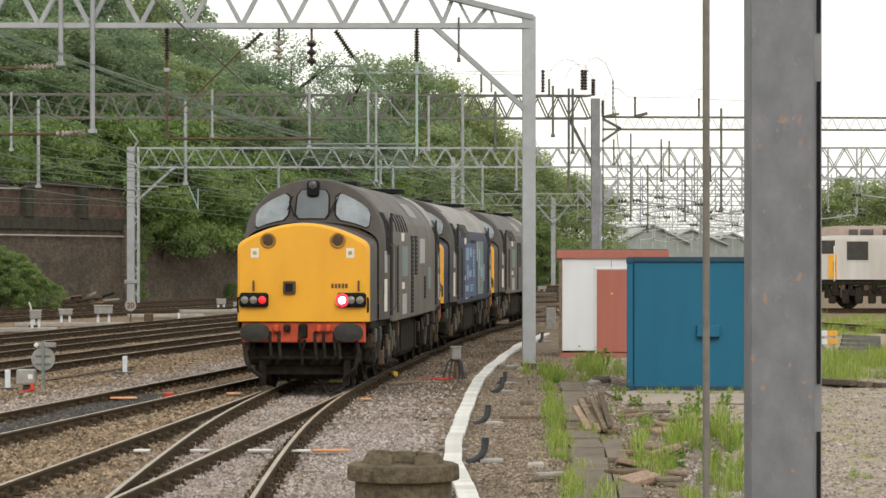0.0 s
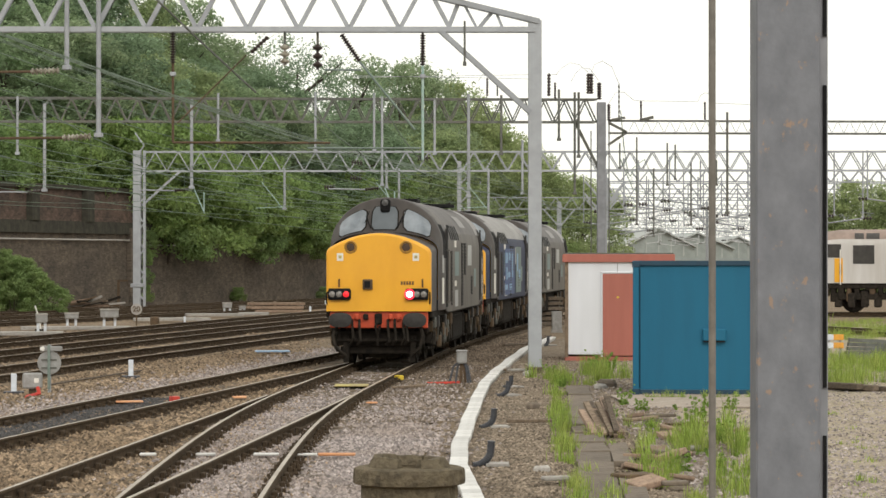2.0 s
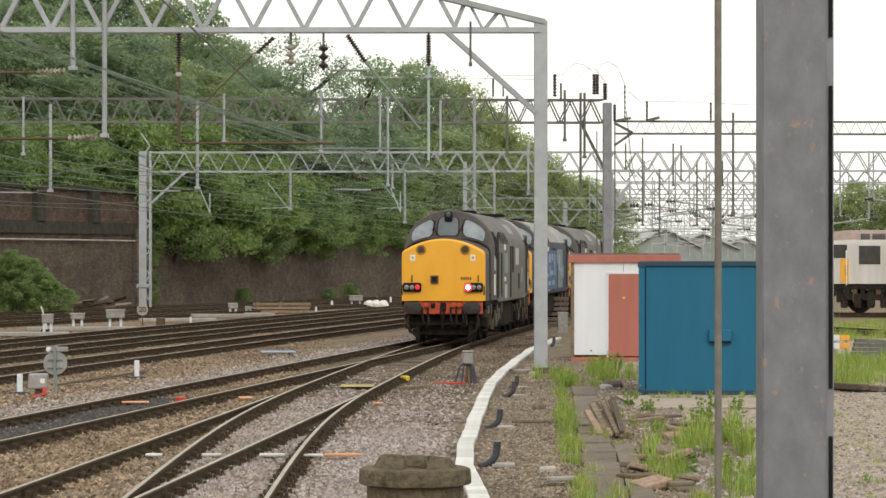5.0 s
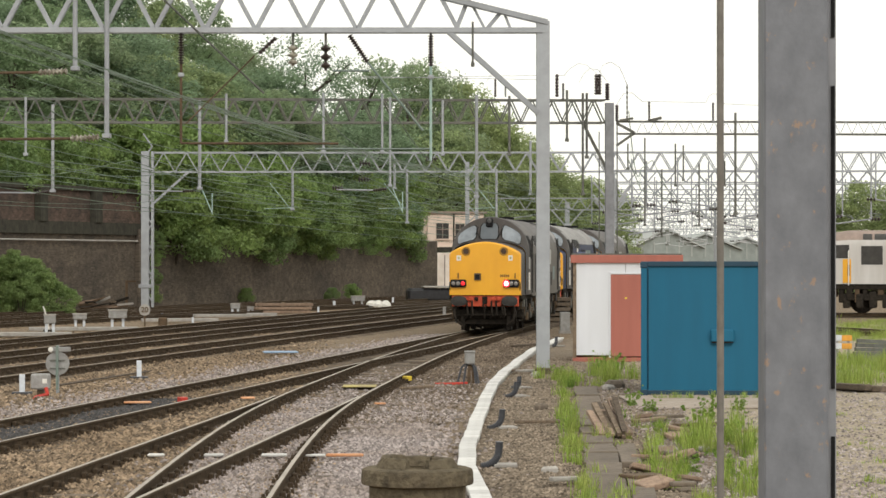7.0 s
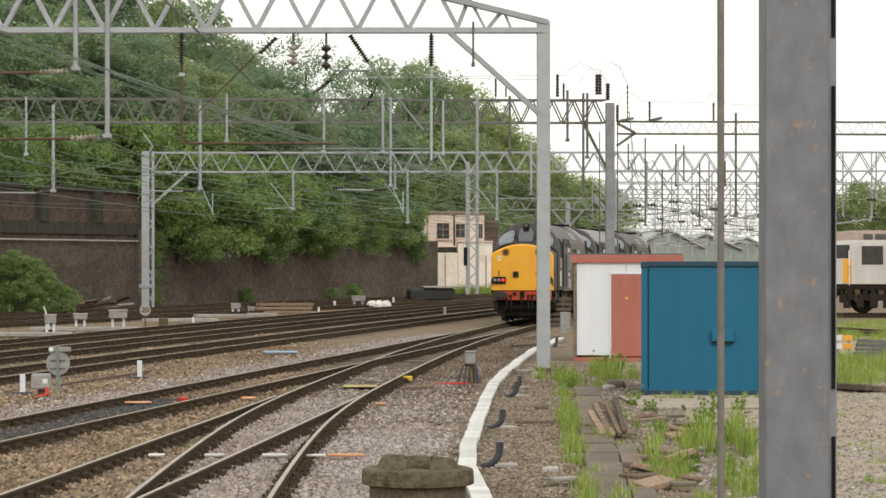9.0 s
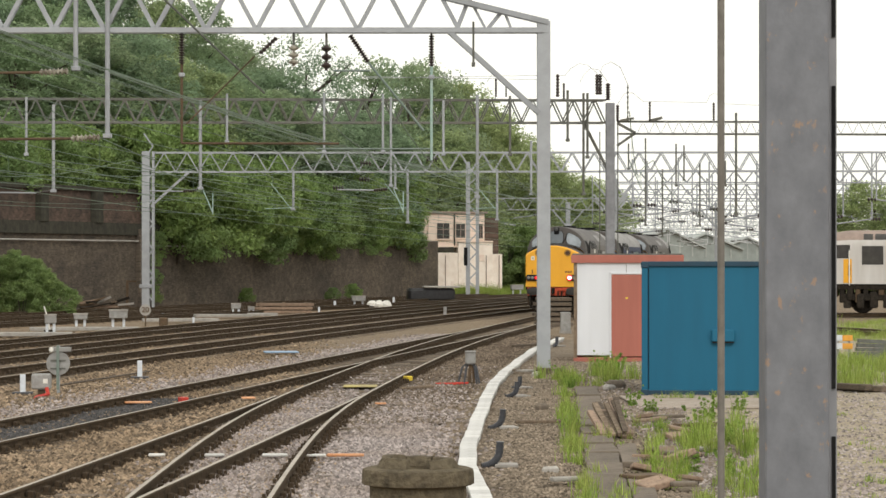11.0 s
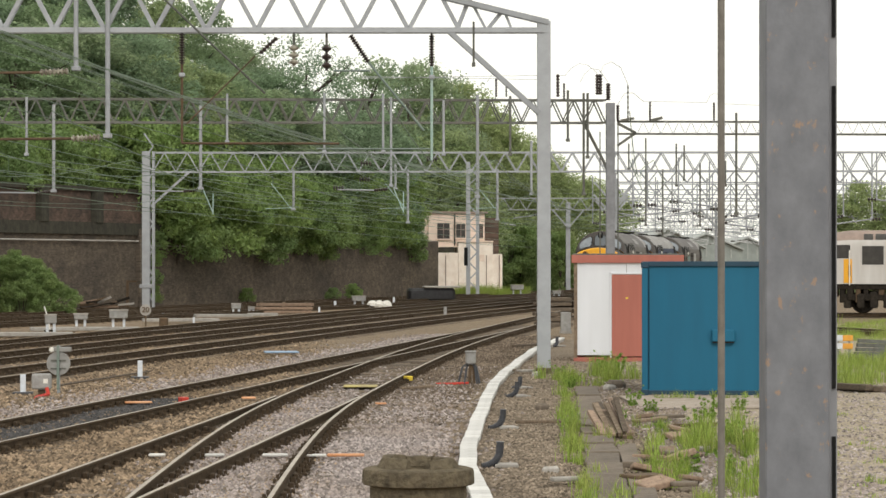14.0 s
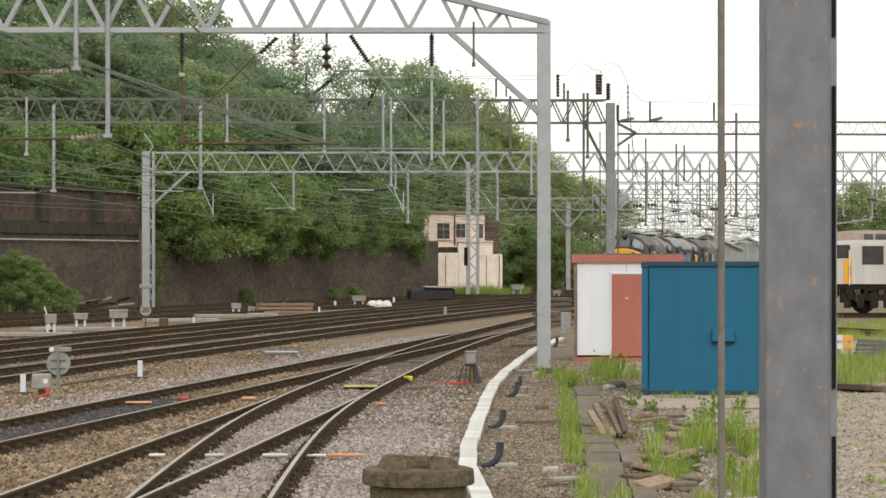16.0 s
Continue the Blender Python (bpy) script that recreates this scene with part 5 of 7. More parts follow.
def retaining_wall():
    t = thing("wall_retaining", "tall sooty brick retaining wall with piers and a ledge", "wall", kind="structure")
    d = Vector((0.307, 1, 0)).normalized()
    n = Vector((d.y, -d.x, 0))
    a = Vector((wall_x(90), 90, 0))

    def course(z0, z1, out, thick, end=200):
        b = Vector((wall_x(end), end, 0))
        g = Geo()
        ring = lambda z: [a + n * out + Vector((0, 0, z)), b + n * out + Vector((0, 0, z)), b + n * (out - thick) + Vector((0, 0, z)), a + n * (out - thick) + Vector((0, 0, z))]
        return g.loft([ring(z0), ring(z1)])
    part("lower_wall", course(-0.5, 3.75, 0.0, 1.2, 205.5), BRICK_DARK, t)
    part("wall_plinth", course(-0.5, 0.95, 0.13, 0.6, 158), BRICK_DARK, t)
    part("ledge", course(3.75, 4.4, 0.16, 1.3), COPING, t)
    part("upper_wall", course(4.4, 6.05, -0.1, 1.0), BRICK_RED, t)
    part("coping", course(6.05, 6.3, 0.05, 1.2), COPING, t)
    pier = Geo().box((0, 0, 5.2), (0.5, 0.9, 1.65), 0.02).mesh("pier", COPING)
    geo_fix(pier)
    ang = math.atan2(-0.307, 1)
    y = 93.9
    while y < 165:
        share("pier", pier, t, Matrix.Translation((wall_x(y) + 0.0, y, 0)) @ Matrix.Rotation(ang, 4, "Z"))
        y += 6.5
    low = Geo().box((0, 0, 1.8), (0.45, 1.1, 4.6), 0.03).mesh("buttress", BRICK_DARK)
    geo_fix(low)
    for y in (151.5,):
        share("buttress", low, t, Matrix.Translation((wall_x(y) + 0.05, y, 0)) @ Matrix.Rotation(ang, 4, "Z"))
    pts = [Vector((wall_x(y), y, 3.42 - (0.25 if y > 151 else 0))) + n * 0.14 for y in (90, 110, 130, 150, 151, 153, 158)]
    tagged(part("wall_pipe", Geo().tube(pts, 0.045, 8), CONCRETE, None), "pale pipe clipped along the brick wall", "pipe")
    # planted bank behind it
    g = Geo()
    rows = []
    for i in range(26):
        y = 80 + i * 8
        row = []
        for j, (o, z) in enumerate(((1.0, 6.0), (4, 6.6), (9, 8.6), (16, 11.5), (26, 14.0), (60, 15.0), (160, 12.0))):
            f = 1.0 if y < 175 else max(0.05, 1 - (y - 175) / 26)
            row.append(Vector((wall_x(y), y, 0)) - n * o + Vector((0, 0, 0.2 + (z - 0.2) * f + 0.6 * noise.noise((y * 0.1, o * 0.2, 0)))))
        rows.append(row)
    g.loft(rows, caps=False, loop=False)
    tagged(part("bank", g, SCRUB, fix=False), "wooded bank above the retaining wall", "bank", kind="structure")


retaining_wall()


def leaf_mesh(name, mat, seed, clumps, per, size, shape):
    """A crown of many small leaves in uneven clumps. shape gives the clump centres and their spread."""
    rng = np.random.default_rng(seed)
    cen, rad = shape(rng, clumps)
    idx = np.repeat(np.arange(len(cen)), per)
    n = len(idx)
    dirs = rng.normal(0, 1, (n, 3))
    dirs /= np.linalg.norm(dirs, axis=1)[:, None]
    p = cen[idx] + dirs * (rad[idx] * rng.uniform(0.35, 1.0, n) ** 0.6)[:, None] * np.array([1, 1, 0.72])
    u = rng.normal(0, 1, (n, 3))
    u /= np.linalg.norm(u, axis=1)[:, None]
    w = np.cross(u, dirs + rng.normal(0, 0.4, (n, 3)))
    w /= np.linalg.norm(w, axis=1)[:, None] + 1e-6
    s = rng.uniform(size * 0.6, size * 1.3, n)[:, None]
    v = np.stack([p - u * s, p + u * s * 0.8 + w * s * 0.5, p + u * s * 0.5 - w * s * 0.6], 1).reshape(-1, 3)
    f = (np.arange(n)[:, None] * 3 + np.arange(3)[None]).tolist()
    me = bpy.data.meshes.new(name)
    me.from_pydata(v.tolist(), [], f)
    me.materials.append(mat)
    return me


def crown_shape(rng, k):
    """Clumps over an uneven dome, ten metres tall with its foot at the origin."""
    a, h = rng.uniform(0, 6.283, k), rng.uniform(0.12, 1.0, k)
    r = 3.6 * np.sqrt(np.clip(1 - ((h - 0.42) / 0.62) ** 2, 0.02, 1)) * rng.uniform(0.55, 1.08, k)
    return np.stack([r * np.cos(a), r * np.sin(a), h * 9.4], -1), rng.uniform(0.5, 1.15, k)


def bush_shape(rng, k):
    a, h = rng.uniform(0, 6.283, k), rng.uniform(0.05, 1.0, k)
    r = 1.3 * np.sqrt(np.clip(1 - ((h - 0.3) / 0.75) ** 2, 0.02, 1)) * rng.uniform(0.4, 1.05, k)
    return np.stack([r * np.cos(a), r * np.sin(a), h * 2.0], -1), rng.uniform(0.22, 0.45, k)


CROWNS = [leaf_mesh("crown", LEAF[i], 10 + i, 150, 190, 0.105, crown_shape) for i in range(5)]
CROWNS.append(leaf_mesh("crown", LEAF[2], 21, 62, 130, 0.085, crown_shape))
BUSHES = [leaf_mesh("crown", IVY[i % 2], 30 + i, 80, 120, 0.058, bush_shape) for i in range(4)]


SHRUB = material("shrub_leaves", (0.25, 0.345, 0.13), (0.155, 0.23, 0.08), 1.2, 0.6, 0, big=0.6, big_scale=1.1, big_col=(0.30, 0.38, 0.13), island=0.3, leafy=0.5)
BUSHES += [leaf_mesh("crown", SHRUB, 40 + i, 55, 130, 0.06, bush_shape) for i in range(2)]


def trunk_mesh(seed):
    rng = random.Random(seed)
    g = Geo().tube([(0, 0, -1.5), (0.05, 0, 1.5), (0.0, 0.1, 4.5), (0.1, 0, 8.0)], [0.3, 0.24, 0.16, 0.04], 8)
    for i in range(9):
        z, a = rng.uniform(1.5, 6.5), rng.uniform(0, 6.28)
        l = rng.uniform(1.8, 3.0)
        g.tube([(0, 0, z), (l * 0.5 * math.cos(a), l * 0.5 * math.sin(a), z + 0.8), (l * math.cos(a), l * math.sin(a), z + 1.8)], [0.09, 0.06, 0.02], 5)
    return g.mesh("trunk", BARK)


TRUNKS = [trunk_mesh(i) for i in range(3)]
rng_tree = random.Random(3)


def tree(x, y, z, size, wide, kind, label="leafy green broadleaf tree on the bank"):
    t = thing("tree", label, "tree", Matrix.Translation((x, y, z)), group="trees on the bank")
    m = Matrix.Rotation(rng_tree.uniform(0, 6.28), 4, "Z") @ Matrix.Diagonal((size * wide, size * wide, size, 1))
    share("trunk", TRUNKS[kind % 3], t, m)
    # Kinds 100 to 199 take the haze-lightened crown.
    share("crown", CROWNS[kind % 4 if kind < 100 else 4 if kind < 200 else 5], t, m)


def bush(x, y, z, size, kind, label="dense green shrub"):
    t = thing("bush", label, "bush", Matrix.Translation((x, y, z)), group="shrubs by the wall")
    share("crown", BUSHES[kind if kind in (4, 5) else kind % 4], t, Matrix.Rotation(rng_tree.uniform(0, 6.28), 4, "Z") @ Matrix.Diagonal((size, size, size, 1)))
    g = Geo()
    for k in range(5):
        g.tube([(0, 0, -0.3), (0.3 * size * math.cos(k * 1.3), 0.3 * size * math.sin(k * 1.3), size * 1.1)], [0.03 * size, 0.012], 5)
    part("woody_base", g, BARK, t)


# the bank's trees: bearing, distance and height of the top
for i, (b, y, h) in enumerate(((-0.170, 172, 24), (-0.151, 180, 24.5), (-0.132, 176, 22), (-0.114, 184, 21.3), (-0.097, 190, 20.5), (-0.083, 195, 18.6), (-0.066, 188, 15.6), (-0.051, 200, 19.0), (-0.030, 205, 17.8), (-0.013, 222, 18.8), (0.001, 234, 17.6), (0.012, 240, 16.4), (0.024, 246, 14.0), (0.034, 250, 12.4), (0.046, 255, 10.6), (0.055, 268, 10.2),
                              (-0.158, 152, 15.5), (-0.140, 156, 16.2), (-0.122, 160, 16.2), (-0.104, 166, 14.8), (-0.086, 172, 14.2), (-0.068, 178, 13.6), (-0.052, 184, 12.4), (-0.039, 188, 12.6), (-0.016, 218, 12.6), (0.010, 240, 12.6), (0.026, 246, 11.0))):
    x = b * y
    depth = max(1.0, (wall_x(y) - x))
    f = 1.0 if y < 175 else max(0.1, 1 - (y - 175) / 75)
    z = 0.2 + (5.8 + min(8.0, depth * 0.32)) * f
    size = max(0.55, (h - z + 0.8) / 9.8)
    thin = b in (-0.051, -0.039, -0.030)
    tree(x, y, z - 0.8, size, max(1.0, 1.35 / max(size, 0.8)), 200 if thin else i + (100 if y > 228 else 0))
    if i < 10 and i not in (6, 7):
        tree(x + rng_tree.uniform(-3, 3), y - 7, z - 2.0, size * rng_tree.uniform(0.62, 0.8), 1.3, i + 2)
# shrubs and creeper hanging over the wall
for i in range(46):
    y = 153.5 + 46 * i / 45
    s = rng_tree.uniform(1.5, 2.5) * (1.0 if y < 182 else 0.72)
    bush(wall_x(y) - rng_tree.uniform(-0.4, 1.0) - (0.0 if y < 182 else 0.5), y, rng_tree.uniform(2.6, 5.6) - (0.0 if i % 3 else 0.4), s, i % 4, "green creeper and shrubs hanging over the brick wall")
for i in range(12):
    y = 176 + 2.0 * i
    bush(wall_x(y) - 1.6, y, 4.0 + 0.5 * (i % 3) - 0.06 * i, 1.5, i % 4, "green creeper and shrubs hanging over the brick wall")
for i in range(16):
    y = 160 + 2.6 * i
    bush(wall_x(y) - 0.45, y, 2.4 + 0.35 * ((i * 7) % 4), 1.05, i % 4, "green creeper and shrubs hanging over the brick wall")
for i in range(22):
    y = 100 + 3 * i
    bush(wall_x(y) - 2.5, y, 5.9, rng_tree.uniform(1.2, 2.0), i % 4, "undergrowth along the top of the wall")
for i, (x, y, z, s) in enumerate(((-20.9, 132.0, -0.3, 1.15), (-20.0, 131.5, 0.2, 0.95), (-19.2, 131.2, -0.3, 0.95), (-21.8, 132.2, -0.3, 1.3), (-20.5, 131.0, 0.9, 0.75), (-18.5, 131.4, -0.3, 0.7), (-21.4, 131.0, 1.1, 0.7), (-19.4, 130.8, 0.9, 0.55), (-20.2, 130.2, -0.3, 0.8), (-20.7, 131.0, 1.6, 0.6), (-19.8, 131.2, 1.4, 0.5), (-18.9, 131.0, 0.6, 0.45))):
    bush(x, y, z, s, 4 + i % 2, "wispy green shrub growing at the foot of the wall")
for i, (x, y, z, s) in enumerate(((-16.35, 152.6, 0.0, 0.45), (-16.3, 152.8, 1.0, 0.42), (-16.3, 153.0, 2.0, 0.45), (-16.2, 153.2, 3.0, 0.5), (-12.0, 166.2, -0.2, 0.4), (-7.2, 178, -0.3, 0.4), (-6.0, 181, -0.3, 0.5))):
    bush(x, y, z, s, i % 4, "creeper and weeds at the foot of the wall")
for i in range(14):
    bush(2.6 + 0.55 * i, 228 + 3 * math.sin(2.3 * i), -0.4 + (1.6 if i % 2 else 0), 1.7 + 0.5 * math.sin(1.7 * i), 4 + i % 2, "tall green undergrowth beside the house")
for i, (x, y, h) in enumerate(((32.6, 205, 8.3), (35.6, 206, 7.4), (30.4, 208, 5.4), (38.5, 206, 6.8))):
    tree(x, y, -1.0, (h + 1) / 9.8, 1.25, i + 100, "rounded green tree beyond the yard")


def house():
    t = thing("house", "cream and whitewashed two-storey lineside house", "house", pose(1.3, 208, 0, 0, 0, 8))
    part("upper_wall", Geo().box((-0.26, 2.5, 4.65), (4.36, 5.0, 2.5), 0.02), CREAM, t)
    part("corner_wall", Geo().box((-2.62, 1.6, 4.6), (0.36, 2.6, 2.5), 0.02).box((-2.55, 1.2, 3.2), (0.5, 2.2, 0.3), 0.04), CREAM, t, "weather-stained cream corner")
    part("lower_wall", Geo().box((-1.08, 1.9, 1.3), (1.72, 5.0, 3.2), 0.02), WHITE_RENDER, t)
    part("lower_wall", Geo().box((1.12, 1.85, 1.72), (2.66, 5.0, 4.04), 0.02), WHITE_RENDER, t)
    part("annexe_wall", Geo().box((2.84, 1.95, 1.25), (0.76, 4.9, 3.1), 0.02), WHITE_RENDER, t)
    part("rear_wall", Geo().box((2.6, 3.6, 2.9), (1.5, 3.0, 5.4), 0.02), BRICK_RED, t, "dark brick rear wall")
    part("roof", Geo().box((-0.26, 2.5, 5.98), (4.8, 5.4, 0.16), 0.03), ROOF_BROWN, t)
    part("string_course", Geo().box((-1.1, -0.06, 3.38), (2.7, 0.2, 0.14), 0.03), CREAM, t)
    part("parapet_coping", Geo().box((1.12, -0.62, 3.76), (2.74, 0.3, 0.1), 0.02), CREAM, t)
    for x, z, w, h in ((-1.28, 4.58, 0.95, 1.2), (0.06, 4.58, 0.7, 1.05), (1.62, 4.55, 0.32, 1.1)):
        win = part("window", Geo().box((x, -0.02, z), (w, 0.08, h), 0.01), GLASS_DARK, t)
        part("window_bar", Geo().box((x, -0.08, z), (0.05, 0.04, h)).box((x, -0.08, z + 0.1), (w, 0.04, 0.05)), ROOF_BROWN, win)
        part("window_sill", Geo().box((x, -0.08, z - h / 2 - 0.06), (w + 0.2, 0.2, 0.1), 0.02), CREAM, win)
    part("vent", Geo().box((-1.05, -0.1, 3.14), (1.2, 0.14, 0.38), 0.02), COPING, t, "dark soot-stained opening")
    part("vent", Geo().box((1.5, -0.67, 2.5), (0.56, 0.06, 0.5), 0.01), CREAM, t, "pinkish blocked opening")
    for x in (-1.2, 1.95, 2.95):
        part("drain_pipe", Geo().tube([(x, -0.7, 0.2), (x, -0.7, 2.7)], 0.035, 6), ROOF_BROWN, t)
    part("drain_pipe", Geo().tube([(-0.42, -0.1, 3.4), (-0.42, -0.1, 5.85)], 0.06, 6), COPING, t)


house()
far = Geo()
rngf = random.Random(8)
x = -300
prev = []
for i in range(1000):
    x = -300 + i * 0.8
    h = 4.0 + 1.6 * noise.noise((i * 0.05, 0, 0)) + 1.6 * noise.noise((i * 0.31, 5, 0)) + 0.8 * rngf.random()
    prev.append([Vector((x, 700 + 10 * noise.noise((i * 0.2, 3, 0)), -1)), Vector((x, 700, h))])
far.loft(prev, caps=False, loop=False)
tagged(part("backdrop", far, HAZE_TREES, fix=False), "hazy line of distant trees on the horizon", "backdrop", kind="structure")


for fx, fy, half, top, eave in ((41.5, 500, 7.0, 8.1, 4.6), (52.5, 540, 7.5, 7.6, 4.4), (63.0, 560, 6.0, 7.0, 4.2)):
    t = thing("station_shed", "hazy grey-green gabled station roof far down the line", "station roof", pose(fx, fy, 0))
    g = Geo()
    g.loft([[Vector((-half, d, eave)), Vector((0, d, top)), Vector((half, d, eave)), Vector((half, d, eave - 0.3)), Vector((0, d, top - 0.3)), Vector((-half, d, eave - 0.3))] for d in (0, 60)])
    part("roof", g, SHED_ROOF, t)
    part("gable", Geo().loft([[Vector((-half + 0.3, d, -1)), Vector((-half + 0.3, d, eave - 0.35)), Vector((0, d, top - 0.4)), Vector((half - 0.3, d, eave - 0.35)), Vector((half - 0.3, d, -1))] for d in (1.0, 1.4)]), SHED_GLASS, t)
    for q in range(5):
        part("gable_bar", Geo().box(((q - 2) * half * 0.33, 0.9, (eave + top) / 2 - 1.6 - abs(q - 2) * 0.5), (0.25, 0.15, 3.2 - abs(q - 2) * 0.7)), SHED_ROOF, t)


# ---- the yard: hut, container, posts ----
def hut():
    t = thing("white_hut", "white panelled hut with a red door and red fascia", "hut", pose(3.47, 71.6, GROUND, 0, 0, -2.9))
    W, D, H = 2.8, 2.6, 2.62
    body = part("wall", Geo().box((W / 2, D / 2, H / 2 + 0.12), (W, D, H - 0.1), 0.01), WHITE, t)
    part("plinth", Geo().box((W / 2, D / 2, 0.05), (W + 0.04, D + 0.04, 0.13), 0.01), HUT_RED, t)
    part("fascia", Geo().box((W / 2, D / 2, H + 0.09), (W + 0.16, D + 0.16, 0.21), 0.012), HUT_RED, t, "red roof fascia board")
    part("roof", Geo().box((W / 2, D / 2, H + 0.21), (W + 0.1, D + 0.1, 0.05), 0.01), GALV_DARK, t)
    part("corner_post", Geo().box((0.03, -0.015, H / 2 + 0.05), (0.09, 0.05, H - 0.1), 0.008), TIMBER, t)
    part("panel_joint", Geo().box((1.37, -0.004, 2.42), (0.012, 0.012, 0.3)), GALV_DARK, t)
    door = part("door", Geo().box((1.42, -0.02, 1.22), (0.88, 0.05, 2.16), 0.008), HUT_RED, t, "faded red hut door")
    part("door_frame", Geo().box((0.955, -0.012, 1.24), (0.05, 0.05, 2.26), 0.006).box((1.42, -0.012, 2.335), (0.98, 0.05, 0.05), 0.006), WHITE, t)
    part("door_plate", Geo().box((1.38, -0.05, 1.68), (0.06, 0.01, 0.05)), YELLOW_PAINT, door)
    part("door_handle", Geo().box((1.79, -0.06, 1.2), (0.04, 0.05, 0.05), 0.01), BLACK, door)


def container():
    t = thing("blue_container", "blue painted steel storage container", "container", pose(3.94, 53.7, GROUND + 0.02, 0, 0, -4.2))
    W, D, H = 2.44, 3.0, 2.625
    part("body", Geo().box((W / 2, D / 2, H / 2 + 0.04), (W, D, H - 0.08), 0.01), BLUE, t)
    for x in (0.055, W - 0.055):
        part("corner_post", Geo().box((x, 0.02, H / 2), (0.12, 0.14, H), 0.012), BLUE_DARK if x > 1 else BLUE, t)
        part("corner_casting", Geo().box((x, 0.02, H - 0.05), (0.15, 0.18, 0.12), 0.012), BLUE_DARK, t)
        part("corner_casting", Geo().box((x, 0.02, 0.05), (0.15, 0.18, 0.12), 0.012), BLUE_DARK, t)
    part("top_rail", Geo().box((W / 2, 0.01, H - 0.03), (W, 0.12, 0.10), 0.01), BLUE_DARK, t)
    part("bottom_rail", Geo().box((W / 2, 0.02, 0.05), (W, 0.10, 0.09), 0.01), BLUE_DARK, t)
    part("door_seam", Geo().box((0.135, -0.004, H / 2), (0.014, 0.02, H - 0.25)), BLACK, t)
    lock = part("lock_box", Geo().box((1.60, -0.05, 1.18), (0.46, 0.12, 0.24), 0.02), BLUE, t, "blue welded lock box")
    # Black strip drawn as the shadow under the lock box.
    part("lock_shadow_gap", Geo().box((1.60, -0.05, 1.05), (0.42, 0.10, 0.03)), BLACK, lock)


def posts():
    t = thing("steel_mast", "large galvanised steel mast with rust spots", "mast", pose(1.383, 10.6, 0))
    # an open box section with slots in its flank
    part("mast_body", Geo().box((-0.012, 0, 3.0), (0.247, 0.22, 6.5), 0.006), GALV_RUST, t)
    part("mast_flank", Geo().box((0.1285, 0.03, 3.0), (0.036, 0.20, 6.5), 0.003), MAST_GREY, t, "paler flank strip")
    for z0, z1 in ((0.6, 1.76), (1.946, 3.12), (3.31, 4.6), (4.8, 6.0)):
        part("slot", Geo().box((0.1335, -0.072, (z0 + z1) / 2), (0.014, 0.016, z1 - z0)), BLACK, t)
    part("base_plate", Geo().box((0, 0, GROUND + 0.03), (0.5, 0.5, 0.06), 0.01), GALV, t)
    t = thing("thin_post", "slender brownish steel post", "post", pose(1.836, 17.9, 0))
    part("pole", Geo().tube([(0, 0, GROUND), (0, 0, 5.6)], 0.0235, 14), material("dull_brown_steel", (0.215, 0.198, 0.175), (0.16, 0.147, 0.13), 9, 0.6, 0.2, 0.1, big=0.4, big_scale=1.5), t, smooth=True)
    part("base_flange", Geo().turned([(0.09, GROUND - 0.02), (0.09, GROUND + 0.02), (0.03, GROUND + 0.03)], n=14), GALV, t)


def plinth():
    """A broken round stone base with a moulded rim."""
    t = thing("stone_plinth", "weathered round stone base with a broken rim", "plinth", pose(-0.215, 23.6, GROUND))
    g = Geo()
    rings = []
    n = 18
    for r, h, w in ((0.43, 0.0, 0), (0.42, 0.45, 0.004), (0.42, 0.74, 0.004), (0.445, 0.755, 0.005), (0.488, 0.765, 0.006), (0.492, 0.80, 0.012), (0.49, 0.87, 0.012), (0.482, 0.895, 0.012), (0.45, 0.905, 0.01), (0.30, 0.912, 0.01), (0.22, 0.905, 0.01), (0.20, 0.78, 0.01)):
        rings.append([((r + w * noise.noise((3 * math.cos(6.283 * k / n), 3 * math.sin(6.283 * k / n), h * 4))) * math.cos(6.283 * k / n), (r + w * noise.noise((k * 1.7, h, 9))) * math.sin(6.283 * k / n), h) for k in range(n)])
    part("rim", g.loft(rings), OLD_STONE, t)
    for k, (a0, a1, h) in enumerate(((3.2, 4.42, 0.095), (5.02, 6.15, 0.085), (6.2, 7.3, 0.08), (1.1, 2.0, 0.085), (2.05, 3.1, 0.10))):
        m = 5
        rr = []
        for i in range(m + 1):
            a = a0 + (a1 - a0) * i / m
            hh = h + 0.014 * noise.noise((k * 3.1, i * 0.9, 0))
            rr.append([(r * math.cos(a), r * math.sin(a), 0.9 + z) for r, z in ((0.21, 0), (0.36, 0), (0.355, 0.02), (0.315, hh), (0.24, hh * 0.95))])
        part("rim_fragment", Geo().loft(rr), OLD_STONE, t)


hut()
container()
posts()
plinth()

# ---- cable trough ----
TROUGH_PTS = [(1.03 * a, 1.03 * b) for a, b in [(0.50, 24.0), (0.40, 29.0), (0.30, 33.0), (0.345, 36.4), (0.51, 41.4), (0.735, 47.6), (0.99, 54.0), (1.32, 59.6), (1.76, 65.4), (2.40, 73.8), (3.40, 82.9), (4.2, 90.3)]]


def trough_x(y):
    for (xa, a), (xb, b) in zip(TROUGH_PTS, TROUGH_PTS[1:]):
        if a <= y <= b:
            f = (y - a) / (b - a)
            f = f * f * (3 - 2 * f) * 0.3 + f * 0.7
            return xa + (xb - xa) * f
    return TROUGH_PTS[-1][0]


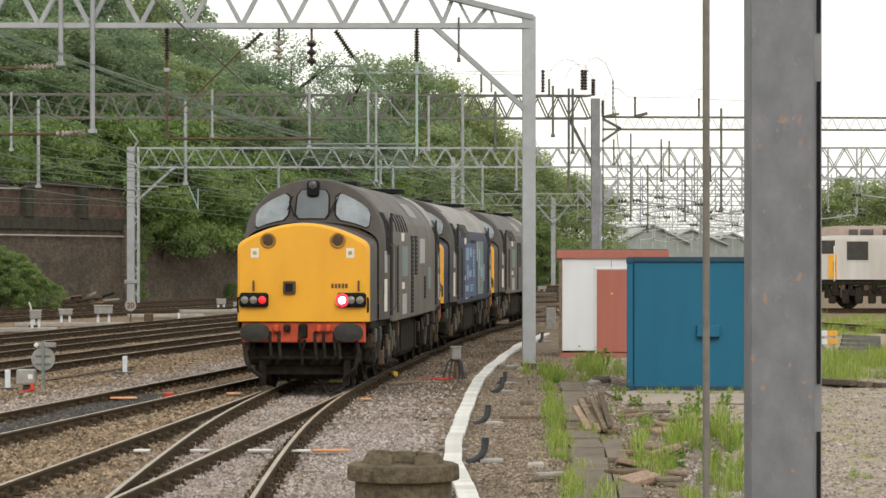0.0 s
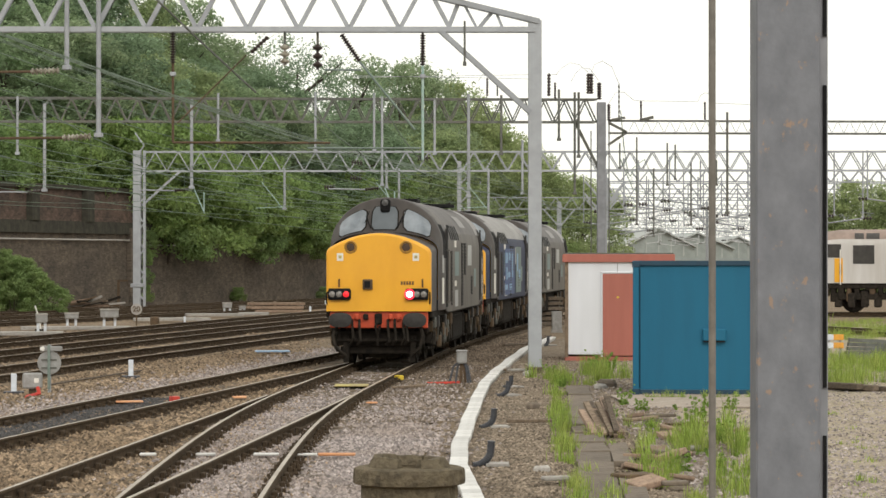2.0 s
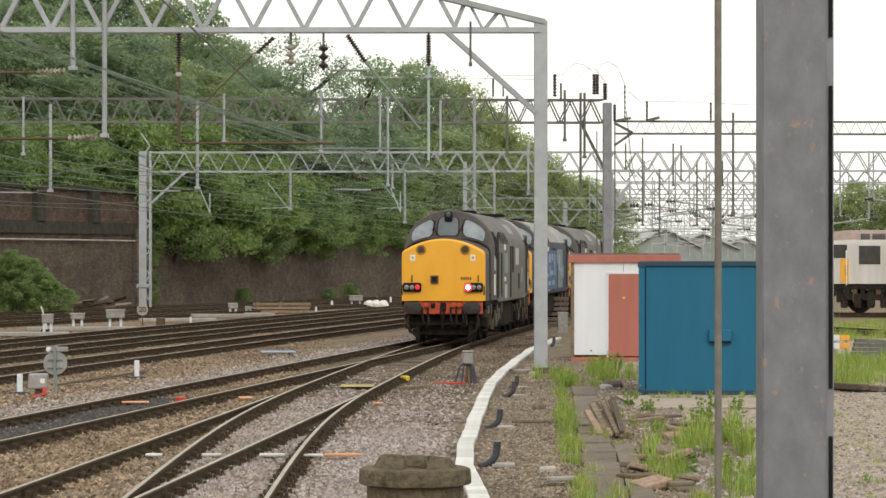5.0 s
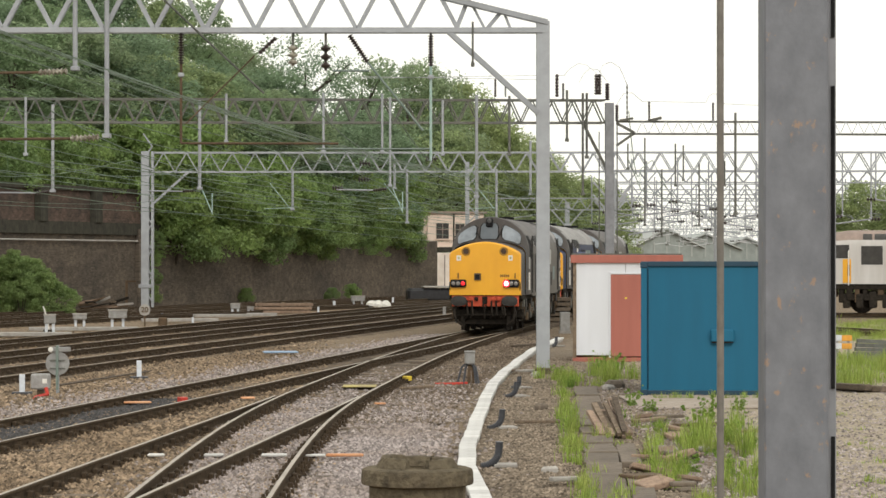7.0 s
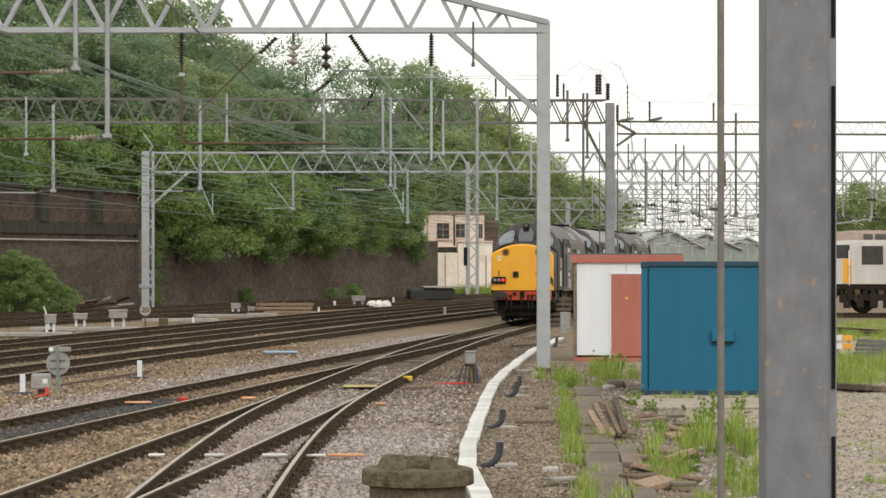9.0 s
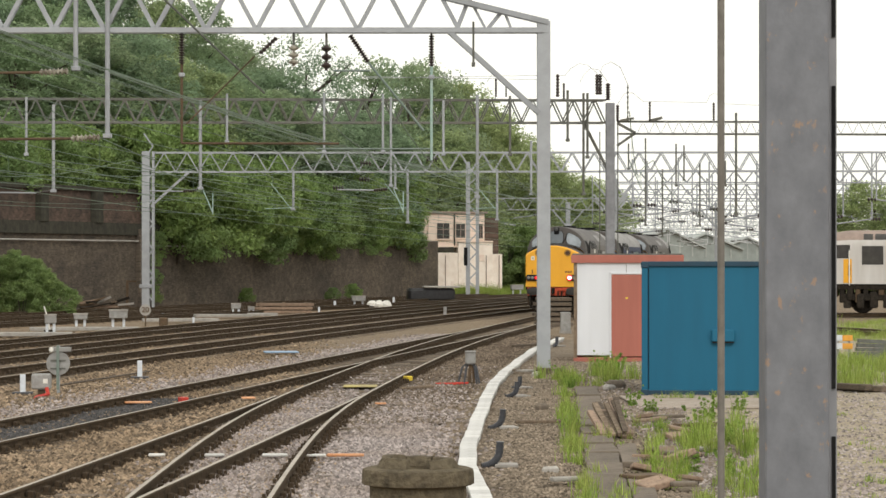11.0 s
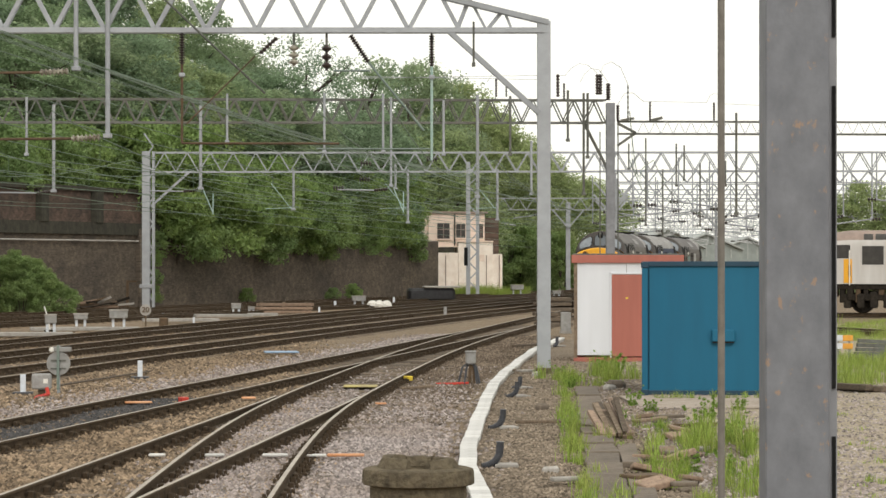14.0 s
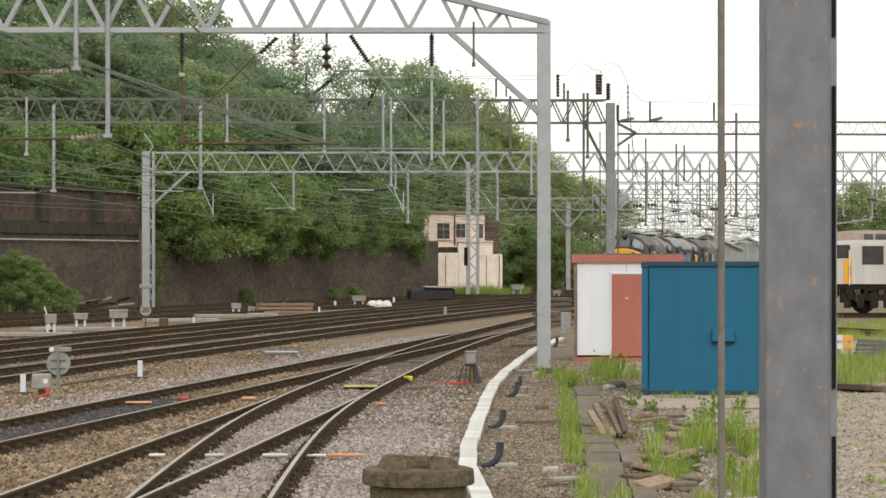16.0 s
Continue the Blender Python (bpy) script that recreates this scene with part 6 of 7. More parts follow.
def trough():
    t = thing("cable_trough", "pale concrete cable trough with separate lids", "cable trough", kind="structure")
    lid = Geo().box((0, 0, 0), (0.23, 0.485, 0.05), 0.006).mesh("trough_lid", TROUGH)
    geo_fix(lid)
    rng = random.Random(2)
    y = 25.0
    while y < 89:
        a = math.atan2(trough_x(y + 0.5) - trough_x(y - 0.5), 1.0)
        share("trough_lid", lid, t, Matrix.Translation((trough_x(y) + rng.uniform(-0.006, 0.006), y, GROUND + 0.115 + rng.uniform(-0.003, 0.003))) @ Matrix.Rotation(-a + rng.uniform(-0.012, 0.012), 4, "Z") @ Matrix.Rotation(rng.uniform(-0.004, 0.004), 4, "X"))
        y += 0.5
    g = Geo()
    pts = [Vector((trough_x(24.8 + i), 24.8 + i, GROUND)) for i in range(65)]
    L_, R_ = side_line(pts, -0.10), side_line(pts, 0.10)
    g.loft([[a + Vector((0, 0, -0.05)), b + Vector((0, 0, -0.05)), b + Vector((0, 0, 0.08)), a + Vector((0, 0, 0.08))] for a, b in zip(L_, R_)])
    part("trough_channel", g, CONCRETE, t)


trough()


def verge():
    """The strip of earth between the trough and the yard."""
    rows = []
    for i in range(150):
        y = 24.8 + i * 0.44
        a, b = trough_x(y) - 0.05, 4.3 + max(0, y - 70) * 0.16
        rows.append([Vector((a + (b - a) * j / 16, y, GROUND + 0.012 + swell(a + (b - a) * j / 16, y) + 0.012 * noise.noise(((a + (b - a) * j / 16) * 4, y * 3, 7)))) for j in range(17)])
    tagged(part("verge", Geo().loft(rows, caps=False, loop=False), VERGE, fix=False), "dirty brown earth strewn with small stones", "ground", kind="structure")


verge()

# ---- small lineside things ----
def ground_at(px, py):
    """Where the bearing px and the dip py (both in the eye's own scale) meet the ground."""
    y = 4800 * (EYE[2] - GROUND) / (py - 458)
    return (px - 784) / 4800 * y, y


def point_box():
    x, y = ground_at(833, 682)
    t = thing("point_box", "grey apparatus case on legs with hanging cables", "apparatus case", pose(x, y, GROUND))
    part("case", Geo().box((0, 0, 0.58), (0.22, 0.24, 0.26), 0.03), CASE_GREY, t)
    part("lid", Geo().box((0, 0, 0.72), (0.24, 0.26, 0.04), 0.012), CASE_GREY, t)
    part("leg", Geo().bar((-0.03, 0, 0), (0, 0, 0.48), 0.07), RUSTY, t)
    part("leg", Geo().bar((0.08, 0, 0), (0.04, 0, 0.48), 0.05), RUSTY, t)
    for a, b in ((-0.24, 0.02), (-0.12, 0.0), (0.12, 0.05), (0.17, 0.1)):
        part("cable", Geo().tube([(0.3 * a, 0, 0.48), (0.75 * a, -0.05, 0.38), (a, -0.1, 0.15), (a * 1.2, -0.15, 0.0)], 0.025, 6), PIPE_BLACK, t, smooth=True)
    part("red_cable", Geo().tube([(-0.05, -0.1, 0.05), (-0.35, -0.2, 0.04), (-0.75, -0.15, 0.03)], 0.03, 6), RED_PLASTIC, t)


def ducts():
    for k, (px, py, s) in enumerate(((880, 830, 1.0), (886, 762, 0.95), (912, 705, 0.9), (918, 690, 0.75), (985, 615, 0.9))):
        x, y = ground_at(px, py)
        t = thing("cable_duct", "black ribbed duct curving up out of the ground", "pipe", pose(x, y, GROUND, 0, 0, 10 * k), group="ducts beside the trough")
        pts, rr = [], []
        n = 26
        for i in range(n + 1):
            u = i / n
            a = 1.5 * u
            pts.append((-0.2 * s + 0.24 * s * math.sin(a), 0.02 * math.sin(k + 3 * u), 0.03 + 0.24 * s * (1 - math.cos(a)) + (0.10 * s * max(0, u - 0.8) * 5)))
            rr.append(0.046 if i % 2 else 0.053)
        part("duct", Geo().tube(pts, rr, 10), PIPE_BLACK, t, smooth=True)
        part("duct_slab", Geo().box((0.12, 0.06, 0.045), (0.3, 0.4, 0.035), 0.004), CONCRETE, t)


def disc_signal():
    x, y = ground_at(104, 698)
    t = thing("disc_signal", "grey round ground signal disc seen from behind on a post", "signal", pose(x, y, GROUND))
    part("post", Geo().bar((0, 0, 0), (0, 0, 0.98), 0.06), GALV, t)
    part("disc", Geo().turned([(0.01, -0.03), (0.235, -0.03), (0.24, 0.0), (0.235, 0.015), (0.01, 0.015)], (0, -0.02, 0.62), "y", 28), CASE_GREY, t, smooth=True)
    part("disc_bar", Geo().box((0, -0.06, 0.68), (0.30, 0.03, 0.03)).box((0, -0.06, 0.52), (0.30, 0.03, 0.03)), GALV_DARK, t)
    part("upright", Geo().bar((0, -0.085, 0.1), (0, -0.085, 0.98), 0.05), MINT_DARK, t)
    part("lamp_arm", Geo().box((0.05, -0.03, 0.90), (0.42, 0.08, 0.10), 0.015), CASE_GREY, t)
    part("lamp", Geo().turned([(0.05, -0.06), (0.045, -0.09), (0.01, -0.1)], (-0.13, -0.03, 0.90), "y", 12), LABEL_WHITE, t)
    x, y = ground_at(74, 704)
    b = thing("junction_box", "grey junction box with a red cable beside the disc signal", "apparatus case", pose(x, y, GROUND))
    part("case", Geo().box((0, 0, 0.32), (0.36, 0.3, 0.30), 0.03), CASE_GREY, b)
    part("label", Geo().box((0.10, -0.155, 0.33), (0.09, 0.01, 0.09)), LABEL_WHITE, b)
    part("leg", Geo().bar((0, 0, 0), (0, 0, 0.2), 0.12), RUSTY, b)
    part("red_cable", Geo().tube([(0.12, -0.15, 0.2), (0.16, -0.2, 0.08), (0.06, -0.3, 0.05), (-0.02, -0.5, 0.03), (0.0, -0.8, 0.02)], 0.04, 6), RED_PLASTIC, b)


def marker_post(px, py, h, w, label="white plastic marker post in the ballast", mat=None):
    x, y = ground_at(px, py)
    t = thing("marker_post", label, "marker post", pose(x, y, GROUND, 0, 0, 5), group="marker posts")
    part("post", Geo().box((0, 0, h / 2), (w, w * 0.6, h), 0.01), mat or WHITE_POST, t)
    part("foot", Geo().box((0, 0, 0.04), (w * 3.6, w * 2.6, 0.06), 0.01), PIPE_BLACK, t)


def far_box(px, py, w, h, label="grey trackside apparatus box on two legs"):
    x, y = ground_at(px, py)
    t = thing("trackside_box", label, "apparatus case", pose(x, y, GROUND, 0, 0, 8), group="trackside boxes")
    part("case", Geo().box((0, 0, h * 0.78), (w, w * 0.6, h * 0.44), 0.03), CASE_GREY, t)
    for s in (-0.3, 0.3):
        part("leg", Geo().bar((w * s, 0, 0), (w * s, 0, h * 0.6), 0.10), WHITE_POST, t)
    part("lid", Geo().box((0, 0, h), (w * 1.08, w * 0.68, 0.05), 0.01), CONCRETE, t)


point_box()
ducts()
disc_signal()
marker_post(41, 700, 0.42, 0.11)
marker_post(248, 672, 0.43, 0.11)
marker_post(343, 577, 0.35, 0.09)
marker_post(593, 546, 0.4, 0.14)
marker_post(697, 538, 0.4, 0.12)
marker_post(565, 556, 0.35, 0.1)
marker_post(788, 562, 0.5, 0.14, "grey lineside post between the tracks", CASE_GREY)
for a in ((90, 592, 0.42, 0.70), (143, 578, 0.55, 0.50), (210, 582, 0.70, 0.72), (418, 558, 0.45, 0.55), (445, 556, 0.32, 0.35), (635, 544, 0.75, 0.62), (915, 524, 0.9, 0.8), (985, 498 + 30, 0.6, 0.5)):
    far_box(*a)
x, y = ground_at(86, 590)
t = thing("point_lever", "white-painted hand point lever leaning over", "lever", pose(x, y, GROUND))
part("lever", Geo().tube([(0.05, 0, 0.1), (0.0, 0, 0.5), (-0.16, 0, 0.98)], [0.03, 0.025, 0.03], 7), LABEL_WHITE, t)
part("stand", Geo().box((0.05, 0, 0.06), (0.4, 0.3, 0.14), 0.03), UNDER, t)
x, y = ground_at(258, 578)
t = thing("speed_sign", "round white speed sign reading 20 on a short post", "sign", pose(x, y, GROUND))
part("post", Geo().bar((0, 0, 0), (0, 0, 0.62), 0.06), RUSTY, t)
s_ = part("disc", Geo().turned([(0.01, -0.02), (0.225, -0.02), (0.23, 0.0), (0.22, 0.01), (0.01, 0.01)], (0, -0.04, 0.66), "y", 24), CONCRETE, t)
txt = bpy.data.curves.new("number", "FONT")
txt.body, txt.size, txt.extrude, txt.align_x, txt.align_y = "20", 0.30, 0.004, "CENTER", "CENTER"
txt.offset = 0.006
txt.materials.append(RUSTY)
ob = new("number", txt)
ob.parent = s_
ob.matrix_basis = pose(0, -0.066, 0.66, 90, 0, 0)
x, y = ground_at(290, 580)
t = thing("rusty_stand", "small rusty iron stand beside the sign", "stand", pose(x, y, GROUND))
part("frame", Geo().box((0, 0, 0.2), (0.35, 0.3, 0.4), 0.06), RUSTY, t)


def wall_foot_clutter():
    x, y = ground_at(226, 548)
    t = thing("iron_post", "old rusty iron post at the foot of the wall", "post", pose(x, y, GROUND))
    part("upright", Geo().bar((0, 0, 0), (0, 0, 1.55), 0.14), RUSTY, t)
    part("arm", Geo().bar((-0.05, 0, 1.5), (0.5, 0, 1.5), 0.09), RUSTY, t)
    x, y = ground_at(178, 549)
    t = thing("scrap_heap", "heap of old timbers and scrap at the wall's foot", "scrap heap", pose(x, y, GROUND))
    rng = random.Random(21)
    for i in range(16):
        a = Vector((rng.uniform(-1.1, 1.0), rng.uniform(-0.4, 0.3), rng.uniform(0.05, 0.45)))
        part("scrap_timber", Geo().bar(a, a + Vector((rng.uniform(0.3, 1.3), rng.uniform(-0.4, 0.4), rng.uniform(-0.05, 0.35))), rng.uniform(0.08, 0.18), rng.uniform(0.06, 0.14)), rng.choice((TIMBER, RUSTY, CONCRETE, RUBBLE, UNDER)), t)


wall_foot_clutter()


def flat_thing(name, label, cat, px, py, l, w, mat, turn=0, h=0.03):
    y = 4800 * (EYE[2] - GROUND - 0.05) / (py - 458)
    x = (px - 784) / 4800 * y
    ob = part(name, Geo().box((0, 0, h / 2 + 0.075), (l, w, h), min(0.012, h / 3)), mat)
    ob.matrix_basis = pose(x, y, GROUND, 0, 0, turn)
    tagged(ob, label, cat)
    return ob


for a in ((278, 811, 0.22), (380, 811, 0.26), (487, 811, 0.34)):
    flat_thing("orange_conduit", "pale cream conduit crossing between the rails", "conduit", a[0], a[1], a[2], 0.13, TROUGH, 0, 0.035)
flat_thing("orange_conduit", "orange conduit lying across the ballast", "conduit", 612, 811, 0.5, 0.13, ORANGE, 0, 0.035)
flat_thing("pale_conduit", "pale cream conduit lying across the ballast", "conduit", 560, 811, 0.26, 0.13, TROUGH, 0, 0.03)
flat_thing("yellow_plate", "yellow plate between the rails", "plate", 638, 686, 0.7, 0.9, YELLOW_FADED, 0, 0.015)
flat_thing("yellow_clamp", "yellow rail clamp on the running rail", "clamp", 722, 676, 0.13, 0.2, YELLOW_PAINT, 35, 0.10)
flat_thing("red_clamp", "red clamp lying beside the rail", "clamp", 325, 718, 0.14, 0.2, RED_PLASTIC, 25, 0.13)
flat_thing("blue_sheet", "pale blue plastic sheet on the ballast", "sheet", 498, 626, 0.95, 0.7, SHEET_BLUE, 8, 0.04)
flat_thing("blue_sheet", "blue plastic strip on the ballast", "sheet", 310, 558, 1.2, 0.5, LOCO_SKY, 8, 0.05)
flat_thing("red_strip", "pale red cable strip by the rail", "strip", 245, 716, 0.5, 0.25, ORANGE, 10)
flat_thing("red_strip", "red cable cover between the rails", "strip", 440, 708, 0.25, 0.3, ORANGE, 10)
flat_thing("orange_strip", "orange strip by the rail", "strip", 674, 718, 0.2, 0.12, ORANGE, 10)
x, y = ground_at(503, 556)
t = thing("timber_stack", "stack of reddish-brown timbers by the far track", "timber stack", pose(x, y, GROUND, 0, 0, 6))
for k in range(3):
    for q in range(3):
        part("timber", Geo().box((0.06 * (k - q), 0.28 * q, 0.10 + 0.18 * k), (2.7, 0.24, 0.13), 0.015), RUBBLE, t)
    for q in (-1.1, 0.0, 1.1):
        part("batten", Geo().box((q, 0.28, 0.185 + 0.18 * k), (0.12, 0.8, 0.05)), TIMBER, t)
for k in range(3):
    x, y = ground_at(658 + 12 * k, 546)
    ob = part("white_sack", Geo().turned([(0.02, 0), (0.30, 0.05), (0.33, 0.2), (0.2, 0.38), (0.04, 0.46)], n=9), LABEL_WHITE, smooth=True)
    ob.matrix_basis = pose(x, y, GROUND, 20 * (k - 1), 15, 30 * k)
    tagged(ob, "white sack lying by the track", "sack", "sacks by the track")
x, y = ground_at(770, 534)
t = thing("sheeted_stack", "low stack under black sheeting with a pale board on top", "stack", pose(x, y, GROUND, 0, 0, 6))
part("sheeting", Geo().box((-0.2, 0.6, 0.42), (3.0, 1.4, 0.85), 0.18), TARP, t)
part("board", Geo().box((0.45, 0.5, 0.93), (2.3, 1.5, 0.10), 0.03), CONCRETE, t)


def timber_pile():
    x, y = ground_at(1082, 772)
    t = thing("timber_pile", "heap of broken weathered planks", "timber", pose(x, y, GROUND))
    rng = random.Random(4)
    for i in range(13):
        a = Vector((-0.16 + 0.034 * i + rng.uniform(-0.03, 0.03), -0.9 + rng.uniform(-0.2, 0.3), 0.05 + rng.uniform(0, 0.06)))
        b = a + Vector((rng.uniform(-0.16, 0.0), rng.uniform(1.2, 2.4), 0.30 + rng.uniform(-0.12, 0.14)))
        part("plank", Geo().bar(a, b, rng.uniform(0.05, 0.10), rng.uniform(0.03, 0.07)), TIMBER if i % 3 else RUBBLE, t)


def slabs():
    t = thing("paving_path", "old concrete slab path with mossy joints", "path", kind="structure")
    slab = [Geo().box((0, 0, 0), (w, 1.88, 0.08), 0.012).mesh("paving_slab", SLAB) for w in (0.46, 0.27)]
    for me in slab:
        geo_fix(me)
    rng = random.Random(6)
    for i in range(16):
        y = 26.4 + i * 1.92
        xc = 1.82 + 0.042 * (y - 29)
        share("paving_slab", slab[0], t, pose(xc, y + rng.uniform(-0.02, 0.02), GROUND + 0.045 + rng.uniform(-0.015, 0.01), rng.uniform(-1, 1), rng.uniform(-2, 2), -2 + rng.uniform(-1.5, 1.5)))
        if i != 4 and i < 7:
            share("paving_slab", slab[1], t, pose(xc + 0.385, y + rng.uniform(-0.02, 0.02), GROUND + 0.045 + rng.uniform(-0.02, 0.01), rng.uniform(-1, 1), rng.uniform(-2, 2), -2 + rng.uniform(-2, 2)))


timber_pile()
slabs()


def grass(name, spots, label, per=120, mat=GRASS):
    """Tufts of bent blades joined into one mesh; spots: x, y, radius, height."""
    rng = np.random.default_rng(len(spots) * 7 + per)
    V, F = [], []
    for x, y, r, h in spots:
        k = int(per * 2.2 * r * r / 0.16) + 14
        px, py = x + rng.normal(0, r * 0.5, k), y + rng.normal(0, r * 0.9, k)
        hh = h * rng.uniform(0.35, 1.1, k)
        a = rng.uniform(0, 6.283, k)
        bend = hh * rng.uniform(0.05, 0.75, k)
        w = rng.uniform(0.003, 0.007, k)
        for i in range(k):
            c, s = math.cos(a[i]), math.sin(a[i])
            n = len(V)
            g0 = GROUND
            V += [(px[i] - s * w[i], py[i] + c * w[i], g0), (px[i] + s * w[i], py[i] - c * w[i], g0), (px[i] + c * bend[i] * 0.35 + s * w[i] * 0.8, py[i] + s * bend[i] * 0.35 - c * w[i] * 0.8, g0 + hh[i] * 0.6), (px[i] + c * bend[i] * 0.35 - s * w[i] * 0.8, py[i] + s * bend[i] * 0.35 + c * w[i] * 0.8, g0 + hh[i] * 0.6), (px[i] + c * bend[i], py[i] + s * bend[i], g0 + hh[i])]
            F += [(n, n + 1, n + 2, n + 3), (n + 3, n + 2, n + 4)]
    me = bpy.data.meshes.new(name)
    me.from_pydata(V, [], F)
    me.materials.append(mat)
    tagged(new(name, me), label, "grass", kind="stuff")


rg = random.Random(11)
spots = []
for i in range(46):   # strip between trough and path
    y = 27 + 27 * rg.random()
    spots.append((1.53 + 0.034 * (y - 28) + rg.gauss(0, 0.07), y, rg.uniform(0.07, 0.16), rg.uniform(0.10, 0.40)))
for i in range(16):   # among the rubble
    y = 27 + 17 * rg.random()
    spots.append((2.45 + 0.05 * (y - 28) + rg.gauss(0, 0.34), y, rg.uniform(0.06, 0.18), rg.uniform(0.08, 0.32)))
for x, y, r, h in ((2.62, 33, 0.22, 0.42), (2.75, 34.2, 0.2, 0.5), (3.1, 33.6, 0.24, 0.55), (3.05, 36, 0.22, 0.5), (2.8, 29, 0.2, 0.3), (3.1, 29, 0.25, 0.45), (3.4, 38, 0.2, 0.5), (2.5, 40, 0.2, 0.3)):
    spots += [(x + rg.gauss(0, 0.16), y + rg.gauss(0, 0.9), r * 0.5, h * rg.uniform(0.4, 1.1)) for k in range(3)]
for px, py, r, h in ((1240, 802, 0.12, 0.62), (1226, 792, 0.10, 0.5), (1256, 796, 0.11, 0.6), (1246, 780, 0.10, 0.55), (1302, 790, 0.12, 0.6), (1316, 806, 0.12, 0.62), (1332, 800, 0.12, 0.55), (1308, 760, 0.10, 0.6), (1290, 866, 0.12, 0.38), (1322, 872, 0.14, 0.42), (1306, 840, 0.10, 0.4), (1155, 806, 0.09, 0.34), (1166, 790, 0.08, 0.3), (1192, 866, 0.08, 0.36), (1180, 782, 0.07, 0.36), (1170, 760, 0.07, 0.3), (1128, 830, 0.04, 0.2), (1340, 840, 0.12, 0.4)):
    x, y = ground_at(px, py)
    spots += [(x + rg.gauss(0, 0.05), y + rg.gauss(0, 0.4), r, h * rg.uniform(0.6, 1.0)) for k in range(3)]
for i in range(14):   # foot of the hut
    spots.append((rg.gauss(3.85, 0.2), rg.uniform(58, 63), rg.uniform(0.12, 0.22), rg.uniform(0.25, 0.65)))
for i in range(16):
    spots.append((rg.gauss(2.75, 0.22), rg.uniform(57, 63), rg.uniform(0.12, 0.22), rg.uniform(0.15, 0.4)))
for i in range(30):
    spots.append((rg.uniform(3.9, 6.2), 52 + rg.uniform(-0.3, 0.1), 0.07, rg.uniform(0.06, 0.26)))
grass("grass_tufts", spots, "fresh green grass tufts growing through the gravel", 150)
spots = [(rg.uniform(8.2, 13), rg.uniform(56, 74), rg.uniform(0.3, 0.5), rg.uniform(0.2, 0.6)) for i in range(60)] + [(rg.uniform(13, 24), rg.uniform(84, 118), 0.5, rg.uniform(0.2, 0.5)) for i in range(60)]
for i in range(26):   # patches on the open yard
    y = rg.uniform(27.5, 47)
    spots.append((y * rg.uniform(0.144, 0.166), y, rg.uniform(0.06, 0.14), rg.uniform(0.03, 0.12)))
grass("rough_grass", spots, "rough grass at the edge of the yard", 70)
grass("far_grass", [(rg.uniform(1, 6), rg.uniform(196, 206), 0.6, rg.uniform(0.4, 1.0)) for i in range(40)], "tall weeds at the foot of the house", 60)


def barriers():
    x, y = ground_at(1490, 640)
    t = thing("road_barrier", "orange and white striped barrier board on posts", "barrier", pose(x, y, GROUND))
    for i, m in enumerate((CASE_GREY, ORANGE, CASE_GREY, ORANGE)):
        part("board", Geo().box((-0.12 + 0.27 * (i % 2), 0, 0.62 - 0.24 * (i // 2) * 0.9), (0.27, 0.05, 0.15), 0.008), BARRIER if i % 2 else WHITE_POST, t)
    for i in (-0.1, 0.2):
        part("post", Geo().bar((i, 0.05, 0), (i, 0.05, 0.7), 0.06), CASE_GREY, t)
    x, y = ground_at(1545, 640)
    t = thing("rail_stack", "stack of grey steel parts on the grass", "steel stack", pose(x, y, GROUND, 0, 0, 25))
    for k in range(5):
        part("bar", Geo().bar((-0.6 + 0.1 * k, 0.1 * k, 0.1 + 0.11 * k), (0.9, 0.3, 0.08 + 0.1 * k), 0.10), GALV_DARK, t)
    x, y = ground_at(1500, 694)
    t = thing("old_sleepers", "dark old timber sleepers lying on the ground", "timber", pose(x, y, GROUND, 0, 0, 128))
    for k in range(3):
        part("sleeper", Geo().box((0.2 * k, 0.23 * k - 0.2, 0.07 + 0.03 * k), (2.5, 0.2, 0.12), 0.015), SLEEPER, t)
    for k, (px, py, s) in enumerate(((1090, 690, 0.3), (1078, 692, 0.2), (1215, 805, 0.16), (1185, 806, 0.2), (1240, 812, 0.14), (975, 840, 0.16), (960, 726, 0.18), (950, 668, 0.2))):
        x, y = ground_at(px, py)
        ob = part("loose_stone", Geo().box((0, 0, s * 0.3), (s * 1.3, s, s * 0.7), s * 0.2), CONCRETE if k % 2 else SLAB)
        ob.matrix_basis = pose(x, y, GROUND, 4, 3, 37 * k)
        tagged(ob, "loose broken block on the ground", "stone", "loose blocks")


barriers()
x, y = ground_at(1001, 590)
t = thing("relay_cabinet", "pale grey lineside relay cabinet", "apparatus case", pose(x, y, GROUND))
part("case", Geo().box((0, 0, 0.42), (0.36, 0.4, 0.7), 0.02), CASE_GREY, t)
part("base", Geo().box((0, 0, 0.04), (0.42, 0.46, 0.12), 0.01), CONCRETE, t)

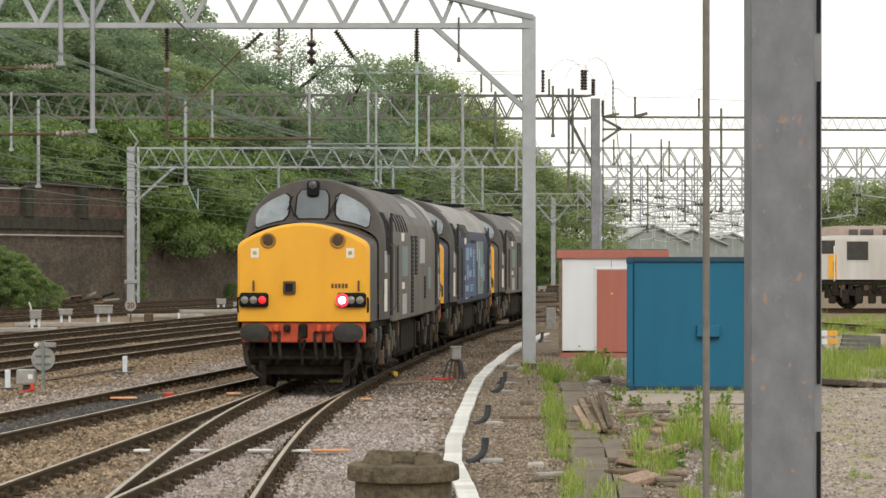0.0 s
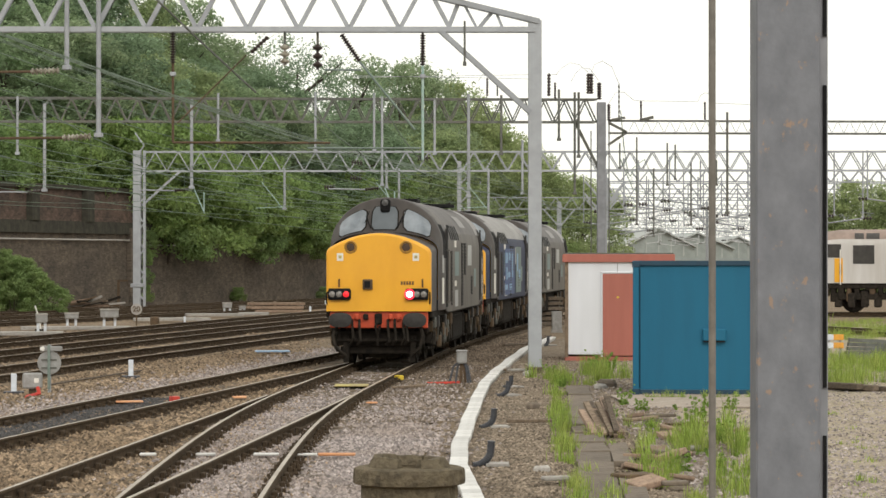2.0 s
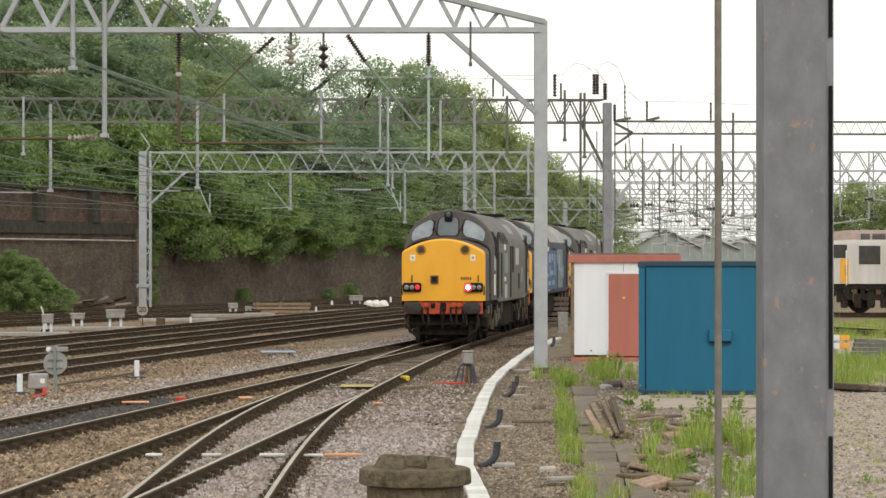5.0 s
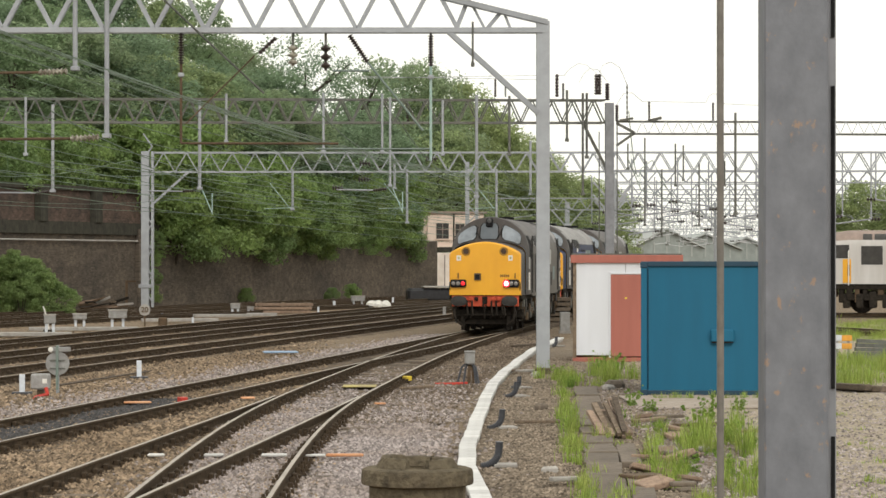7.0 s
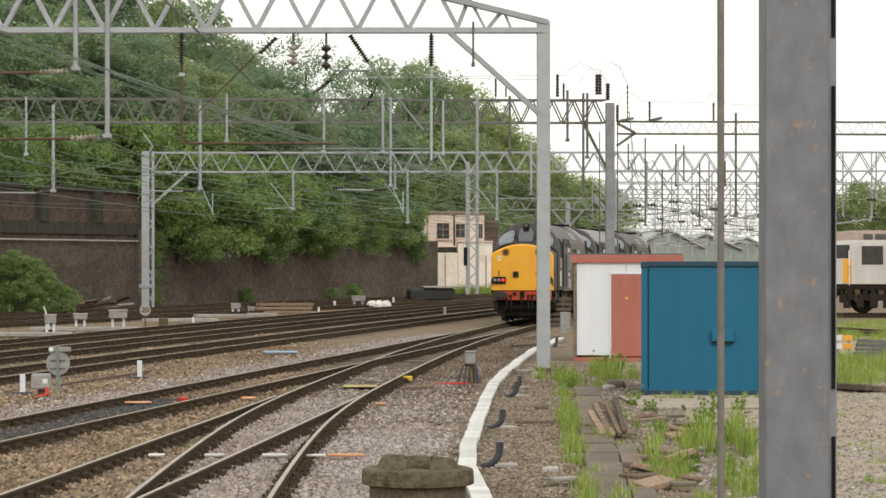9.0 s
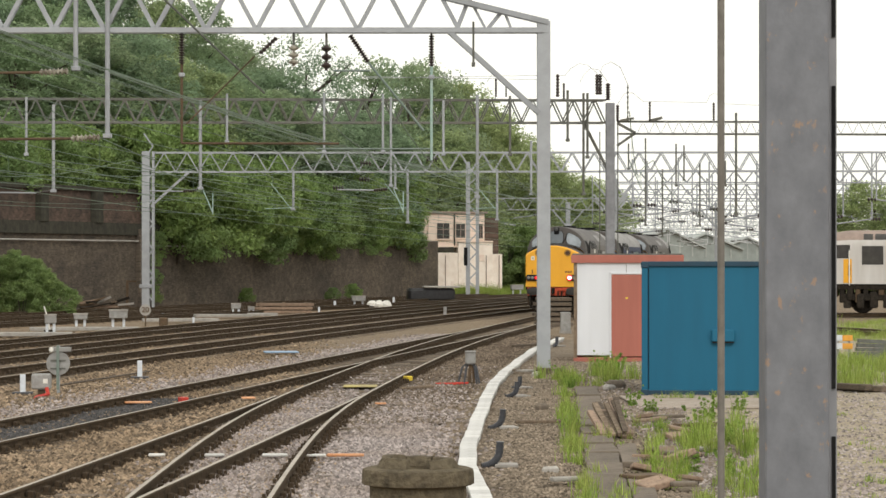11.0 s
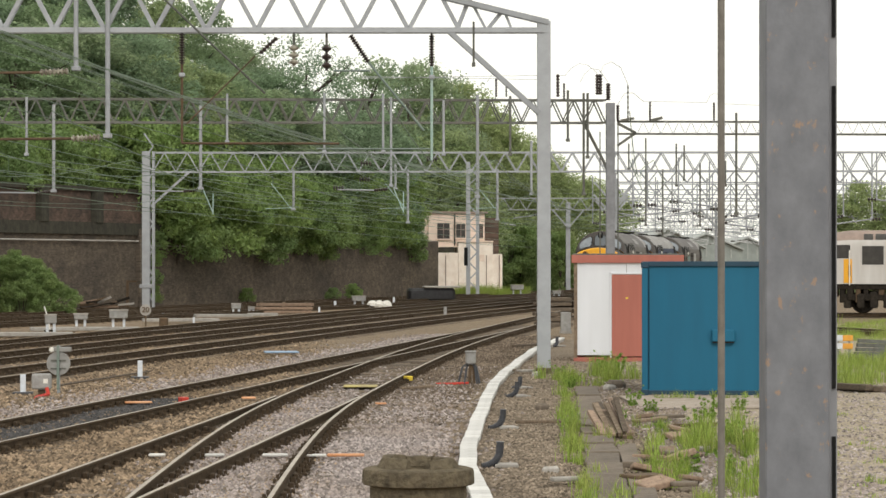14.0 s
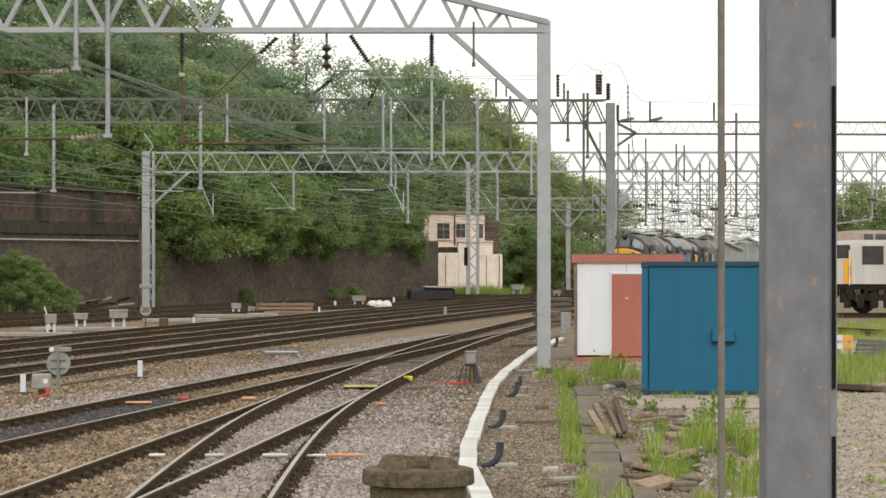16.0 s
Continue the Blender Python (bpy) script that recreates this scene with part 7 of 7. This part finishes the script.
# ---- loose boards, weeds and slabs ----
for px, py, l, w, m, turn in ((1150, 748, 1.1, 0.12, TIMBER, 60), (1235, 757, 0.9, 0.16, RUSTY, 35), (1180, 742, 0.6, 0.2, SLAB, 20), (1205, 808, 0.42, 0.3, SLAB, 15), (1240, 800, 0.25, 0.2, CONCRETE, 50), (1325, 768, 0.8, 0.12, TIMBER, 40), (1165, 800, 0.5, 0.3, SLAB, 70), (1140, 850, 0.5, 0.35, RUSTY, 30), (1210, 864, 0.3, 0.2, SLAB, 10), (905, 660, 0.9, 0.1, TIMBER, 70), (740, 690, 1.1, 0.08, TIMBER, 55), (930, 614, 1.6, 0.12, TIMBER, 60), (955, 752, 0.8, 0.1, TIMBER, 8), (1000, 855, 0.35, 0.12, CONCRETE, 20), (930, 660, 0.4, 0.25, CONCRETE, 30)):
    flat_thing("loose_board", "loose broken board or slab lying on the ground", "debris", px, py, l, w, m, turn, 0.05)
for px, py, l, w, turn in ((40, 596, 3.4, 1.0, 8), (150, 586, 4.0, 0.7, 10), (320, 570, 3.2, 0.9, 10), (395, 562, 2.6, 0.9, 10), (465, 560, 1.4, 1.2, 5)):
    flat_thing("concrete_slab", "pale concrete slab between the far tracks", "slab", px, py, l, w, CONCRETE, turn, 0.12)
ob = flat_thing("concrete_apron", "worn pale concrete apron before the blue container", "apron", 1243, 711, 2.7, 4.2, APRON, 2, 0.03)
ob.location.z -= 0.045
for k, (px, py, l, w) in enumerate(((1200, 762, 0.34, 0.5), (1196, 776, 0.28, 0.3), (1206, 812, 0.42, 0.28), (1148, 812, 0.26, 0.4), (1150, 836, 0.3, 0.5), (1160, 862, 0.34, 0.4), (1222, 806, 0.22, 0.2), (1145, 742, 0.3, 0.3), (1184, 804, 0.24, 0.26), (1220, 850, 0.2, 0.3))):
    ob = flat_thing("broken_slab", "broken reddish-brown slab lying among the weeds", "rubble", px, py, l, w, RUBBLE, 23 * k, 0.05 + 0.015 * (k % 3))
    ob.matrix_basis = ob.matrix_basis @ Matrix.Translation((0, 0, -0.02)) @ Matrix.Rotation(0.22 * math.sin(2.1 * k), 4, "X") @ Matrix.Rotation(0.2 * math.cos(1.7 * k), 4, "Y")
flat_thing("timber_edge", "long pale timber edging in the ballast", "edging", 190, 672, 7.0, 0.10, TIMBER, 81, 0.03)


def weed_shape(rng, k):
    """Leaf clumps up a few leaning stems, half a metre tall."""
    s = rng.integers(0, 9, k)
    a, lean = s * 2.4, 0.05 + 0.022 * s
    h = rng.uniform(0.05, 1.0, k) * (0.30 + 0.03 * s)
    r = lean * (0.3 + 1.6 * h) + 0.03
    return np.stack([r * np.cos(a), r * np.sin(a) * 1.4, h], -1), rng.uniform(0.02, 0.05, k)


WEEDS = [leaf_mesh("leaves", WEED, 50 + i, 80, 16, 0.022, weed_shape) for i in range(3)]
for k, (px, py, s) in enumerate(((1120, 722, 1.0), (1100, 748, 0.7), (1152, 732, 0.9), (1078, 668, 1.5), (1096, 662, 1.3), (1062, 664, 1.2), (1242, 768, 1.2), (1290, 790, 1.2), (1310, 730, 0.9), (1225, 840, 0.8), (990, 670, 1.0), (1010, 690, 0.8), (1290, 850, 1.0), (1000, 760, 0.7), (1155, 700, 0.7), (1255, 740, 1.1), (1320, 800, 1.0), (1170, 770, 0.7))):
    x, y = ground_at(px, py)
    t = thing("weed", "leafy green weed growing through the gravel", "weed", pose(x, y, GROUND, 0, 0, 50 * k), group="weeds in the yard")
    s *= 0.75
    share("leaves", WEEDS[k % 3], t, Matrix.Diagonal((s, s, s, 1)))
    part("stalk", Geo().tube([(0, 0, -0.02), (0.01, 0, 0.3 * s)], [0.008, 0.003], 5), GRASS, t)
x, y = ground_at(982, 578)
t = thing("sleeper_stack", "stack of old dark timber sleepers beside the hut", "timber", pose(x, y, GROUND, 0, 0, 8))
for k in range(6):
    for q in range(3 if k % 2 else 4):
        part("sleeper", Geo().box((random.uniform(-0.08, 0.08), 0.3 * q, 0.09 + 0.2 * k), (1.35, 0.24, 0.13), 0.012), SLEEPER if (k + q) % 3 else SLAB, t)

# ---- the train's motion ----
RUN = ((0, 50.3), (0.5, 54.2), (1, 57.4), (1.5, 60.5), (2, 63.4), (2.5, 66.0), (3, 68.6), (3.5, 71.0), (4, 73.7), (6.5, 89.0), (7, 92.9), (7.5, 96.9), (8, 100.1), (8.5, 103.5), (9, 106.9), (11.5, 123.7), (12.5, 131.6), (13.5, 138.7), (16, 155.8))


def nose_at(t):
    """How far off the rear nose is at t seconds, gliding through the rows of RUN."""
    n = len(RUN)
    for i in range(n - 1):
        (ta, a), (tb, b) = RUN[i], RUN[i + 1]
        if ta <= t <= tb + 1e-6:
            ma = (b - RUN[i - 1][1]) / (tb - RUN[i - 1][0]) if i else (b - a) / (tb - ta)
            mb = (RUN[i + 2][1] - a) / (RUN[i + 2][0] - ta) if i + 2 < n else (b - a) / (tb - ta)
            h = tb - ta
            u = (t - ta) / h
            return (2 * u ** 3 - 3 * u * u + 1) * a + (u ** 3 - 2 * u * u + u) * h * ma + (3 * u * u - 2 * u ** 3) * b + (u ** 3 - u * u) * h * mb
    return RUN[-1][1]


YS = np.arange(30, 280, 0.25)
XS = np.array([line_ride(v) for v in YS])
ARC = np.concatenate([[0], np.cumsum(np.hypot(np.diff(XS), np.diff(YS)))])


def on_track(s):
    return Vector((float(np.interp(s, ARC, XS)), float(np.interp(s, ARC, YS)), 0))


def motions():
    for k, (loco, wheels) in enumerate(TRAIN):
        rows = []
        for i in range(33):
            t = 0.5 * i
            s = float(np.interp(nose_at(t), YS, ARC)) + k * PITCH
            a, b = on_track(s + PIVOT), on_track(s + LENGTH - PIVOT)
            d = (b - a).normalized()
            o = a - d * PIVOT
            rows.append((t, pose(o.x, o.y, 0, 0, 0, -math.degrees(math.atan2(d.x, d.y)))))
        walk(loco, rows)
        for w, ax in zip(wheels, AXLES):
            rows = []
            for i in range(241):
                t = i / 15
                s = float(np.interp(nose_at(t), YS, ARC))
                rows.append((t, pose(0, ax, 0.565 + RAIL, -math.degrees(s / 0.565) % 360)))
            walk(w, rows)


motions()
